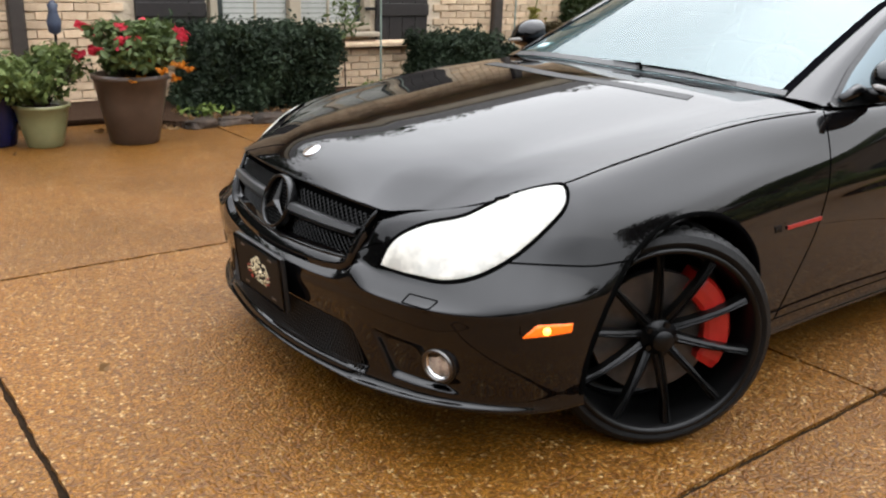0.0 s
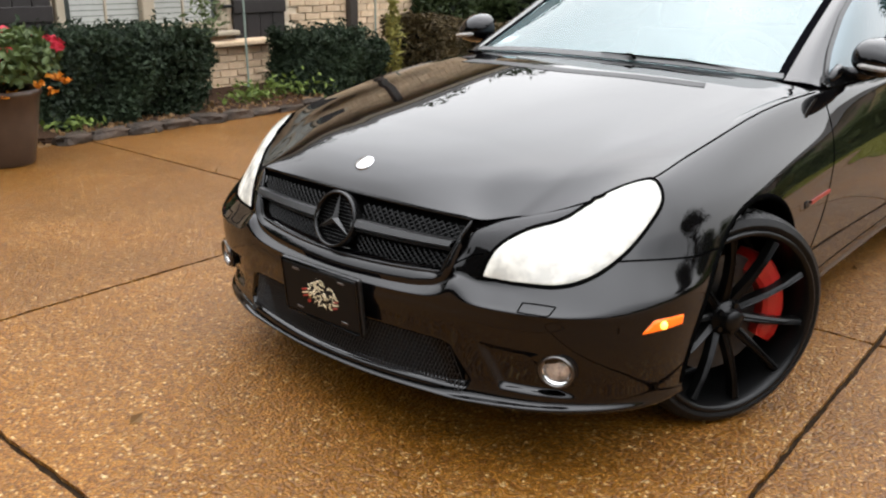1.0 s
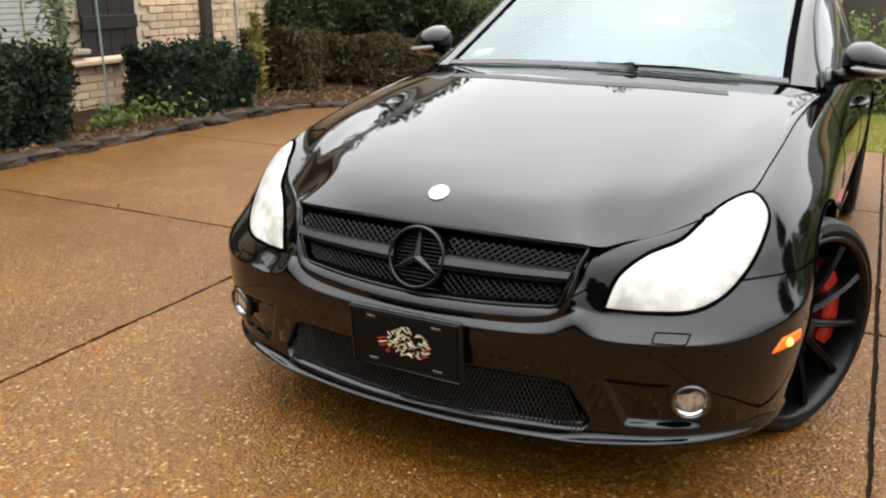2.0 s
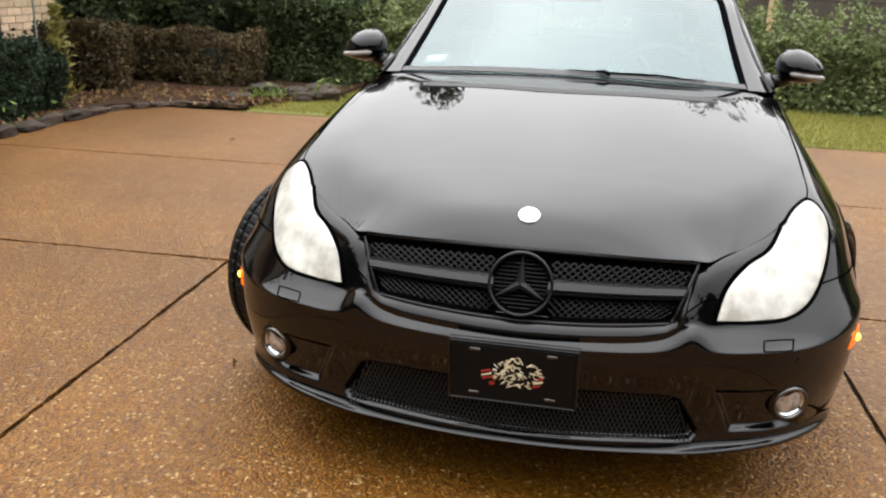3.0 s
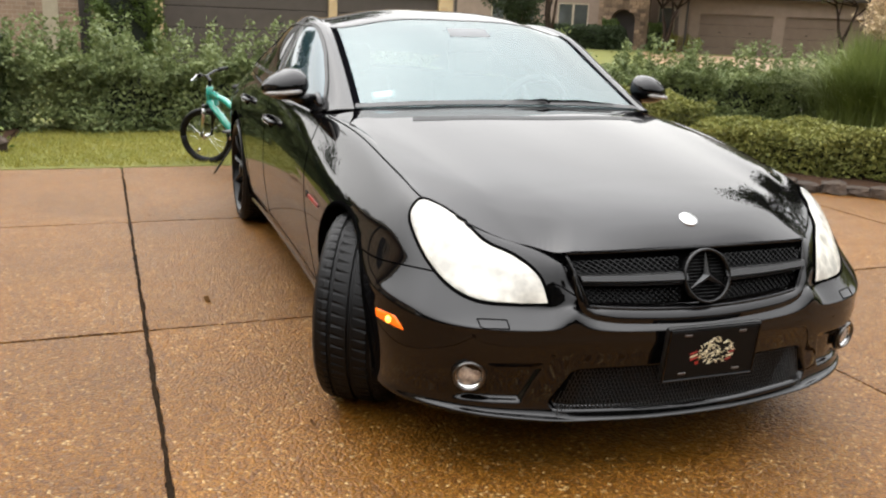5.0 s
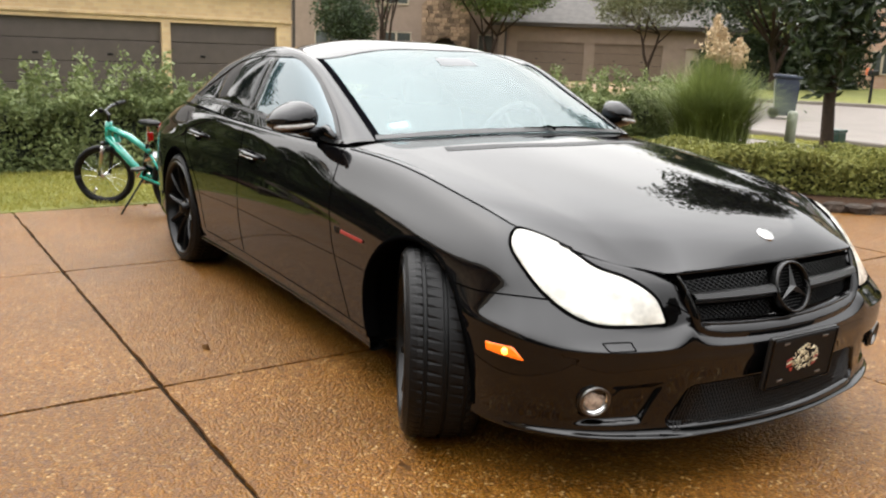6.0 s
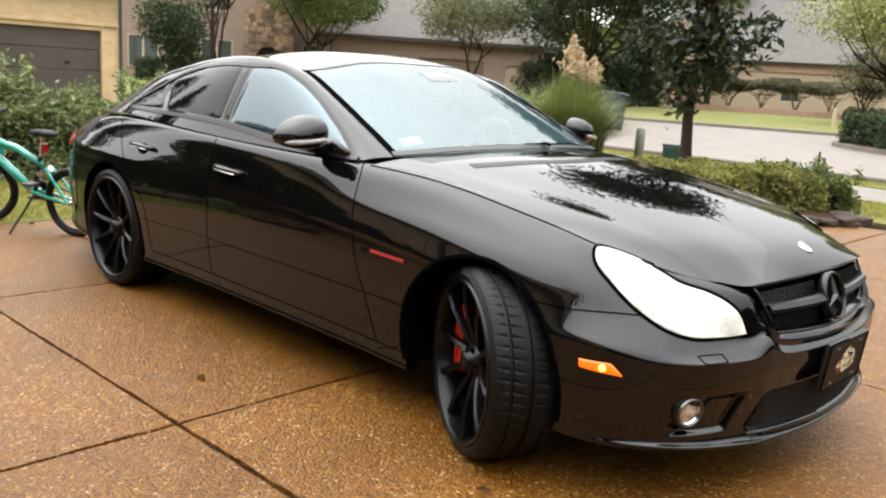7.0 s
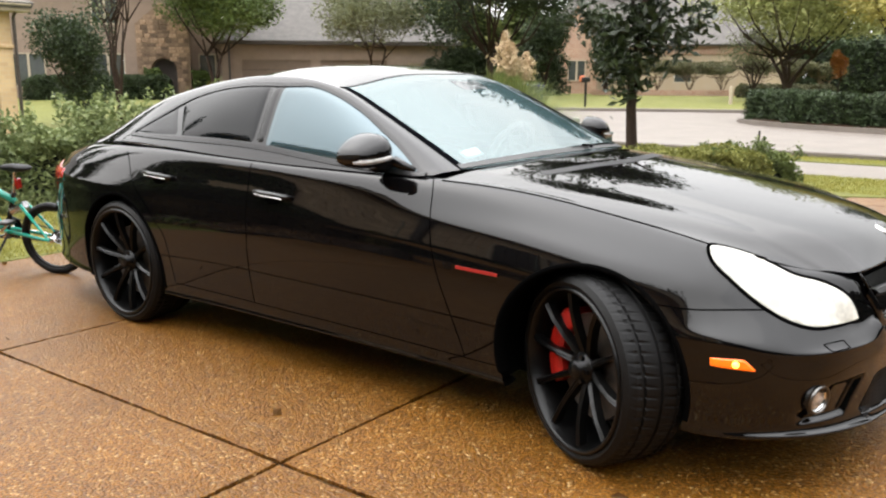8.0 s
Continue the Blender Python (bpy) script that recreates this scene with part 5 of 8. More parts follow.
def pocket(y, z, corners, slopes, deepest):
    """Depth of a sunken shape with straight edges and sloping sides at (|y|, z)."""
    d = np.full(y.shape, deepest)
    for (y0, z0), (y1, z1), k in zip(corners, corners[1:] + corners[:1], slopes):
        side = ((y1 - y0) * (z - z0) - (z1 - z0) * (y - y0)) / math.hypot(y1 - y0, z1 - z0)
        d = np.minimum(d, side * k)
    return np.clip(d, 0.0, None)


FOG_POCKET = [(0.490, 0.392), (0.545, 0.262), (0.730, 0.256), (0.745, 0.292), (0.665, 0.388)]
INTAKE = [(-0.1, 0.232), (0.455, 0.242), (0.472, 0.262), (0.418, 0.355), (0.39, 0.366), (-0.1, 0.372)]


def side_wrap(us, vs, sunken=True):
    """The wrapped body side as vertices and faces, with the wheel arches cut out."""
    nu, nv = len(us), len(vs)
    p = sample(WRAP, us, vs)
    if sunken:
        tan = np.gradient(p, axis=0)
        out = np.stack([tan[..., 1], -tan[..., 0], np.zeros((nu, nv))], -1)
        out /= np.linalg.norm(out, axis=-1)[..., None] + 1e-9
        y, z = np.abs(p[..., 1]), p[..., 2]
        d = np.maximum(pocket(y, z, FOG_POCKET, (1.2, 2.2, 0.5, 0.4, 1.2), 0.020), pocket(y, z, INTAKE, (3, 3, 2, 3, 3, 1), 0.018))
        d[(p[..., 0] < 0.45)] = 0.0
        for k in range(2):
            d[1:-1, 1:-1] = (2 * d[1:-1, 1:-1] + d[:-2, 1:-1] + d[2:, 1:-1] + d[1:-1, :-2] + d[1:-1, 2:]) / 6
        p = p - out * d[..., None]
    nrm = np.cross(np.gradient(p, axis=0), np.gradient(p, axis=1)).reshape(-1, 3)
    nrm /= np.linalg.norm(nrm, axis=-1)[:, None] + 1e-12
    p = p.reshape(-1, 3)
    mid = np.stack([np.clip(p[:, 0], -3.0, 0.0), np.zeros(len(p)), np.full(len(p), 0.45)], 1)
    nrm *= np.sign(((p - mid) * nrm).sum(1))[:, None]
    inside = np.full(len(p), -1)
    for k, (wx, s) in enumerate(WHEELS):
        d = np.hypot(p[:, 0] - wx, p[:, 2] - AXLE_Z)
        inside[(d < ARCH_R) & (p[:, 1] * s > 0.5)] = k
    f = grid_faces(nu, nv)
    f = f[~(inside[f] >= 0).all(1)]
    used = np.zeros(len(p), bool)
    used[f.ravel()] = True
    for i in np.nonzero(used & (inside >= 0))[0]:
        wx = WHEELS[inside[i]][0]
        d = math.hypot(p[i, 0] - wx, p[i, 2] - AXLE_Z)
        p[i, 0], p[i, 2] = wx + (p[i, 0] - wx) * ARCH_R / d, AXLE_Z + (p[i, 2] - AXLE_Z) * ARCH_R / d
    new_id = np.cumsum(used) - 1
    return p[used], new_id[f], nrm[used]


# hood: columns from the middle line out to the fender seam, rows from the nose back to the windscreen
HOOD_ROWS = []


def hood_row(*points):
    """One row across half the hood, from its middle line outwards."""
    HOOD_ROWS.append(points)


hood_row((0.712, 0, 0.706), (0.706, 0.20, 0.705), (0.684, 0.442, 0.702), (0.585, 0.526, 0.709), (0.462, 0.646, 0.751), (0.300, 0.730, 0.794))
hood_row((0.672, 0, 0.750), (0.664, 0.20, 0.748), (0.612, 0.400, 0.742), (0.522, 0.505, 0.745), (0.38, 0.635, 0.781), (0.230, 0.736, 0.813))
hood_row((0.540, 0, 0.812), (0.530, 0.20, 0.810), (0.480, 0.395, 0.802), (0.38, 0.520, 0.803), (0.23, 0.650, 0.829), (0.090, 0.746, 0.840))
hood_row((0.180, 0, 0.880), (0.175, 0.21, 0.878), (0.140, 0.400, 0.868), (0.09, 0.540, 0.860), (0.00, 0.668, 0.868), (-0.10, 0.754, 0.871))
hood_row((-0.22, 0, 0.935), (-0.22, 0.23, 0.933), (-0.25, 0.420, 0.921), (-0.28, 0.565, 0.908), (-0.33, 0.690, 0.905), (-0.38, 0.765, 0.905))
hood_row((-0.47, 0, 0.965), (-0.48, 0.25, 0.963), (-0.52, 0.450, 0.951), (-0.56, 0.595, 0.940), (-0.61, 0.706, 0.934), (-0.65, 0.770, 0.934))
hood_row((-0.60, 0, 0.978), (-0.61, 0.26, 0.975), (-0.65, 0.470, 0.963), (-0.68, 0.615, 0.953), (-0.72, 0.718, 0.946), (-0.75, 0.774, 0.945))
HOOD = spline_net(both_sides(np.array(HOOD_ROWS).transpose(1, 0, 2)))

# cabin: columns middle, mid, pillar inner, pillar outer, belt; rows from the windscreen base to the tail
CABIN_ROWS = []


def cabin_row(*points):
    """One row across half the cabin, from its middle line down to the belt."""
    CABIN_ROWS.append(points)


cabin_row((-0.62, 0, 0.982), (-0.65, 0.40, 0.974), (-0.745, 0.700, 0.951), (-0.775, 0.765, 0.945), (-0.80, 0.790, 0.935))
cabin_row((-0.86, 0, 1.115), (-0.89, 0.37, 1.105), (-0.985, 0.675, 1.062), (-1.02, 0.740, 1.045), (-1.05, 0.826, 0.930))
cabin_row((-1.12, 0, 1.240), (-1.15, 0.36, 1.230), (-1.25, 0.652, 1.184), (-1.28, 0.718, 1.155), (-1.30, 0.842, 0.930))
cabin_row((-1.36, 0, 1.325), (-1.38, 0.36, 1.314), (-1.46, 0.635, 1.268), (-1.50, 0.705, 1.230), (-1.55, 0.848, 0.932))
cabin_row((-1.75, 0, 1.372), (-1.75, 0.34, 1.356), (-1.80, 0.610, 1.310), (-1.80, 0.708, 1.265), (-1.85, 0.850, 0.938))
cabin_row((-2.20, 0, 1.352), (-2.20, 0.32, 1.336), (-2.20, 0.580, 1.294), (-2.20, 0.688, 1.248), (-2.20, 0.846, 0.950))
cabin_row((-2.60, 0, 1.284), (-2.60, 0.31, 1.272), (-2.60, 0.575, 1.240), (-2.60, 0.672, 1.190), (-2.60, 0.828, 0.966))
cabin_row((-3.00, 0, 1.168), (-3.00, 0.30, 1.163), (-2.98, 0.575, 1.140), (-2.98, 0.672, 1.098), (-2.98, 0.800, 0.966))
cabin_row((-3.36, 0, 0.996), (-3.36, 0.30, 0.993), (-3.34, 0.540, 0.986), (-3.34, 0.640, 0.974), (-3.34, 0.735, 0.934))
CABIN = spline_net(both_sides(np.array(CABIN_ROWS).transpose(1, 0, 2)))
DECK = spline_net(both_sides(np.array([
    [(-3.34, 0, 0.992), (-3.34, 0.30, 0.989), (-3.33, 0.56, 0.968), (-3.33, 0.74, 0.931)],
    [(-3.50, 0, 0.965), (-3.50, 0.30, 0.962), (-3.48, 0.52, 0.945), (-3.46, 0.69, 0.916)],
    [(-3.70, 0, 0.945), (-3.69, 0.28, 0.942), (-3.66, 0.46, 0.925), (-3.63, 0.62, 0.904)],
    [(-3.86, 0, 0.908), (-3.85, 0.26, 0.907), (-3.81, 0.42, 0.902), (-3.68, 0.58, 0.902)],
]).transpose(1, 0, 2)))


def surface(name, net, us, vs, material, parent, label="", inset=0.0):
    p = sample(net, us, vs)
    if inset:
        du, dv = np.gradient(p, axis=0), np.gradient(p, axis=1)
        nn = np.cross(du, dv)
        nn /= np.linalg.norm(nn, axis=-1)[..., None] + 1e-12
        if nn[len(us) // 2, len(vs) // 2] @ np.array([0, 0, 1.0]) < 0:
            nn = -nn
        p = p - nn * inset
    return mesh_object(name, p.reshape(-1, 3), grid_faces(len(us), len(vs)), material, parent, label, smooth=True)


car = thing("car", (0, 0.012, 0), "glossy black low four-door coupe wet from rain, headlights on", "car")
# finer steps round the nose, where the bumper has its pockets
U_WRAP = np.concatenate([np.linspace(0, 0.33, 200, endpoint=False), np.linspace(0.33, 0.67, 480, endpoint=False), np.linspace(0.67, 1, 201)])
V_WRAP = np.concatenate([np.linspace(0, 0.5, 110, endpoint=False), np.linspace(0.5, 1, 40)])
wv, wf, wn_ = side_wrap(U_WRAP, V_WRAP)
body = mesh_object("body", wv, wf, PAINT, car, "gloss black body sides and bumpers", smooth=True)
body.data.normals_split_custom_set_from_vertices([tuple(q) for q in wn_])
body_bvh = BVHTree.FromPolygons([tuple(v) for v in wv], wf.tolist())
pv, pf, _ = side_wrap(U_WRAP, V_WRAP[::2], False)
plain_bvh = BVHTree.FromPolygons([tuple(v) for v in pv], pf.tolist())
# the hood's edge is drawn to the fender's crest, so that only a thin gap is left
crest = sample(WRAP, np.linspace(0, 1, 1600), greville(WRAP.shape[1])[12:13]).reshape(-1, 3)
crest = crest[crest[:, 0] > -0.9]
NU, NV = 361, 90
HU, HV = np.linspace(0, 1, NU), np.linspace(0, 1, NV)
hood_p = sample(HOOD, HU, HV)
shift = np.zeros_like(hood_p)
for i in range(NU):
    for j in range(NV):
        fu, fv = min(HU[i], 1 - HU[i]), HV[j]
        pulls = []
        if fu < 0.10:
            pulls.append(((1 - fu / 0.10) ** 2, hood_p[0 if HU[i] < 0.5 else NU - 1, j]))
        if abs(hood_p[i, 0, 1]) > 0.40 and fv < 0.28:
            inner = min((abs(hood_p[i, 0, 1]) - 0.40) / 0.12, 1.0)
            pulls.append(((1 - fv / 0.28) ** 2 * inner * inner * (3 - 2 * inner), hood_p[i, 0]))
        total = sum(w for w, _ in pulls)
        for w, q in pulls:
            dd = crest - q
            k = int(np.argmin((dd ** 2).sum(1)))
            if (dd[k] ** 2).sum() < 0.05 ** 2 and total > 0:
                shift[i, j] += dd[k] * w * w / total
hood_p = hood_p + shift
# the panel rolls down towards its long edges
roll_off = np.clip(np.minimum(HU, 1 - HU) / 0.075, 0, 1)
hood_p[..., 2] += 0.004 * (roll_off ** 2 * (3 - 2 * roll_off))[:, None] * np.clip(HV / 0.15, 0, 1)[None, :] * np.clip((1 - HV) / 0.1, 0, 1)[None, :]
# a crease runs from the lamp's inner corner back towards the pillar, sharpest at the nose
crease = (0.495 + 0.22 * (0.68 - hood_p[..., 0]) - np.abs(hood_p[..., 1])) / np.clip(0.010 + 0.025 * (0.68 - hood_p[..., 0]), 0.008, 0.03)
hood_p[..., 2] += 0.0065 * np.clip(1 - 3.0 * (0.68 - hood_p[..., 0]), 0.15, 1.0) / (1 + np.exp(-3.0 * crease)) * np.clip((1 - HV) / 0.12, 0, 1)[None, :]
hv, hf = hood_p.reshape(-1, 3), grid_faces(NU, NV)
hood = mesh_object("hood", hv, hf, PAINT, car, "gloss black hood beaded with rain", smooth=True)
hood_bvh = BVHTree.FromPolygons([tuple(v) for v in hv], hf.tolist())
skin_bvh = BVHTree.FromPolygons([tuple(v) for v in wv] + [tuple(v) for v in hv], wf.tolist() + (hf + len(wv)).tolist())
cp = sample(CABIN, np.linspace(0, 1, 121), np.linspace(0, 1, 140)).reshape(-1, 3)
cabin_bvh = BVHTree.FromPolygons([tuple(v) for v in cp], grid_faces(121, 140).tolist())
# across: nine columns; the pillars' inner edge lies at the third from either side
gc, gr = greville(9), greville(9)
SCREEN_V, HEADER, REAR0, REAR1 = (gc[2], gc[6]), gr[3], gr[5] + 0.04, gr[8] - 0.03
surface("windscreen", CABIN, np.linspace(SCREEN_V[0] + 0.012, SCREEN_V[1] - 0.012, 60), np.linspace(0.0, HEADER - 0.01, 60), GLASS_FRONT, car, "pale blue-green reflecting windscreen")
surface("roof", CABIN, np.linspace(SCREEN_V[0], SCREEN_V[1], 60), np.linspace(HEADER, REAR0, 50), PAINT, car)
surface("rear_screen", CABIN, np.linspace(SCREEN_V[0], SCREEN_V[1], 50), np.linspace(REAR0, REAR1, 30), GLASS_DARK, car)
surface("side_frame", CABIN, np.linspace(0, SCREEN_V[0], 40), np.linspace(0, 1, 140), PAINT, car)
surface("side_frame", CABIN, np.linspace(SCREEN_V[1], 1, 40), np.linspace(0, 1, 140), PAINT, car)
surface("rear_deck", DECK, np.linspace(0, 1, 50), np.linspace(0, 1, 30), PAINT, car)
# black shell added under the hood, painting the shade in its gaps
surface("hood_liner", HOOD, np.linspace(0, 1, 50), np.linspace(0, 1, 40), VOID, car, inset=0.03)


def on(bvh, p, off=0.0):
    """The nearest place of the body to p, lifted off it."""
    loc, nrm, _, _ = bvh.find_nearest(Vector(p))
    if nrm.dot(loc - Vector((min(max(loc.x, -3.0), 0.2), 0, 0.5))) < 0:
        nrm = -nrm
    return loc + nrm * off, nrm


def resample(pts, n, smooth=True):
    """n points evenly along a curve through pts."""
    a = np.array(pts, float)
    if smooth and len(a) > 2:
        t = np.linspace(0, len(a) - 1, 24 * (len(a) - 1) + 1)
        out = []
        for s in t:
            i = min(int(s), len(a) - 2)
            f = s - i
            p0, p1, p2, p3 = a[max(i - 1, 0)], a[i], a[i + 1], a[min(i + 2, len(a) - 1)]
            out.append(0.5 * (2 * p1 + (p2 - p0) * f + (2 * p0 - 5 * p1 + 4 * p2 - p3) * f * f + (3 * p1 - p0 - 3 * p2 + p3) * f ** 3))
        a = np.array(out)
    d = np.concatenate([[0], np.cumsum(np.linalg.norm(np.diff(a, axis=0), axis=1))])
    return np.stack([np.interp(np.linspace(0, d[-1], n), d, a[:, c]) for c in range(3)], 1)


def flip(pts, s):
    return [(x, y * s, z) for x, y, z in pts]


def patch(name, bvh, upper, lower, nu, nv, material, parent, label="", off=0.004, bulge=0.0, sink=-0.004):
    """A skin piece laid on the body between two curves, its rim sunk into it."""
    a, b = resample(upper, nu), resample(lower, nu)
    v = []
    for i in range(nu):
        for j in range(nv):
            f, g = j / (nv - 1), i / (nu - 1)
            edge = i in (0, nu - 1) or j in (0, nv - 1)
            h = sink if edge else off + bulge * 16 * f * (1 - f) * g * (1 - g)
            v.append(on(bvh, a[i] * (1 - f) + b[i] * f, h)[0])
    return mesh_object(name, v, grid_faces(nu, nv), material, parent, label, smooth=True)


def ribbon(name, bvh, pts, width, material, parent, n=40, off=0.0015, smooth=True, label="", height=0.0):
    """A narrow strip along a curve on the body."""
    c = [on(bvh, p, off) for p in resample(pts, n, smooth)]
    v, f = [], []
    for i, (p, nn) in enumerate(c):
        t = (c[min(i + 1, n - 1)][0] - c[max(i - 1, 0)][0]).normalized()
        s = t.cross(nn).normalized() * width / 2
        v += [p - s - nn * 0.004, p - s + nn * height, p + s + nn * height, p + s - nn * 0.004]
        if i:
            k = 4 * i
            f += [(k - 4 + j, k - 3 + j, k + 1 + j, k + j) for j in range(3)]
    return mesh_object(name, v, f, material, parent, label, smooth=False)


# ---- wheels ----
def wheel(x, y, s, steer, width, caliper):
    """A black ten-spoke wheel; s is the car's side."""
    w = new("wheel")
    w.parent = car
    w.matrix_parent_inverse = Matrix()
    w.matrix_basis = pose(x, y * s, AXLE_Z, 0, 0, steer + (0 if s > 0 else 180))
    # local: the outer face looks along +y
    turn = Matrix.Rotation(radians(-90), 4, "X")
    hw, R, rim = width / 2, TYRE_R, 0.280
    prof = [(rim - 0.012, -hw + 0.02), (rim + 0.012, -hw + 0.002), (R - 0.03, -hw), (R - 0.012, -hw + 0.012), (R - 0.002, -hw + 0.035)]
    for g in (-0.5, 0.0, 0.5):
        c = g * width * 0.52
        prof += [(R, c - 0.008), (R - 0.008, c - 0.005), (R - 0.008, c + 0.005), (R, c + 0.008)]
    prof += [(R - 0.002, hw - 0.035), (R - 0.012, hw - 0.012), (R - 0.03, hw), (rim + 0.018, hw - 0.001), (rim + 0.002, hw - 0.008), (rim - 0.012, hw - 0.02)]
    bm = bmesh.new()
    N = 240
    rings = []
    for q, (r, z) in enumerate(prof):
        ring = []
        for k in range(N):
            rr = r
            if R - 0.004 < r and k % 4 == 0 and abs(z) > 0.05:
                rr = r - (0.005 if abs(z) < hw - 0.045 else 0.002)
            ring.append(bm.verts.new(turn @ Vector((rr * math.cos(2 * math.pi * (k + 0.8 * z / 0.05) / N), rr * math.sin(2 * math.pi * (k + 0.8 * z / 0.05) / N), z))))
        rings.append(ring)
    for a, b in zip(rings, rings[1:]):
        for k in range(N):
            bm.faces.new((a[k], a[(k + 1) % N], b[(k + 1) % N], b[k]))
    part("tyre", bm, RUBBER, w, "black low-profile tyre with grooved tread", smooth=False)
    bm = lathe([(rim - 0.04, -hw + 0.02), (rim + 0.006, -hw + 0.01), (rim - 0.004, -hw + 0.03), (rim - 0.022, 0.0), (rim - 0.024, hw - 0.05), (rim - 0.016, hw - 0.03), (rim - 0.012, hw - 0.006),
                (rim - 0.004, hw + 0.004), (rim + 0.004, hw + 0.002), (rim + 0.006, hw - 0.012)], 72, m=turn)
    part("rim", bm, WHEEL_BLACK, w, "satin black deep rim", smooth=True)
    spoke = bmesh.new()
    secs = []
    for f in (0, 0.15, 0.4, 0.7, 1.0):
        r = 0.045 + (rim - 0.018 - 0.045) * f
        z = hw - 0.012 - 0.045 * (1 - f) ** 1.6 + 0.004 * math.sin(math.pi * f)
        wd = 0.0145 - 0.0070 * f + 0.005 * (f > 0.95)
        secs.append([spoke.verts.new(turn @ Vector((r, a * wd, z + b))) for a, b in ((-1, -0.035), (-0.95, -0.006), (-0.35, 0.0), (0, -0.005), (0.35, 0.0), (0.95, -0.006), (1, -0.035))])
    for a, b in zip(secs, secs[1:]):
        for k in range(6):
            spoke.faces.new((a[k], a[k + 1], b[k + 1], b[k]))
    first = part("spoke", spoke, WHEEL_BLACK, w, smooth=False)
    for k in range(10):
        o = first if k == 0 else new("spoke", first.data)
        o.parent = w
        o.matrix_basis = Matrix.Rotation(2 * math.pi * (k + 0.75) / 10, 4, "Y")
    bm = lathe([(0.0, hw - 0.012), (0.028, hw - 0.014), (0.034, hw - 0.022), (0.036, hw - 0.042), (0.052, hw - 0.050), (0.057, hw - 0.062), (0.057, hw - 0.10)], 40, m=turn)
    part("hub_cap", bm, WHEEL_BLACK, w, smooth=True)
    bolt = lathe([(0, 0.012), (0.009, 0.012), (0.010, 0)], 6)
    bo = part("wheel_bolt", bolt, WHEEL_BLACK, w)
    for k in range(5):
        o = bo if k == 0 else new("wheel_bolt", bo.data)
        o.parent = w
        a = 2 * math.pi * (k + 0.5) / 5
        o.matrix_basis = Matrix.Translation((0.044 * math.cos(a), hw - 0.048, 0.044 * math.sin(a))) @ turn
    part("brake_disc", lathe([(0.06, 0.0), (0.185, 0.0), (0.187, -0.012), (0.185, -0.03), (0.06, -0.03)], 60, m=turn @ Matrix.Translation((0, 0, hw - 0.095))), DISC, w, smooth=False)
    # flat black disc across the wheel's back, painting the shade inside it
    part("inner_shade_disc", lathe([(0.0, -hw + 0.03), (rim - 0.03, -hw + 0.03)], 40, m=turn), VOID, w)
    if caliper:
        bm = bmesh.new()
        lo, hi = (-1.05, 0.55)
        rows = []
        for k in range(13):
            a = math.pi + lo + (hi - lo) * k / 12
            e = 0.008 if k in (0, 12) else 0.0
            ri, ro = 0.142 + e, 0.222 - e
            ca, sa = math.cos(a) * (1 if s > 0 else -1), math.sin(a)
            rows.append([bm.verts.new((r * ca, y, r * sa)) for r, y in ((ri, hw - 0.062), (ri + 0.012, hw - 0.053 - e), (0.182, hw - 0.050 - e), (ro - 0.01, hw - 0.053 - e), (ro, hw - 0.065), (ro, hw - 0.15), (ri, hw - 0.15))])
        for a, b in zip(rows, rows[1:]):
            for k in range(7):
                bm.faces.new((a[k], a[(k + 1) % 7], b[(k + 1) % 7], b[k]))
        bm.faces.new(rows[0])
        bm.faces.new(rows[-1][::-1])
        part("caliper", bm, RED, w, "red brake caliper")
    return w


STEER = -27
for wx, s in WHEELS:
    front = wx > -1
    wd = 0.25 if front else 0.275
    wheel(-0.045 if front else wx, 0.803 if front else 0.775, s, STEER if front else 0, wd, front)

# wheel housings and underbody, coloured near-black for the shade under the car
for wx, s in WHEELS:
    bm = bmesh.new()
    prof = [(0.92, ARCH_R + 0.004), (0.60, ARCH_R + 0.02), (0.42, ARCH_R + 0.02), (0.42, 0.02)]
    angs = [radians(-18 + 216 * k / 40) for k in range(41)]
    rows = []
    for a in angs:
        row = []
        for q, (y, r) in enumerate(prof):
            if q == 0:
                hit, _, _, _ = body_bvh.ray_cast(Vector((wx + r * math.cos(a), 1.3 * s, AXLE_Z + r * math.sin(a))), Vector((0, -s, 0)))
                y = min(abs(hit.y), 0.915) - 0.006 if hit is not None else 0.86
            row.append(bm.verts.new((wx + r * math.cos(a), y * s, max(AXLE_Z + r * math.sin(a), 0.22))))
        rows.append(row)
    for a, b in zip(rows, rows[1:]):
        for k in range(3):
            bm.faces.new((a[k], b[k], b[k + 1], a[k + 1]))
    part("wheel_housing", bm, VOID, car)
    # rolled arch edge, in shade black instead of paint so no highlight shows
    v, f = [], []
    for i, a in enumerate(radians(-14 + 208 * k / 72) for k in range(73)):
        c, sn = math.cos(a), math.sin(a)
        ys = []
        for rr in (ARCH_R + 0.015, ARCH_R + 0.006):
            hit, _, _, _ = body_bvh.ray_cast(Vector((wx + rr * c, 1.3 * s, AXLE_Z + rr * sn)), Vector((0, -s, 0)))
            ys.append(abs(hit.y) if hit is not None else 0.87)
        v += [(wx + r * c, (y + d) * s, AXLE_Z + r * sn) for r, y, d in ((ARCH_R + 0.013, ys[0], 0.0005), (ARCH_R + 0.010, max(ys), 0.003), (ARCH_R - 0.004, max(ys), 0.004), (ARCH_R - 0.007, ys[0], -0.05))]
        if i:
            k = 4 * i
            f += [(k - 4 + j, k - 3 + j, k + 1 + j, k + j) for j in range(3)]
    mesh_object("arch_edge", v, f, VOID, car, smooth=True)
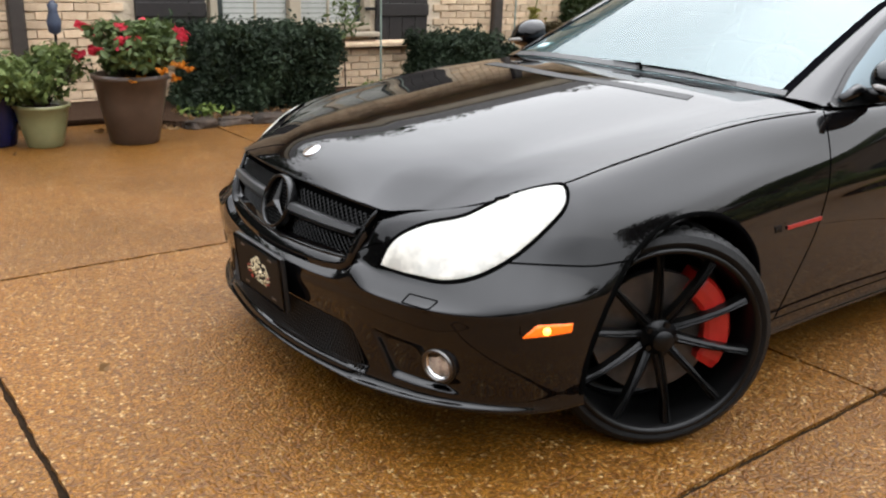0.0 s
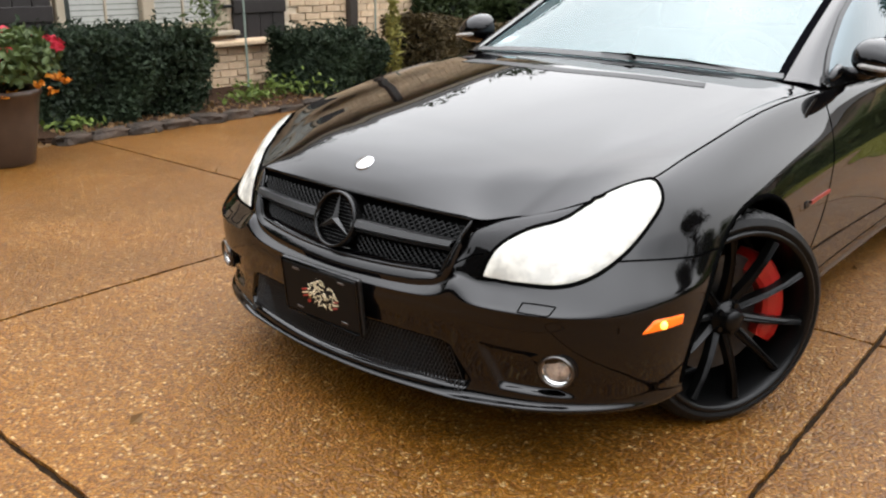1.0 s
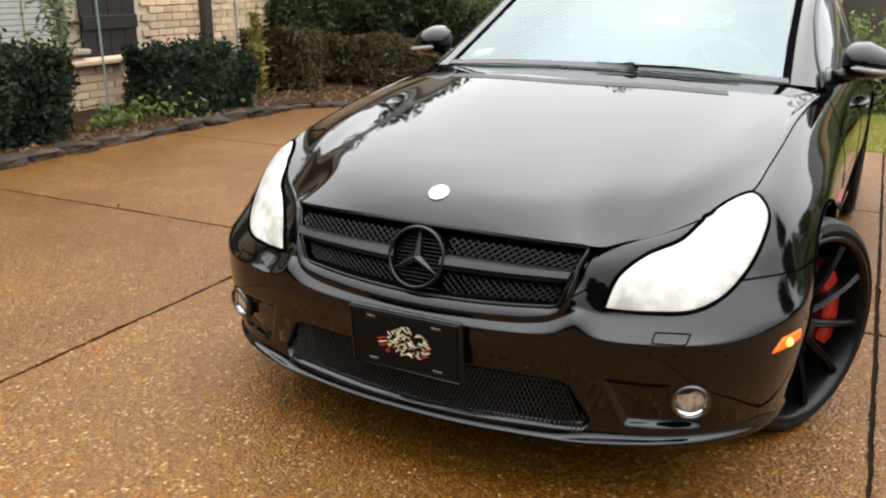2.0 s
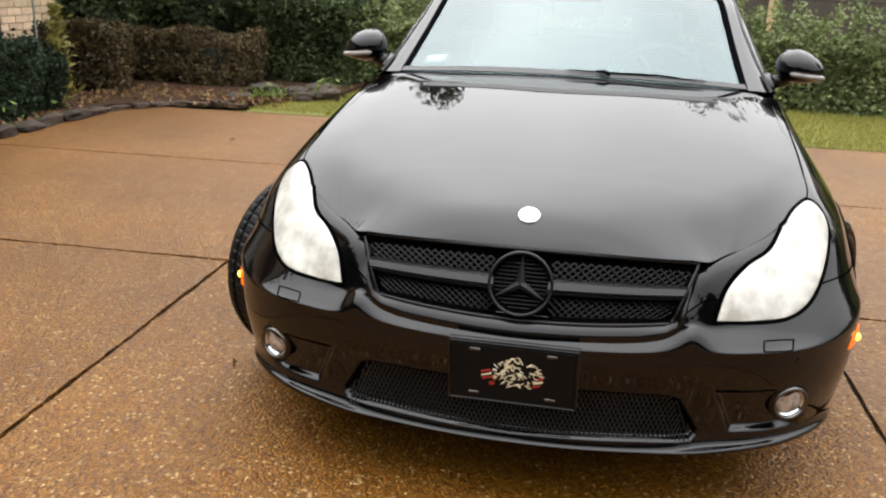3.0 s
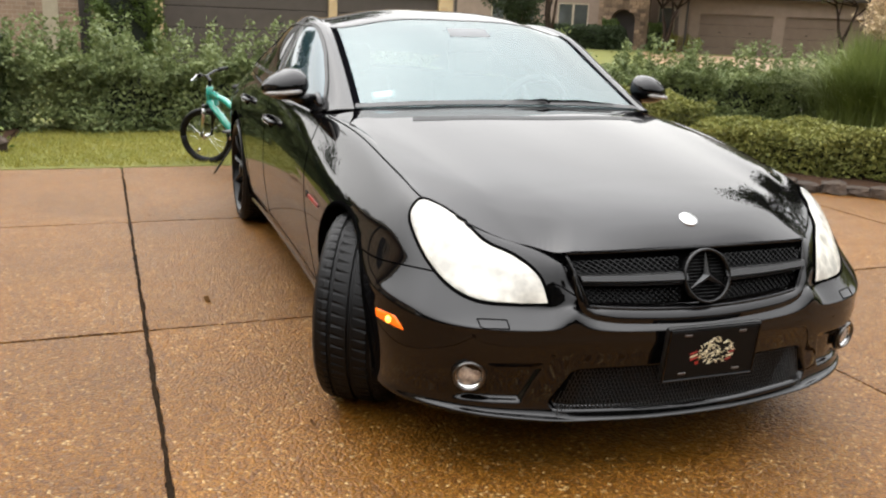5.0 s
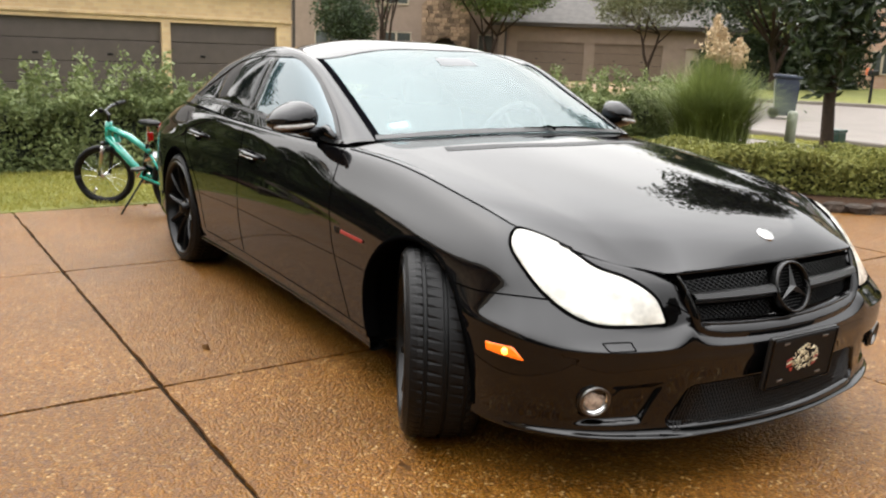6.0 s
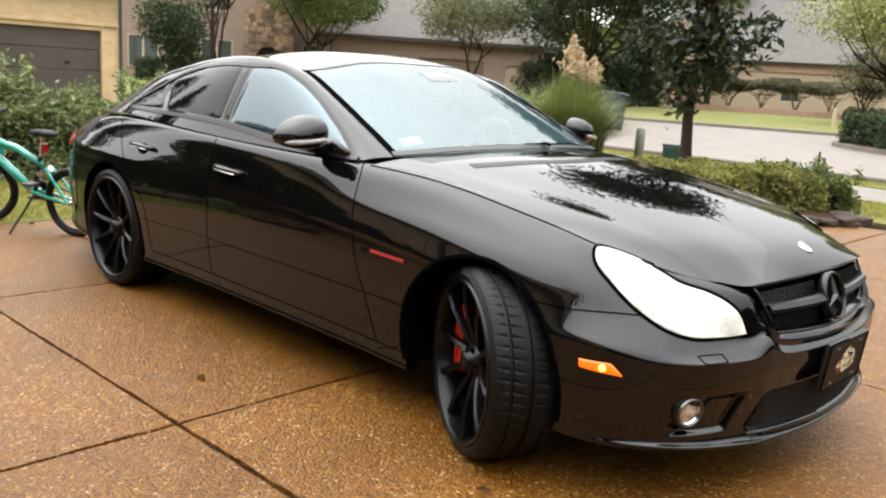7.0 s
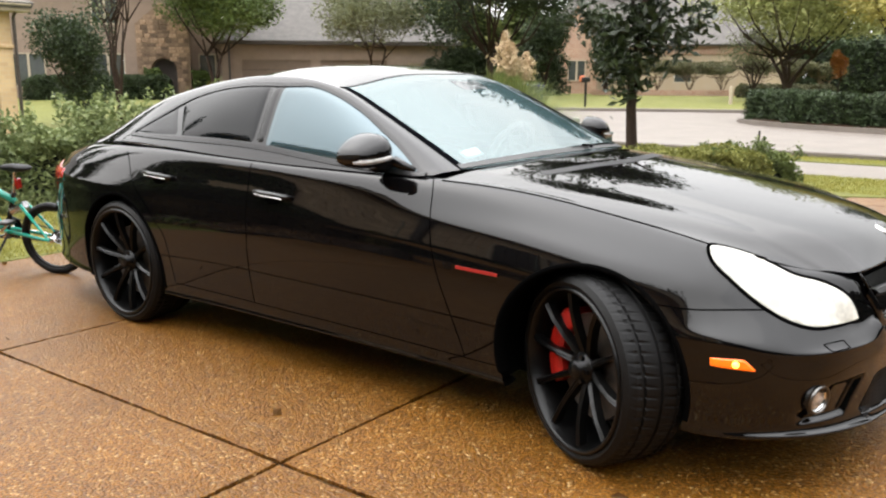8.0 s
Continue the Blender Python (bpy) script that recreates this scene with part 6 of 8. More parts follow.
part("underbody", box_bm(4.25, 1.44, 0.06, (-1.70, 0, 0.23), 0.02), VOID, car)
# black block inside the nose, added so its openings look shaded
part("nose_filler", box_bm(1.1, 0.84, 0.50, (0.12, 0, 0.45), 0.05), VOID, car)

# ---- lamps, grille and fittings of the car ----
def lamp_lens():
    """Headlight cover lit from within: white hot round the bulbs, dimmer towards the indicator."""
    m = bpy.data.materials.new("lit_headlight")
    m.use_nodes = True
    n, l = m.node_tree.nodes, m.node_tree.links
    b = n["Principled BSDF"]
    b.inputs["Base Color"].default_value, b.inputs["Roughness"].default_value = (0.30, 0.295, 0.275, 1), 0.05
    tc, tx, vo = n.new("ShaderNodeTexCoord"), n.new("ShaderNodeTexNoise"), n.new("ShaderNodeTexVoronoi")
    tx.inputs["Scale"].default_value, tx.inputs["Detail"].default_value = 13, 3
    vo.inputs["Scale"].default_value = 22
    l.new(tc.outputs["Object"], tx.inputs["Vector"])
    l.new(tc.outputs["Object"], vo.inputs["Vector"])
    mr = n.new("ShaderNodeMapRange")
    mr.inputs[1].default_value, mr.inputs[2].default_value = 0.35, 0.62
    mr.inputs[3].default_value, mr.inputs[4].default_value = 0.17, 0.70
    l.new(tx.outputs["Fac"], mr.inputs[0])
    sep, hi = n.new("ShaderNodeSeparateXYZ"), n.new("ShaderNodeMapRange")
    l.new(tc.outputs["Object"], sep.inputs[0])
    hi.inputs[1].default_value, hi.inputs[2].default_value = 0.68, 0.785
    hi.inputs[3].default_value, hi.inputs[4].default_value = 1.0, 0.12
    l.new(sep.outputs["Z"], hi.inputs[0])
    mu = n.new("ShaderNodeMath")
    mu.operation = "MULTIPLY"
    l.new(mr.outputs[0], mu.inputs[0])
    l.new(hi.outputs[0], mu.inputs[1])
    r = n.new("ShaderNodeValToRGB")
    r.color_ramp.elements[0].color, r.color_ramp.elements[1].color = (0.92, 0.86, 0.72, 1), (1.0, 0.99, 0.94, 1)
    l.new(mu.outputs[0], r.inputs[0])
    l.new(r.outputs[0], b.inputs["Emission Color"])
    l.new(mu.outputs[0], b.inputs["Emission Strength"])
    return m


LENS = lamp_lens()
AMBER = mat("amber_lens", (0.80, 0.14, 0.01), 0.12, dark=(0.65, 0.09, 0.008), scale=60, emit=(1.0, 0.16, 0.01), power=0.75)
BULB = mat("amber_bulb", (1, 0.6, 0.1), 0.3, emit=(1.0, 0.55, 0.08), power=3.5)
TAIL = mat("red_lens", (0.45, 0.012, 0.008), 0.1, dark=(0.3, 0.008, 0.006), scale=40)
SEAM = mat("panel_gap", (0.002, 0.002, 0.002), 0.9, spec=0.0)
REDBAR = mat("red_badge", (0.42, 0.025, 0.02), 0.35)
SIGNAL = mat("grey_signal_lens", (0.42, 0.40, 0.38), 0.2, dark=(0.25, 0.24, 0.22), scale=40)
MESHB = mat("mesh_black", (0.003, 0.003, 0.003), 0.32)
MESHB.node_tree.nodes["Principled BSDF"].inputs["Specular IOR Level"].default_value = 0.2
FOGGLASS = mat("fog_glass", (0.75, 0.72, 0.68), 0.08, dark=(0.12, 0.11, 0.1), scale=45, metal=0.6)
FOGRING = mat("grey_metal_ring", (0.13, 0.125, 0.12), 0.3, 1.0)
CREAMART = mat("cream_print", (0.86, 0.78, 0.55), 0.5, dark=(0.30, 0.22, 0.10), scale=55, dry=True)

LAMP_UP = [(0.694, 0.476, 0.556), (0.655, 0.494, 0.630), (0.592, 0.546, 0.678), (0.515, 0.608, 0.702), (0.444, 0.645, 0.743), (0.350, 0.692, 0.782), (0.291, 0.738, 0.792)]
LAMP_LOW = [(0.694, 0.476, 0.556), (0.668, 0.560, 0.556), (0.615, 0.660, 0.556), (0.548, 0.722, 0.578), (0.466, 0.764, 0.630), (0.385, 0.782, 0.690), (0.318, 0.780, 0.745), (0.291, 0.738, 0.792)]
for s in (1, -1):
    lamp = patch("headlight", skin_bvh, flip(LAMP_UP, s), flip(LAMP_LOW, s), 44, 22, LENS, car, "clear headlight glowing white", off=0.003, bulge=0.010, sink=-0.002)
    rim = flip(LAMP_UP, s) + flip(LAMP_LOW, s)[::-1][1:]
    ribbon("lamp_seal", skin_bvh, rim, 0.010, SEAM, lamp, 140, 0.004)
    # side marker
    up = [(0.372, 0.905, 0.476), (0.42, 0.885, 0.479), (0.468, 0.862, 0.481)]
    low = [(0.372, 0.905, 0.446), (0.44, 0.88, 0.442), (0.512, 0.845, 0.438)]
    mk = patch("side_marker", body_bvh, flip(up, s), flip(low, s), 14, 7, AMBER, car, "lit amber side marker lamp", off=0.005)
    p, nn = on(body_bvh, (0.445, 0.872 * s, 0.461), 0.004)
    bm = bmesh.new()
    bmesh.ops.create_uvsphere(bm, u_segments=12, v_segments=8, radius=0.011, matrix=Matrix.Translation(p))
    part("bulb", bm, BULB, mk)
    # fog lamp
    p, nn = on(plain_bvh, (0.655, 0.700 * s, 0.338), 0.0)
    nn = (nn * 0.6 + Vector((0.8, 0.15 * s, 0.0))).normalized()
    m = Matrix.Translation(p) @ nn.to_track_quat("Z", "Y").to_matrix().to_4x4()
    fog = part("fog_lamp", lathe([(0.047, -0.03), (0.047, 0.008), (0.044, 0.012), (0.040, 0.010), (0.039, 0.0)], 36, m=m), FOGRING, car, "round clear fog lamp in a chrome ring", smooth=True)
    part("reflector", lathe([(0.039, 0.002), (0.030, -0.008), (0.017, -0.014), (0.010, -0.004), (0.0, -0.002)], 30, m=m), CHROME, fog, smooth=False)
    part("glass", lathe([(0.036, -0.001), (0.026, 0.003), (0.012, 0.005), (0.0, 0.0055)], 9, m=m), FOGGLASS, fog, smooth=False)
    part("bezel", lathe([(0.047, 0.004), (0.054, 0.001), (0.055, -0.01)], 36, m=m), SATIN, fog)
    # washer cover outline
    wp = [(0.662, 0.690, 0.536), (0.702, 0.612, 0.541), (0.716, 0.606, 0.513), (0.684, 0.676, 0.505), (0.662, 0.690, 0.536)]
    ribbon("washer_cover", body_bvh, flip(wp, s), 0.0035, SEAM, car, 44, 0.0012, smooth=False)
    # panel gaps
    ribbon("panel_gap", body_bvh, flip([(0.178, 0.912, 0.614), (0.285, 0.905, 0.617), (0.36, 0.87, 0.619), (0.43, 0.82, 0.620), (0.502, 0.745, 0.615)], s), 0.005, SEAM, car, 20)
    edge = [tuple(q) for q in crest if q[1] * s > 0 and -0.76 < q[0] < 0.29]
    ribbon("panel_gap", skin_bvh, edge[::12] + edge[-1:], 0.0045, SEAM, car, 80)
    ribbon("panel_gap", skin_bvh, flip([(0.752, 0.385, 0.585), (0.70, 0.45, 0.612), (0.678, 0.472, 0.615)], s), 0.004, SEAM, car, 14)
    for line in ([(-0.79, 0.80, 0.925), (-0.765, 0.83, 0.88), (-0.745, 0.875, 0.80), (-0.70, 0.91, 0.62), (-0.62, 0.90, 0.42), (-0.57, 0.875, 0.275)],
                 [(-1.80, 0.86, 0.93), (-1.80, 0.89, 0.80), (-1.80, 0.91, 0.55), (-1.80, 0.87, 0.275)],
                 [(-2.84, 0.85, 0.93), (-2.785, 0.864, 0.88), (-2.72, 0.89, 0.79), (-2.61, 0.912, 0.69), (-2.51, 0.914, 0.596), (-2.43, 0.912, 0.50), (-2.40, 0.89, 0.29)],
                 [(-2.40, 0.886, 0.280), (-1.54, 0.872, 0.275), (-0.57, 0.88, 0.270), (-0.42, 0.885, 0.270)]):
        ribbon("panel_gap", body_bvh, flip(line, s), 0.0035, SEAM, car, 50)
    # red badge bar on the fender, with small dark raised letters as plain bars beside it
    b0, bz = (-0.505, 0.598) if s > 0 else (-0.405, 0.618)
    ribbon("badge_bar", body_bvh, flip([(b0, 0.91, bz), (b0 - 0.095, 0.909, bz + 0.002), (b0 - 0.19, 0.907, bz + 0.004)], s), 0.011, REDBAR, car, 12, 0.002, height=0.003, label="slim red badge bar")
    txt = bpy.data.curves.new("badge_text", "FONT")
    txt.body, txt.size, txt.extrude, txt.align_x, txt.align_y = "V8", 0.034, 0.0015, "CENTER", "CENTER"
    txt.space_character = 1.1
    tob = new("badge_text", txt)
    tme = bpy.data.meshes.new_from_object(tob)
    bpy.data.objects.remove(tob)
    tme.materials.append(SATIN)
    cx = b0 + 0.045 if s > 0 else b0 - 0.235
    p, nn = on(body_bvh, (cx, 0.907 * s, bz), 0.002)
    o = new("badge_letters", tme)
    o.parent = car
    xa = Vector((-s, 0, 0))
    xa = (xa - nn * xa.dot(nn)).normalized()
    ya = nn.cross(xa)
    o.matrix_basis = Matrix((xa, ya, nn)).transposed().to_4x4()
    o.matrix_basis.translation = p
    # side windows: front, rear and quarter, with black seals
    top = [(-0.860, 0.790, 0.945), (-1.00, 0.740, 1.023), (-1.10, 0.716, 1.075), (-1.24, 0.682, 1.140), (-1.40, 0.66, 1.205), (-1.56, 0.65, 1.245), (-1.75, 0.675, 1.258)]
    bot = [(-0.860, 0.790, 0.943), (-1.05, 0.81, 0.950), (-1.34, 0.818, 0.968), (-1.55, 0.816, 0.985), (-1.75, 0.812, 0.998)]
    patch("front_window", cabin_bvh, flip(top, s), flip(bot, s), 40, 14, GLASS_SIDE, car, "side window reflecting the pale sky", off=0.002, bulge=0.011, sink=-0.001)
    top2 = [(-1.825, 0.675, 1.262), (-2.00, 0.67, 1.258), (-2.22, 0.655, 1.232), (-2.40, 0.655, 1.195), (-2.52, 0.665, 1.155)]
    bot2 = [(-1.825, 0.812, 1.004), (-2.10, 0.805, 1.012), (-2.40, 0.80, 1.014)]
    patch("rear_window", cabin_bvh, flip(top2, s), flip(bot2, s), 30, 14, GLASS_DARK, car, "dark tinted rear side window", off=0.002, bulge=0.011, sink=-0.001)
    top3 = [(-2.545, 0.680, 1.145), (-2.68, 0.71, 1.090), (-2.85, 0.765, 1.018)]
    bot3 = [(-2.425, 0.80, 1.014), (-2.66, 0.79, 1.012), (-2.85, 0.765, 1.015)]
    patch("quarter_window", cabin_bvh, flip(top3, s), flip(bot3, s), 16, 8, GLASS_DARK, car, "", off=0.002, sink=-0.001)
    ring = [(-0.83, 0.795, 0.937)] + top + top2[1:] + top3[1:] + [(-2.87, 0.768, 1.004)]
    ribbon("window_seal", cabin_bvh, flip(ring, s), 0.018, SATIN, car, 110, 0.003, height=0.003)
    ribbon("belt_seal", cabin_bvh, flip([(-0.83, 0.800, 0.930), (-1.05, 0.818, 0.940), (-1.34, 0.826, 0.957), (-1.80, 0.822, 0.992), (-2.20, 0.815, 1.000), (-2.66, 0.795, 0.999), (-2.87, 0.772, 1.000)], s), 0.020, SATIN, car, 80, 0.004, height=0.003)
    patch("pillar_cover", cabin_bvh, flip([(-1.755, 0.677, 1.258), (-1.79, 0.676, 1.262), (-1.82, 0.675, 1.262)], s), flip([(-1.755, 0.812, 0.998), (-1.79, 0.812, 1.0), (-1.82, 0.812, 1.004)], s), 5, 14, SATIN, car, off=0.003)
    # handles
    for x, z in ((-1.625, 0.800), (-2.480, 0.824)):
        p, nn = on(body_bvh, (x, 0.888 * s, z), 0.0)
        h = new("door_handle")
        h.parent = car
        part("grip", tube([p + Vector((0.115, 0.000, -0.004)), p + Vector((0.095, 0.024 * s, -0.003)), p + Vector((0.04, 0.034 * s, 0.002)), p + Vector((-0.04, 0.034 * s, 0.005)), p + Vector((-0.095, 0.024 * s, 0.007)), p + Vector((-0.115, 0.0, 0.008))],
                          [0.008, 0.012, 0.014, 0.014, 0.012, 0.008], 10), PAINT, h, smooth=True)
        part("trim_strip", tube([p + Vector((0.09, 0.034 * s, -0.010)), p + Vector((0.04, 0.044 * s, -0.006)), p + Vector((-0.04, 0.044 * s, -0.003)), p + Vector((-0.09, 0.034 * s, -0.001))], 0.003, 6), SILVER, h)
        # flat black disc painting the shaded recess behind the grip
        cup_shade = [on(body_bvh, (x + 0.055 * math.cos(a), 0.9 * s, z - 0.012 + 0.030 * math.sin(a)), 0.0015)[0] for a in (2 * math.pi * k / 24 for k in range(24))]
        mesh_object("cup_shade", cup_shade, [tuple(range(24))], SEAM, h)
    # door mirror
    mir = new("door_mirror")
    mir.parent = car
    bm = bmesh.new()
    bmesh.ops.create_uvsphere(bm, u_segments=32, v_segments=20, radius=1.0)
    for v in bm.verts:
        x, y, z = v.co
        fx = math.copysign(abs(x) ** 0.75, x)
        if fx < -0.1:
            fx = -0.1 + (fx + 0.1) * 0.35
        z2 = z * (0.077 if z > 0 else 0.056) * (1 - 0.20 * y)
        v.co = Vector((-1.055 + fx * 0.112 - 0.02 * y, (0.922 + y * 0.100) * s, 1.012 + z2 - 0.012 * y))
    part("housing", bm, PAINT, mir, smooth=True)
    bm = bmesh.new()
    strip = []
    for k in range(11):
        y = -0.55 + 1.45 * k / 10
        r = math.sqrt(max(1 - min(abs(y), 0.97) ** 2, 0.02))
        strip.append(Vector((-1.055 + 0.117 * r ** 0.75 - 0.02 * y, (0.922 + y * 0.102) * s, 0.996 - 0.012 * y)))
    tube(strip, [0.004] + [0.0095] * 9 + [0.004], 8, bm)
    part("turn_signal", bm, SIGNAL, mir, "silver turn signal strip")
    part("stalk", tube([(-1.02, 0.80 * s, 0.955), (-1.04, 0.86 * s, 0.965), (-1.055, 0.90 * s, 0.985)], [0.03, 0.026, 0.03], 10), SATIN, mir, smooth=True)
    gm = Matrix.Translation((-1.0985, 0.925 * s, 1.016)) @ Matrix.Rotation(radians(-90), 4, "Y") @ Matrix.Diagonal((0.044, 0.070, 1.0, 1.0))
    part("mirror_glass", lathe([(1.0, 0.0), (0.97, 0.003), (0.0, 0.0035)], 32, m=gm), CHROME, mir)
    part("sail_panel", tube([(-0.89, 0.795 * s, 0.950), (-0.99, 0.79 * s, 0.975), (-1.05, 0.80 * s, 0.965)], [0.012, 0.024, 0.014], 8), SATIN, mir, smooth=True)
    # tail lamp
    patch("tail_lamp", body_bvh, flip([(-3.50, 0.85, 0.80), (-3.66, 0.79, 0.81), (-3.84, 0.62, 0.82)], s), flip([(-3.48, 0.87, 0.73), (-3.66, 0.82, 0.71), (-3.86, 0.66, 0.71)], s), 20, 10, TAIL, car, "red tail lamp", off=0.004)

# wiper parked along the base of the screen
wip = new("wiper")
wip.parent = car
line = [on(cabin_bvh, (x, y, z), 0.008)[0] for x, y, z in ((-0.655, 0.0, 0.992), (-0.655, 0.14, 0.990), (-0.680, 0.34, 0.982), (-0.705, 0.52, 0.974))]
part("blade", tube(line, [0.002, 0.0035, 0.0035, 0.002], 6), VOID, wip)
part("pivot", tube([line[1] + Vector((0.02, 0.02, -0.008)), line[1] + Vector((0.008, 0.0, 0.004)), line[1] + Vector((-0.002, -0.035, 0.003))], [0.006, 0.006, 0.003], 8), VOID, wip)

# roof trim over the windscreen, edges of the screen
EDGE = mat("black_edge_print", (0.004, 0.004, 0.005), 0.8, spec=0.0)
edge_u = np.linspace(SCREEN_V[0] + 0.006, SCREEN_V[1] - 0.006, 60)
hd = sample(CABIN, edge_u, np.array([HEADER])).reshape(-1, 3)
ribbon("header_seal", cabin_bvh, [tuple(p) for p in hd[::6]] + [tuple(hd[-1])], 0.014, SATIN, car, 60, 0.002)
for u in (SCREEN_V[0] + 0.012, SCREEN_V[1] - 0.012):
    sd = sample(CABIN, np.array([u]), np.linspace(0.0, HEADER, 20)).reshape(-1, 3)
    ribbon("screen_seal", cabin_bvh, [tuple(p) for p in sd[::2]] + [tuple(sd[-1])], 0.030, EDGE, car, 50, 0.002)
bs = sample(CABIN, edge_u, np.array([0.004])).reshape(-1, 3)
ribbon("cowl_panel", cabin_bvh, [tuple(p) for p in bs[::6]] + [tuple(bs[-1])], 0.032, PLASTIC, car, 60, 0.003)
# vent slot across the back of the hood
ribbon("hood_vent", hood_bvh, [(-0.470, -0.520, 0.945), (-0.420, -0.36, 0.950), (-0.375, -0.12, 0.955), (-0.375, 0.12, 0.955), (-0.420, 0.36, 0.950), (-0.470, 0.520, 0.945)], 0.054, mat("vent_black", (0.006, 0.006, 0.007), 0.45, spec=0.22), car, 60, 0.0015)
# round badge on the hood
p, nn = on(hood_bvh, (0.636, 0, 0.768), 0.0)
m = Matrix.Translation(p) @ nn.to_track_quat("Z", "Y").to_matrix().to_4x4()
part("hood_badge", lathe([(0.029, -0.002), (0.029, 0.002), (0.026, 0.004), (0.0, 0.0055)], 30, m=m), SILVER, car, "small round silver hood badge", smooth=True)
# parking sticker inside the screen
STICK = mat("pale_sticker", (0.62, 0.85, 0.88), 0.5, dark=(0.5, 0.75, 0.80), scale=40)
patch("sticker", cabin_bvh, [(-0.815, -0.60, 1.05), (-0.805, -0.55, 1.05), (-0.80, -0.50, 1.052)], [(-0.765, -0.61, 1.02), (-0.755, -0.56, 1.02), (-0.75, -0.51, 1.022)], 5, 4, STICK, car, "pale blue paper sticker", off=0.003)


# dark sensor window behind the mirror, at the top of the screen
SENSOR = mat("smoked_glass_print", (0.05, 0.06, 0.065), 0.05, ior=1.42, dark=(0.04, 0.05, 0.055), scale=30)
patch("sensor_window", cabin_bvh, [(-1.245, -0.11, 1.284), (-1.25, 0.0, 1.287), (-1.25, 0.095, 1.286)], [(-1.150, -0.12, 1.246), (-1.155, 0.0, 1.25), (-1.160, 0.09, 1.25)], 8, 5, SENSOR, car, "grey sensor window in the screen", off=0.002, sink=0.001)


# ---- inside of the cabin, seen through the windscreen ----
TRIM = mat("dark_cabin_trim", (0.030, 0.030, 0.032), 0.6, dark=(0.020, 0.020, 0.022), scale=12, bump=0.2, bump_scale=200, dry=True)
LEATHER = mat("grey_leather", (0.20, 0.195, 0.19), 0.5, dark=(0.15, 0.146, 0.142), scale=10, bump=0.2, bump_scale=90, dry=True)
cabin = new("cabin")
cabin.parent = car
tagged(cabin, "dark cabin with grey leather seats")
dv = []
for i in range(25):
    y = -0.70 + 1.40 * i / 24
    back = 0.10 * (y / 0.70) ** 2
    hump = 0.035 * math.exp(-((y - 0.37) / 0.17) ** 2)
    dv += [(-0.66 - back, y, 0.950), (-0.80 - back, y, 0.945 + 0.3 * hump), (-0.98 - back, y, 0.935 + hump), (-1.08 - back, y, 0.915 + hump), (-1.10 - back, y, 0.86), (-1.06 - back, y, 0.55)]
mesh_object("dashboard", dv, grid_faces(25, 6), TRIM, cabin, "dark soft dashboard", smooth=True)
wheel_m = Matrix.Translation((-1.23, 0.37, 0.905)) @ Matrix.Rotation(radians(-66), 4, "Y")
ring = [wheel_m @ Vector((0.178 * math.cos(a), 0.178 * math.sin(a), 0)) for a in (2 * math.pi * k / 48 for k in range(49))]
wheel_rim = part("steering_wheel", tube(ring, 0.017, 10), LEATHER, cabin, "grey leather steering wheel", smooth=True)
for a in (0.0, 2.2, -2.2):
    part("spoke", tube([wheel_m @ Vector((0.05 * math.sin(a), 0.05 * math.cos(a), -0.015)), wheel_m @ Vector((0.172 * math.sin(a), 0.172 * math.cos(a), 0))], [0.022, 0.012], 8), LEATHER, wheel_rim, smooth=True)
part("airbag_cover", lathe([(0.0, 0.016), (0.055, 0.010), (0.074, -0.010), (0.070, -0.035), (0.0, -0.04)], 28, m=wheel_m), TRIM, wheel_rim, smooth=True)
part("steering_column", tube([wheel_m @ Vector((0, 0, -0.03)), (-1.06, 0.37, 0.80)], [0.045, 0.055], 12), TRIM, cabin, smooth=True)
for sy in (0.37, -0.37):
    bm = box_bm(0.13, 0.46, 0.62, (-2.02, sy, 0.70), 0.05, Matrix.Rotation(radians(-16), 4, "Y"), 3)
    part("seat_back", bm, LEATHER, cabin, smooth=True)
    part("seat_base", box_bm(0.52, 0.50, 0.16, (-1.66, sy, 0.42), 0.05, None, 3), LEATHER, cabin, smooth=True)
    part("headrest", box_bm(0.09, 0.25, 0.16, (-2.13, sy, 1.09), 0.04, Matrix.Rotation(radians(-12), 4, "Y"), 3), LEATHER, cabin, smooth=True)
part("rear_bench", box_bm(0.16, 1.24, 0.56, (-2.78, 0, 0.72), 0.06, Matrix.Rotation(radians(-22), 4, "Y"), 3), LEATHER, cabin, smooth=True)
part("interior_mirror", box_bm(0.03, 0.23, 0.06, (-1.20, 0.0, 1.205), 0.014, None, 2), TRIM, cabin, smooth=True)
part("floor", box_bm(2.6, 1.46, 0.04, (-1.95, 0, 0.28)), VOID, cabin)

# ---- radiator grille ----
def grille_at(s, f, out=0.0):
    """s from -1 to 1 across, f from 0 at the top edge to 1 at the bottom."""
    ty, by = 0.425 * s, 0.372 * s
    t = Vector((0.708 - 0.044 * s * s, ty, 0.706 - 0.010 * s * s))
    b = Vector((0.770 - 0.045 * s * s, by, 0.540 + 0.014 * s * s))
    p = t.lerp(b, f)
    p.x += 0.012 * 4 * f * (1 - f) + out * 0.93
    p.z += out * 0.36
    return p


grille = new("grille")
grille.parent = car
tagged(grille, "black radiator grille with diamond mesh")
nu, nv = 41, 13
# black sheet behind the mesh, painting the shade of the depth
mesh_object("shade_backing", [grille_at(-1 + 2 * i / (nu - 1), j / (nv - 1), -0.03) for i in range(nu) for j in range(nv)], grid_faces(nu, nv), VOID, grille, smooth=True)
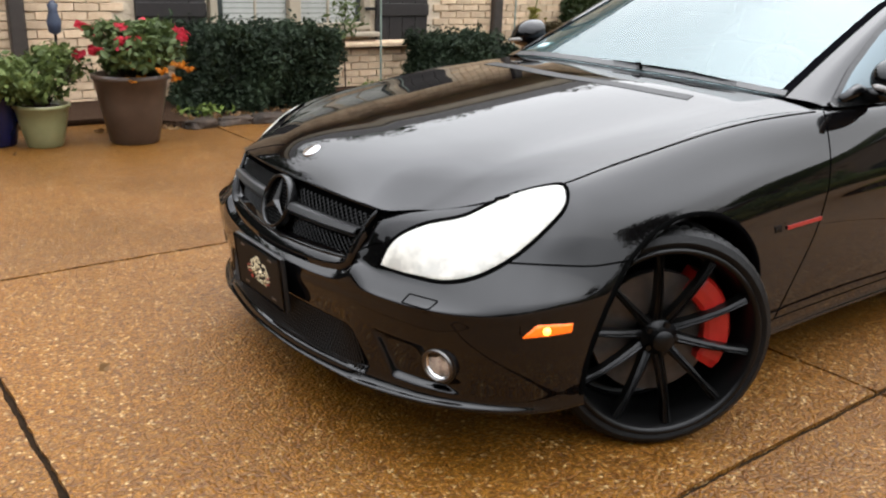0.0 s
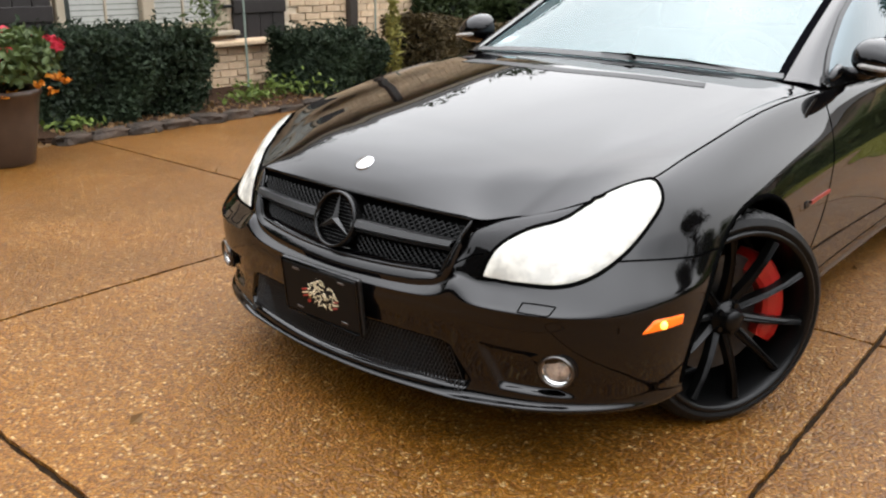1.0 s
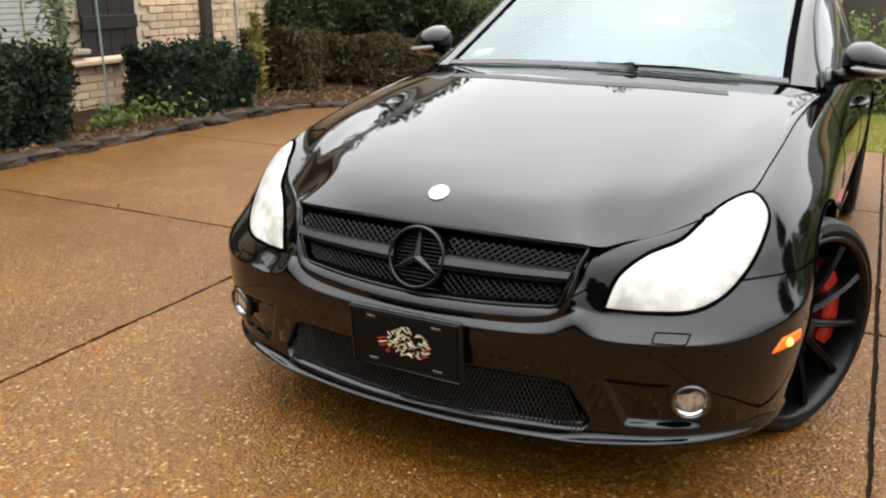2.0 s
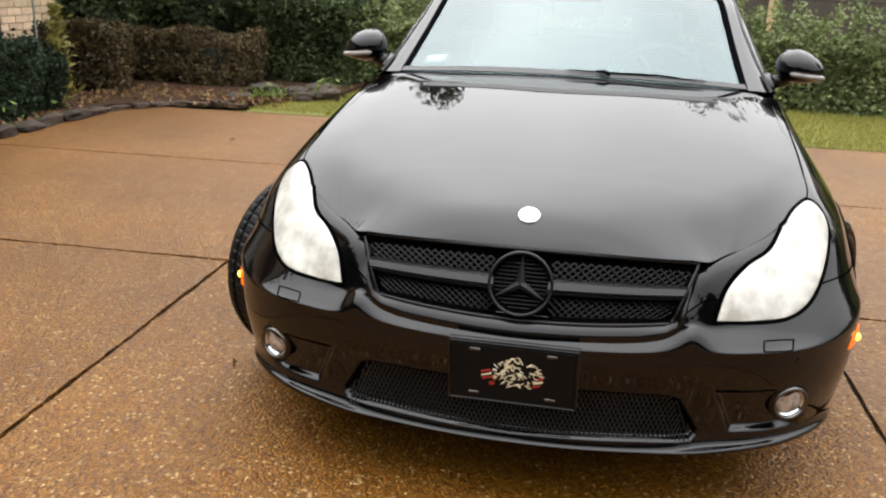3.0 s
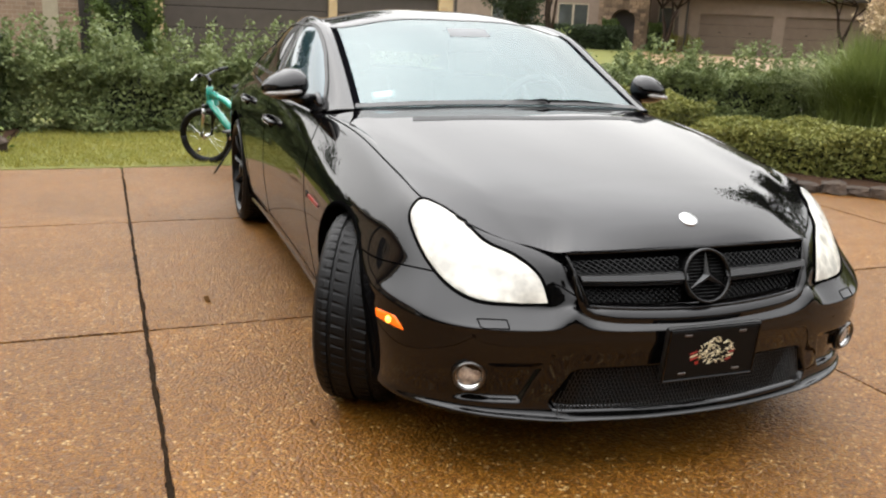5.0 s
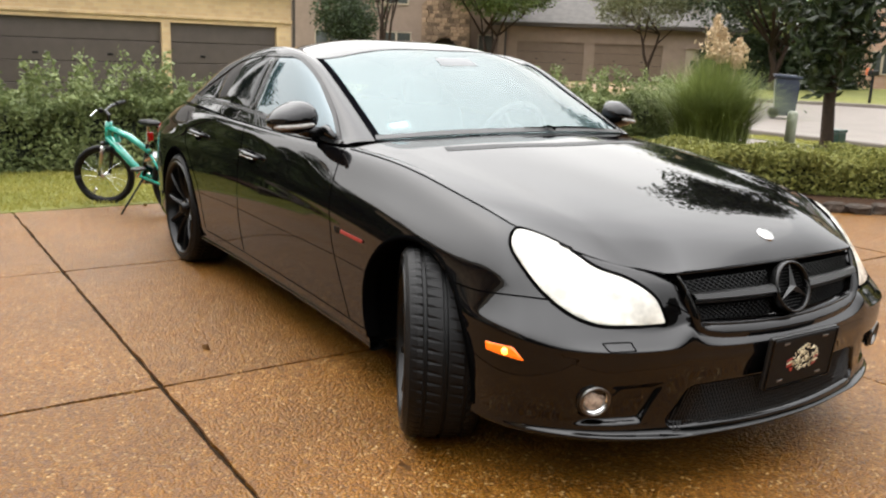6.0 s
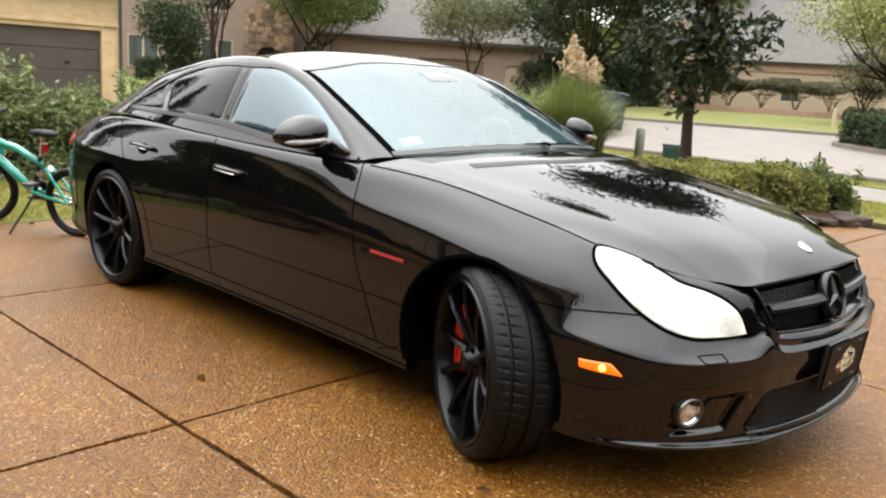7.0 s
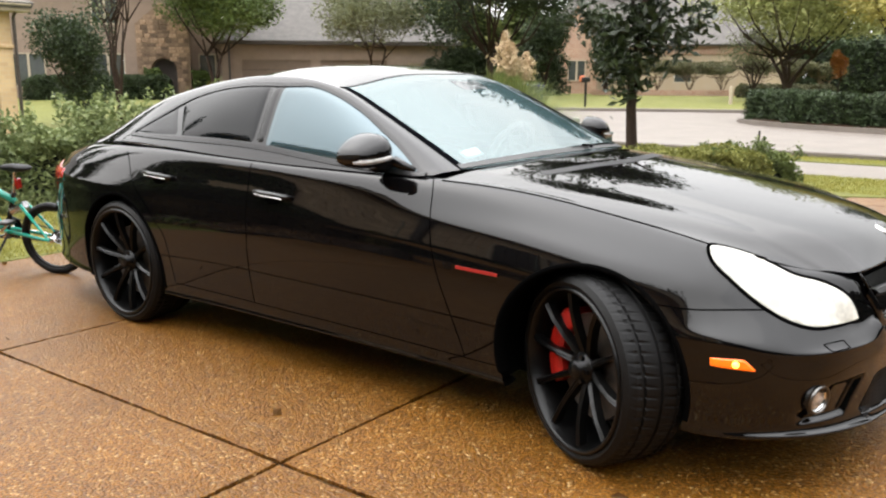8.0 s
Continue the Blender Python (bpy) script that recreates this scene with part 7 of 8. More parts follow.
outline = [grille_at(-1 + k / 15, 0.0) for k in range(31)] + [grille_at(1, k / 8) for k in range(1, 9)] + [grille_at(1 - k / 15, 1) for k in range(1, 31)] + [grille_at(-1, 1 - k / 8) for k in range(1, 9)]
part("surround", tube(outline, 0.006, 8), SATIN, grille, smooth=True)
path = [(grille_at(sd, 0.30 + 0.07 * k), Vector((0.016, 0.013 * sd, -0.002))) for sd in (-1,) for k in range(10)]
path += [(grille_at(-1 + k / 20, 1.0), Vector((0.017, 0.0, -0.020))) for k in range(1, 40)]
path += [(grille_at(1, 0.93 - 0.07 * k), Vector((0.016, 0.013, -0.002))) for k in range(10)]
offs = [sum((path[min(max(i + d, 0), len(path) - 1)][1] for d in range(-3, 4)), Vector()) / 7 for i in range(len(path))]
lv = []
for i, (p, _) in enumerate(path):
    o = offs[i] * min(1.0, 0.25 + 0.12 * min(i, len(path) - 1 - i))
    lv += [p - o * 0.5 + Vector((-0.012, 0, 0)), p, p + o * 0.55 + Vector((0.001, 0, 0.001)), p + o, p + o + Vector((0.003, 0, -0.006)), p + o + Vector((-0.004, 0.25 * o.y, -0.032))]
mesh_object("lower_lip", lv, grid_faces(len(path), 6), PAINT, grille, "gloss black lip under the grille", smooth=True)
bm = bmesh.new()
for band in ((0.12, 0.37), (0.62, 0.95)):
    f0, f1 = band
    hgt = (f1 - f0) * 0.17
    n = int(0.85 / 0.021)
    run = hgt / 0.85 * 2 * 1.25
    for sgn in (1, -1):
        for k in range(-8, n + 8):
            s0 = -1 + 2 * k / n
            pts = []
            for q in range(7):
                s1 = s0 + sgn * run * q / 6
                if -0.985 <= s1 <= 0.985 and (abs(s1) > 0.17):
                    pts.append(grille_at(s1, f0 + (f1 - f0) * q / 6, (-0.012 if f0 < 0.3 else -0.024) + 0.002 * sgn))
            if len(pts) > 1:
                tube(pts, 0.0021, 4, bm, caps=False)
tagged(part("mesh", bm, MESHB, grille, "black diamond wire mesh"), kind="stuff")
for s0, s1 in ((-0.99, -0.17), (0.17, 0.99)):
    v, f = [], []
    for i in range(25):
        s = s0 + (s1 - s0) * i / 24
        for ff_, out in ((0.365, -0.012), (0.375, 0.006), (0.41, 0.016), (0.51, 0.019), (0.525, 0.006), (0.53, 0.004), (0.56, 0.008), (0.575, 0.004), (0.58, -0.012)):
            v.append(grille_at(s, ff_, out))
    mesh_object("crossbar", v, grid_faces(25, 9), CROSS, grille, "satin black grille crossbar", smooth=False)
# round three-armed emblem
c = grille_at(0, 0.47, 0.012)
m = Matrix.Translation(c) @ Vector((0.93, 0, 0.30)).to_track_quat("Z", "Y").to_matrix().to_4x4()
em = part("emblem", lathe([(0.080, -0.022), (0.082, 0.0), (0.080, 0.007), (0.075, 0.007), (0.072, 0.002), (0.071, -0.016)], 56, m=m), SATIN, grille, "black ring emblem with three arms", smooth=True)
# black disc painting the shade behind the arms
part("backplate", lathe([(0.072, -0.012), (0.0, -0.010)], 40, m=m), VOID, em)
bm = bmesh.new()
for k in range(13):
    y = -0.06 + 0.01 * k
    w = math.sqrt(max(0.066 ** 2 - y * y, 0))
    tube([m @ Vector((-w, y, -0.009)), m @ Vector((w, y, -0.009))], 0.0009, 4, bm)
tagged(part("rib", bm, MESHB, em), kind="stuff")
upv = Vector((0, 0, 1)) - Vector((0.93, 0, 0.30)).normalized() * 0.30
inv = m.to_3x3().inverted() @ upv.normalized()
a0 = math.atan2(inv.y, inv.x)
for k in range(3):
    a = a0 + k * 2 * math.pi / 3
    bm = bmesh.new()
    d, q = Vector((math.cos(a), math.sin(a), 0)), Vector((-math.sin(a), math.cos(a), 0))
    tip, l, r_, top, base = (bm.verts.new(m @ w) for w in (d * 0.074, q * 0.0125 - d * 0.008, -q * 0.0125 - d * 0.008, Vector((0, 0, 0.013)), Vector((0, 0, -0.010))))
    for tri in ((tip, l, top), (tip, top, r_), (tip, base, l), (tip, r_, base), (l, base, top), (r_, top, base)):
        bm.faces.new(tri)
    part("arm", bm, CROSS, em)

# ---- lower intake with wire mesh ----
# black sheet sunk in the pocket as the intake's painted shade
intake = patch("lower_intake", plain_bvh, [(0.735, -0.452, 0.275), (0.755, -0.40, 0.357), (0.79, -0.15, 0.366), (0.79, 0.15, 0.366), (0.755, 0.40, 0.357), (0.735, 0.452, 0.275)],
               [(0.735, -0.452, 0.268), (0.75, -0.43, 0.252), (0.79, -0.15, 0.243), (0.79, 0.15, 0.243), (0.75, 0.43, 0.252), (0.735, 0.452, 0.268)], 60, 12, VOID, car, "lower intake with its shade painted as a black sheet", off=-0.015, sink=-0.017)
bm = bmesh.new()
for sgn in (1, -1):
    for k in range(-10, 82):
        y0 = -0.46 + 0.0122 * k
        pts = []
        for q in range(8):
            y, z = y0 + sgn * 0.0122 * q * 0.75, 0.240 + 0.0180 * q
            if abs(y) < 0.465 - 0.055 * max(z - 0.262, 0) / 0.09:
                pts.append(on(plain_bvh, (0.80 - 0.2 * y * y, y, z), -0.009)[0])
        if len(pts) > 1:
            tube(pts, 0.0016, 4, bm, caps=False)
tagged(part("mesh", bm, PLASTIC, intake, "black diamond wire mesh"), kind="stuff")

# ---- plate holder with a printed plate ----
plate = new("front_plate")
plate.parent = car
tagged(plate, "black plate with a small cream and red ornament")
plate.matrix_basis = pose(0.822, 0.0, 0.418, 0, 6, 0)
part("holder", box_bm(0.016, 0.325, 0.172, (-0.008, 0, 0), 0.006, seg=2), PLASTIC, plate)
part("face", box_bm(0.004, 0.306, 0.153, (0.003, 0, -0.002), 0.0015), MATTE, plate)
part("border", tube([(0.004, y, z) for y, z in ((-0.157, -0.082), (0.157, -0.082), (0.157, 0.082), (-0.157, 0.082), (-0.157, -0.082))], 0.004, 6), PAINT, plate)
for y, z in ((-0.095, 0.062), (0.095, 0.062), (-0.095, -0.062), (0.095, -0.062)):
    part("bolt", box_bm(0.004, 0.026, 0.007, (0.005, y, z), 0.001), FOGRING, plate)
r = np.random.default_rng(21)
for k in range(90):
    a, d = r.uniform(0, 2 * math.pi), 0.046 * math.sqrt(r.uniform())
    bm = bmesh.new()
    y, z = 0.010 + d * 1.35 * math.cos(a), 0.004 + d * 0.95 * math.sin(a)
    w, b = r.uniform(0.004, 0.009), r.uniform(-1.2, 1.2)
    e = (w * math.cos(b), w * math.sin(b))
    tube([(0.006, y - e[0], z - e[1]), (0.0068, y + r.normal(0, 0.002), z + r.normal(0, 0.002)), (0.006, y + e[0], z + e[1])], [0.0007, r.uniform(0.0011, 0.0026), 0.0007], 5, bm)
    part("ornament", bm, CREAMART, plate)
for y, z, sy, sz, c in ((-0.066, 0.004, 0.026, 0.005, REDBAR), (-0.064, -0.006, 0.026, 0.004, CREAMART), (-0.062, -0.015, 0.026, 0.005, REDBAR), (0.066, -0.004, 0.022, 0.005, REDBAR), (0.064, -0.015, 0.024, 0.005, CREAMART), (0.060, -0.026, 0.020, 0.005, REDBAR), (-0.050, -0.030, 0.012, 0.010, REDBAR), (-0.044, -0.012, 0.010, 0.014, SILVER)):
    part("stripe", box_bm(0.002, sy, sz, (0.006, y, z), turn=Matrix.Rotation(0.3, 4, "X")), c, plate)

# ---- pots and flowers by the house ----
TERRA = mat("brown_glazed_pot", (0.12, 0.075, 0.050), 0.35, dark=(0.075, 0.045, 0.03), scale=6, bump=0.1, bump_scale=20)
SAGE = mat("sage_glazed_pot", (0.36, 0.35, 0.17), 0.3, dark=(0.27, 0.265, 0.12), scale=6)
BLUE = mat("blue_glazed_pot", (0.012, 0.018, 0.09), 0.2, dark=(0.008, 0.012, 0.06), scale=8)
L_POT = leaf_mat("leaf_impatiens", (0.135, 0.185, 0.05), (0.034, 0.058, 0.015))
PETAL_R = leaf_mat("petal_red", (0.80, 0.05, 0.09), (0.60, 0.02, 0.045), 0.6)
PETAL_O = leaf_mat("petal_orange", (0.85, 0.33, 0.02), (0.75, 0.20, 0.01), 0.6)


def pot(at, r, h, material, label):
    ob = thing("flower_pot", at, label, "pot", "pots by the wall")
    prof = [(0.0, 0.0), (r * 0.62, 0.0), (r * 0.66, 0.01), (r * 0.86, h * 0.55), (r * 0.96, h * 0.9), (r * 1.03, h * 0.93), (r * 1.03, h), (r * 0.93, h), (r * 0.88, h * 0.9), (0, h * 0.88)]
    part("vessel", lathe(prof, 40), material, ob, smooth=True)
    part("earth", lathe([(0, h * 0.905), (r * 0.89, h * 0.90)], 24), SOIL, ob)
    return ob


def plant(at, rx, rz, n, leaf, material, label, seed, blooms=()):
    ob = thing("flowering_plant" if blooms else "potted_plant", at, label, "plant")
    r = np.random.default_rng(seed)
    leaves("foliage", blob_points(r, n, (0, 0, rz * 0.8), (rx, rx, rz), 12, 0.25), leaf, material, ob, r, long=1.7)
    bm = bmesh.new()
    for k in range(9):
        a = r.uniform(0, 6.28)
        tube([(0, 0, -0.05), (rx * 0.3 * math.cos(a), rx * 0.3 * math.sin(a), rz * 0.5), (rx * 0.6 * math.cos(a), rx * 0.6 * math.sin(a), rz * r.uniform(0.8, 1.4))], [0.008, 0.006, 0.003], 5, bm)
    part("stem", bm, BARK, ob)
    for (x, y, z, w, mt) in blooms:
        p = np.array((x, y, z)) + r.normal(0, w * 0.35, (16, 3)) * (1, 1, 0.5)
        leaves("bloom", p, w, mt, ob, r, long=1.2)
    return ob


pot((-0.06, -4.13, 0), 0.265, 0.50, TERRA, "tall brown glazed pot with flowers")
r = np.random.default_rng(4)
bl = []
for k in range(17):
    a = r.uniform(0, 2 * math.pi)
    d = r.uniform(0.12, 0.44)
    bl.append((d * math.cos(a), d * math.sin(a), r.uniform(0.22, 0.44) - d * 0.25, 0.06, PETAL_R))
for k in range(9):
    bl.append((-0.22 + r.normal(0, 0.14), 0.26 + r.normal(0, 0.08), 0.08 + r.normal(0, 0.05), 0.045, PETAL_O))
plant((-0.06, -4.13, 0.46), 0.46, 0.27, 2600, 0.075, L_POT, "red impatiens and orange marigolds over a pot", 31, bl)
pot((0.54, -4.24, 0), 0.185, 0.30, SAGE, "small sage green glazed pot")
plant((0.54, -4.24, 0.28), 0.40, 0.25, 2600, 0.06, leaf_mat("leaf_fresh", (0.21, 0.27, 0.07), (0.06, 0.09, 0.02)), "bushy light green plant in a pot", 32)
pot((0.83, -4.40, 0), 0.20, 0.36, BLUE, "dark blue glazed pot")
plant((0.83, -4.40, 0.34), 0.25, 0.2, 600, 0.06, L_POT, "leafy green plant in a blue pot", 33)
fig = thing("garden_post", (0.10, -5.6, 0.05), "slim blue-grey garden ornament on a rod", "ornament")
part("rod", tube([(0, 0, 0), (0, 0, 0.66)], 0.012, 6), IRON, fig)
part("top", lathe([(0.0, 0.60), (0.05, 0.63), (0.06, 0.72), (0.035, 0.80), (0.045, 0.85), (0.0, 0.9)], 14), mat("blue_grey_glaze", (0.07, 0.09, 0.14), 0.4), fig, smooth=True)

# tall potted seedling before the window, stakes and small plants in the bed
seed = thing("sapling", (-2.62, -5.45, 0.05), "slender light green sapling before the window", "plant")
r = np.random.default_rng(9)
part("stem", tube([(0, 0, 0), (0.02, 0, 0.5), (0, 0.01, 1.0)], [0.008, 0.006, 0.003], 6), BARK, seed)
leaves("foliage", np.stack([r.normal(0, 0.09, 170), r.normal(0, 0.09, 170), r.uniform(0.55, 1.08, 170)], 1), 0.09, leaf_mat("leaf_sapling", (0.24, 0.30, 0.12), (0.10, 0.14, 0.05)), seed, r, long=2.6)
STAKE = mat("pale_green_stake", (0.34, 0.42, 0.36), 0.5, dark=(0.26, 0.33, 0.28), scale=30)
for x, y in ((-2.90, -5.22), (-4.58, -5.12)):
    st = part("plant_stake", tube([(x, y, 0.0), (x + 0.01, y, 1.0), (x + 0.03, y, 2.0)], 0.010, 8), STAKE, None)
    tagged(st, "thin pale green plant stake in the bed", "stake", "plant stakes")
for x, y, z in ((-2.20, 7.22, 0.66), (-2.12, 7.18, 0.60)):
    st = part("plant_stake", tube([(x, y, 0.0), (x, y, z)], 0.013, 8), IRON, None)
    tagged(st, "short dark iron stake in the rose shrub", "stake", "plant stakes")
vine = thing("climbing_plant", (-4.78, -5.05, 0.05), "yellow-green climbing lily beside a stake", "plant")
part("stem", tube([(0, 0, 0), (0.03, 0, 0.5), (-0.02, 0.02, 0.95)], 0.008, 6), mat("green_stem", (0.2, 0.22, 0.06), 0.6), vine)
p = np.stack([r.normal(0, 0.06, 330), r.normal(0, 0.06, 330), r.uniform(0.02, 0.86, 330)], 1)
p[:, :2] *= 1.25 - 0.9 * p[:, 2:3]
leaves("foliage", p, 0.11, L_YELLOW, vine, r, long=3.5)
L_FERN = leaf_mat("leaf_fern", (0.24, 0.32, 0.06), (0.09, 0.14, 0.025))
for x, y, w in ((-2.62, -4.86, 0.16), (-2.95, -4.95, 0.16), (-3.3, -4.86, 0.22), (-3.55, -4.80, 0.15), (-0.85, -4.72, 0.10), (-5.9, -2.75, 0.14), (-5.4, -3.2, 0.12), (-4.15, -4.78, 0.12)):
    f = thing("ground_plant", (x, y, 0.05), "low bright green leafy plant in the mulch", "plant", "low bed plants")
    leaves("foliage", r.normal(0, 1, (110, 3)) * (w, w * 0.7, w * 0.3) + (0, 0, w * 0.45), 0.07, L_FERN, f, r, long=2.0)

# fallen leaves along the edge of the bed
L_FALL = leaf_mat("leaf_fallen", (0.34, 0.20, 0.08), (0.14, 0.07, 0.03), 0.7)
q = np.concatenate([np.stack([r.uniform(-4.6, -0.2, 260), -4.62 + np.abs(r.normal(0, 0.09, 260)) + 0.02, np.full(260, 0.012)], 1),
                    np.stack([r.uniform(-1.3, 0.1, 170), -4.62 + np.abs(r.normal(0, 0.07, 170)), np.full(170, 0.014)], 1),
                    np.stack([-5.2 + r.normal(0, 0.25, 420), r.uniform(-4.9, -2.9, 420), np.full(420, 0.075)], 1),
                    np.stack([r.uniform(-5.2, -0.6, 500), r.uniform(-5.0, -4.45, 500), np.full(500, 0.07)], 1),
                    np.stack([r.uniform(-6, 4, 26), r.uniform(-4.3, 3, 26), np.full(26, 0.008)], 1)])
lf = leaves("fallen_leaf", q, 0.05, L_FALL, None, r, long=1.5, up=0.0)
tagged(lf, "dry brown fallen leaves along the bed", "leaves", kind="stuff")

# ---- child's bicycle on its kickstand ----
TEAL = mat("teal_paint", (0.015, 0.42, 0.30), 0.25, dark=(0.012, 0.34, 0.25), scale=10, coat=0.6)
bike = thing("bicycle", (-4.63, -0.70, 0), "teal child's mountain bike on its kickstand", "bicycle", rz=math.degrees(math.atan2(-0.37, -0.82)))
bike.matrix_world = bike.matrix_world @ pose(0, 0, 0, -5, 0, 0)
BR, FX, RX = 0.242, 0.44, -0.42


def bike_wheel(x, steer=0):
    w = new("wheel")
    w.parent = bike
    w.matrix_basis = pose(x, 0, BR, 0, 0, steer)
    ring = [(BR * 0.925 * math.cos(a), 0, BR * 0.925 * math.sin(a)) for a in (2 * math.pi * k / 40 for k in range(41))]
    part("tyre", tube(ring, 0.024, 10), RUBBER, w, smooth=True)
    ring2 = [(BR * 0.82 * math.cos(a), 0, BR * 0.82 * math.sin(a)) for a in (2 * math.pi * k / 40 for k in range(41))]
    part("rim", tube(ring2, 0.010, 6), SATIN, w, smooth=True)
    part("hub", tube([(0, -0.045, 0), (0, 0.045, 0)], 0.018, 10), SILVER, w)
    for k in range(20):
        a = 2 * math.pi * k / 20
        b = a + (0.5 if k % 2 else -0.5)
        part("spoke", tube([(0.016 * math.cos(b), 0.03 * (-1) ** k, 0.016 * math.sin(b)), (BR * 0.82 * math.cos(a), 0, BR * 0.82 * math.sin(a))], 0.0012, 4), SILVER, w)
    return w


fw = bike_wheel(FX, 34)
part("reflector", box_bm(0.07, 0.012, 0.025, (0.10, 0, -0.14), 0.003, Matrix.Rotation(0.9, 4, "Y")), SILVER, fw)
rw = bike_wheel(RX)
part("cassette", lathe([(0.0, 0.0), (0.045, 0.0), (0.03, 0.02), (0, 0.022)], 20, m=Matrix.Translation((0, -0.03, 0)) @ Matrix.Rotation(radians(90), 4, "X")), SATIN, rw)
head, headb, seat, bb = Vector((0.30, 0, 0.66)), Vector((0.325, 0, 0.56)), Vector((-0.16, 0, 0.55)), Vector((-0.06, 0, 0.29))
fr_ = new("bike_frame")
fr_.parent = bike
part("top_tube", tube([head - Vector((0, 0, 0.02)), Vector((0.05, 0, 0.585)), seat - Vector((0.0, 0, 0.06))], [0.026, 0.028, 0.022], 10), TEAL, fr_, smooth=True)
part("down_tube", tube([headb, Vector((0.15, 0, 0.44)), bb], [0.030, 0.032, 0.028], 10), TEAL, fr_, smooth=True)
part("head_tube", tube([headb - Vector((-0.01, 0, 0.03)), head + Vector((-0.01, 0, 0.03))], 0.028, 10), TEAL, fr_, smooth=True)
part("gusset", tube([Vector((0.22, 0, 0.60)), Vector((0.20, 0, 0.53))], 0.022, 8), TEAL, fr_)
part("seat_tube", tube([bb, seat], 0.017, 8), SATIN, fr_)
part("shock", tube([Vector((-0.12, 0, 0.42)), Vector((-0.24, 0, 0.47))], 0.026, 10), SILVER, fr_)
for s in (1, -1):
    part("chain_stay", tube([bb + Vector((0, 0.03 * s, 0)), Vector((RX, 0.055 * s, BR))], [0.014, 0.010], 6), TEAL, fr_)
    part("seat_stay", tube([Vector((-0.22, 0.03 * s, 0.47)), Vector((RX, 0.055 * s, BR))], [0.012, 0.009], 6), TEAL, fr_)
    part("fork_leg", tube([headb + Vector((0.012, 0.045 * s, -0.05)), Vector((FX - 0.06, 0.05 * s, 0.40)), Vector((FX, 0.05 * s, BR))], [0.018, 0.018, 0.012], 8), SILVER if s > 0 else SATIN, fr_, smooth=True)
part("fork_crown", box_bm(0.05, 0.13, 0.04, headb + Vector((0.01, 0, -0.045)), 0.01), SATIN, fr_)
part("stem", tube([head, head + Vector((-0.02, 0, 0.08)), head + Vector((0.02, 0, 0.11))], 0.016, 8), SATIN, fr_)
TW = Matrix.Rotation(radians(34), 4, "Z")  # the bars are turned with the wheel
part("handlebar", tube([head + TW @ Vector(c) for c in ((-0.05, 0.25, 0.15), (0.0, 0.13, 0.14), (0.02, 0.0, 0.11), (0.0, -0.13, 0.14), (-0.05, -0.25, 0.15))], 0.012, 8), SATIN, fr_, smooth=True)
for s in (1, -1):
    part("grip", tube([head + TW @ Vector((-0.02, 0.17 * s, 0.145)), head + TW @ Vector((-0.055, 0.265 * s, 0.15))], 0.018, 8), RUBBER, fr_)
    part("brake_lever", tube([head + TW @ Vector((0.02, 0.15 * s, 0.14)), head + TW @ Vector((0.05, 0.21 * s, 0.10))], 0.006, 6), SILVER, fr_)
part("seat_post", tube([seat, seat + Vector((-0.03, 0, 0.14))], 0.013, 8), SILVER, fr_)
part("rear_reflector", box_bm(0.02, 0.05, 0.07, seat + Vector((-0.045, 0, 0.06)), 0.006), TAIL, fr_)
bm = bmesh.new()
bmesh.ops.create_uvsphere(bm, u_segments=18, v_segments=10, radius=1.0)
for v in bm.verts:
    x, y, z = v.co
    v.co = Vector((x * 0.125, y * (0.035 + 0.04 * max(-x, 0)), z * 0.028)) + seat + Vector((-0.04, 0, 0.165))
part("saddle", bm, RUBBER, bike, "black padded saddle", smooth=True)
part("crankset", lathe([(0.02, 0.0), (0.075, 0.0), (0.078, 0.006), (0.02, 0.008)], 28, m=Matrix.Translation(bb + Vector((0, -0.05, 0))) @ Matrix.Rotation(radians(90), 4, "X")), SATIN, bike)
for s, a in ((1, 2.5), (-1, 5.64)):
    e = bb + Vector((0.14 * math.cos(a), 0.075 * s, 0.14 * math.sin(a)))
    part("crank_arm", tube([bb + Vector((0, 0.06 * s, 0)), e], 0.011, 6), SILVER, bike)
    part("pedal", box_bm(0.09, 0.085, 0.022, e + Vector((0, 0.05 * s, 0)), 0.005), PLASTIC, bike)
part("chain", tube([bb + Vector((0, -0.05, 0.072)), Vector((RX, -0.05, BR + 0.04)), Vector((RX - 0.04, -0.05, BR)), Vector((RX, -0.05, BR - 0.04)), bb + Vector((0, -0.05, -0.072))], 0.005, 5), IRON, bike)
part("kickstand", tube([bb + Vector((-0.03, 0.03, -0.02)), Vector((-0.03, 0.23, 0.012))], 0.008, 6), IRON, bike)

# ---- things along the street ----
BIN = mat("bin_plastic", (0.028, 0.042, 0.074), 0.5, dark=(0.020, 0.031, 0.054), scale=6)
wb = thing("wheelie_bin", (-11.6, 16.8, 0), "dark blue-grey wheeled rubbish bin by the street", "bin", rz=40)
bm = bmesh.new()
lo = [bm.verts.new((x, y, 0.06)) for x, y in ((-0.24, -0.26), (0.24, -0.26), (0.24, 0.26), (-0.24, 0.26))]
hi = [bm.verts.new((x, y, 0.98)) for x, y in ((-0.30, -0.34), (0.30, -0.34), (0.30, 0.34), (-0.30, 0.34))]
bm.faces.new(lo[::-1])
bm.faces.new(hi)
for k in range(4):
    bm.faces.new((lo[k], lo[(k + 1) % 4], hi[(k + 1) % 4], hi[k]))
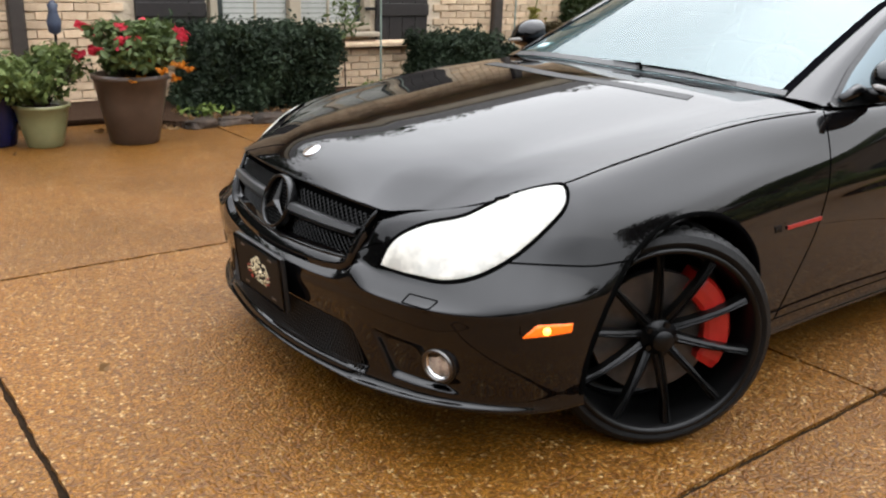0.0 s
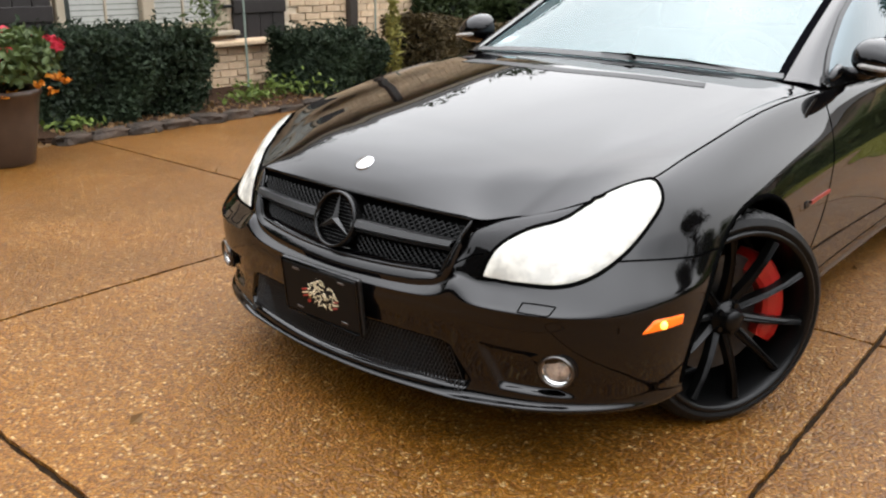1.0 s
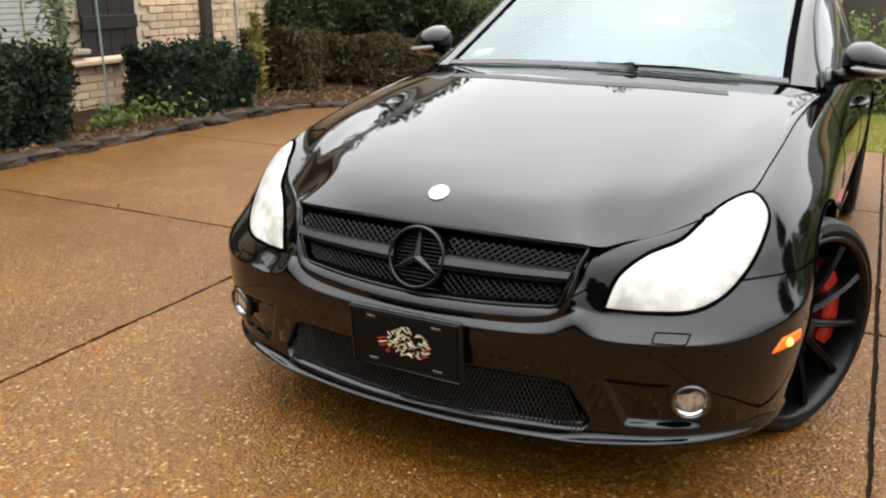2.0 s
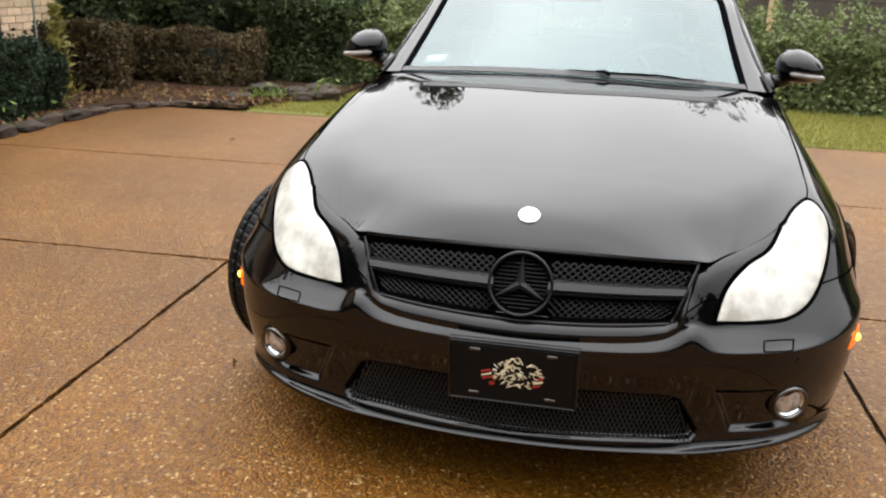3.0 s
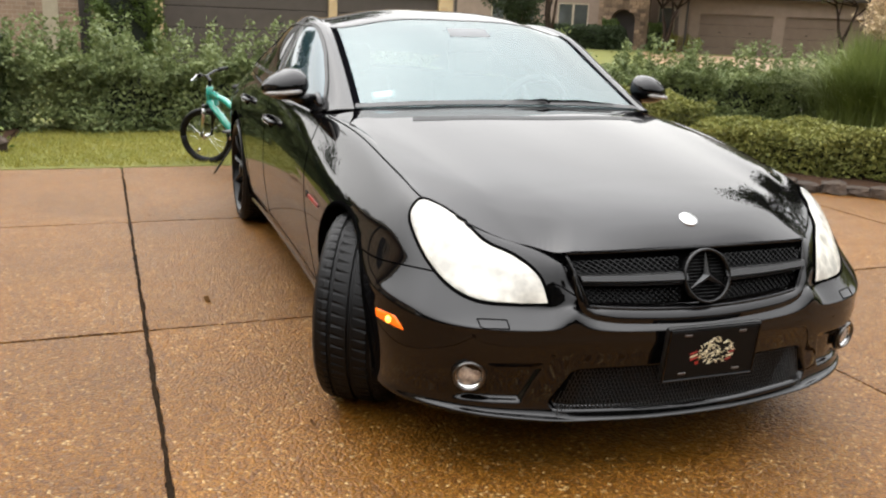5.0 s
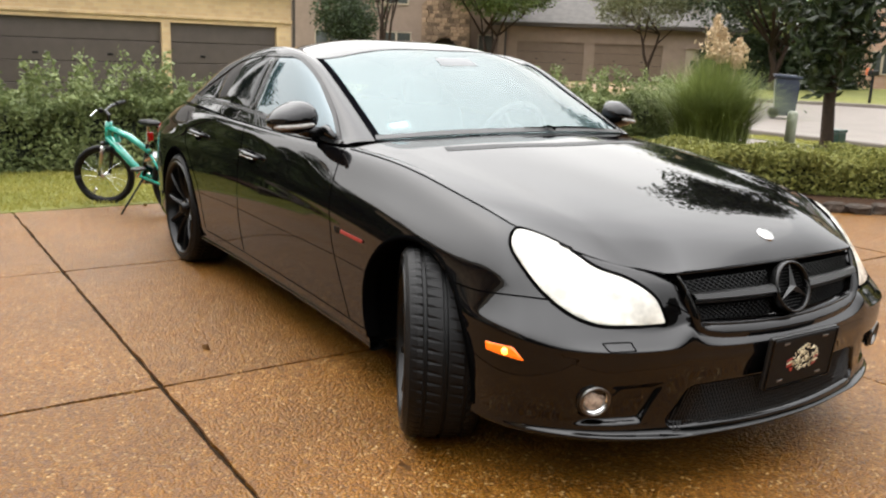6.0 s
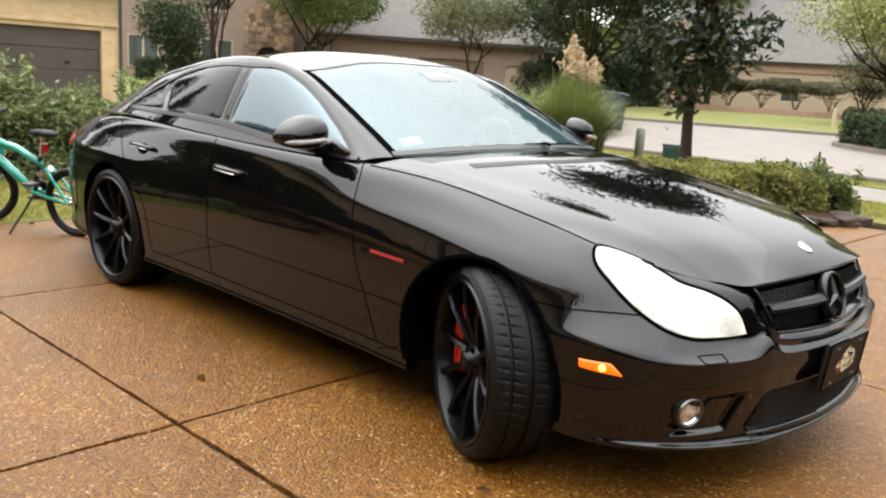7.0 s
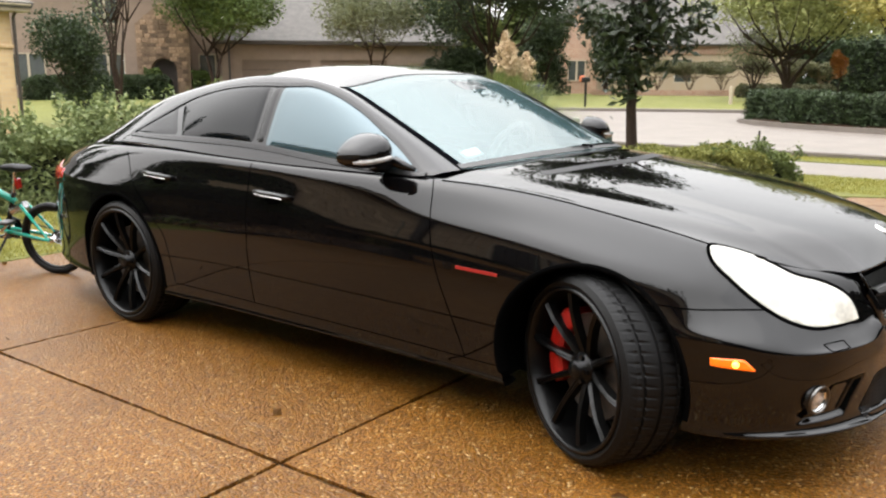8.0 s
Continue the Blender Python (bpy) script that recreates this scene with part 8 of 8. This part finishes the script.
bmesh.ops.bevel(bm, geom=list(bm.edges), offset=0.03, segments=2, affect="EDGES")
part("body", bm, BIN, wb)
part("lid", box_bm(0.66, 0.74, 0.08, (0, 0, 1.03), 0.03, Matrix.Rotation(0.06, 4, "Y"), 2), BIN, wb)
part("label_bar", box_bm(0.004, 0.16, 0.09, (0.285, 0.0, 0.80)), CREAM, wb)
for s in (1, -1):
    part("wheel", tube([(-0.27, 0.27 * s, 0.12), (-0.27, 0.33 * s, 0.12)], 0.12, 16), RUBBER, wb)
ub = thing("utility_post", (-5.75, 9.0, 0), "short pale green utility marker post", "post")
part("shaft", lathe([(0.0, 0), (0.075, 0.0), (0.075, 0.61), (0.05, 0.64), (0, 0.645)], 20), mat("pale_green_plastic", (0.40, 0.43, 0.32), 0.4, dark=(0.33, 0.36, 0.27), scale=10), ub, smooth=True)
part("collar", lathe([(0.085, 0.0), (0.09, 0.03), (0.075, 0.035)], 20), CONCRETE, ub)
tb = thing("utility_box", (-6.2, 10.8, 0), "small dark green utility box by the tree", "utility box")
part("cabinet", box_bm(0.28, 0.24, 0.26, (0, 0, 0.13), 0.03, seg=2), mat("dark_green_metal", (0.012, 0.045, 0.03), 0.4), tb)
part("cover", box_bm(0.30, 0.26, 0.05, (0, 0, 0.28), 0.02, seg=2), mat("dark_green_lid", (0.015, 0.05, 0.035), 0.4), tb)
mb = thing("mailbox", (-15.6, 27.0, 0.05), "black mailbox on a post with an orange bow", "mailbox")
part("post", box_bm(0.08, 0.08, 1.0, (0, 0, 0.50), 0.01), IRON, mb)
part("box", box_bm(0.18, 0.46, 0.20, (0, 0, 1.08), 0.05, seg=3), IRON, mb)
part("bow", box_bm(0.24, 0.12, 0.26, (-0.10, -0.1, 1.12), 0.06, seg=2), mat("orange_ribbon", (0.65, 0.16, 0.05), 0.6), mb)
wp2 = thing("white_post", (-12.3, 33.8, 0.05), "short white marker post across the street", "post")
part("shaft", box_bm(0.14, 0.14, 0.8, (0, 0, 0.4), 0.02), CREAM, wp2)
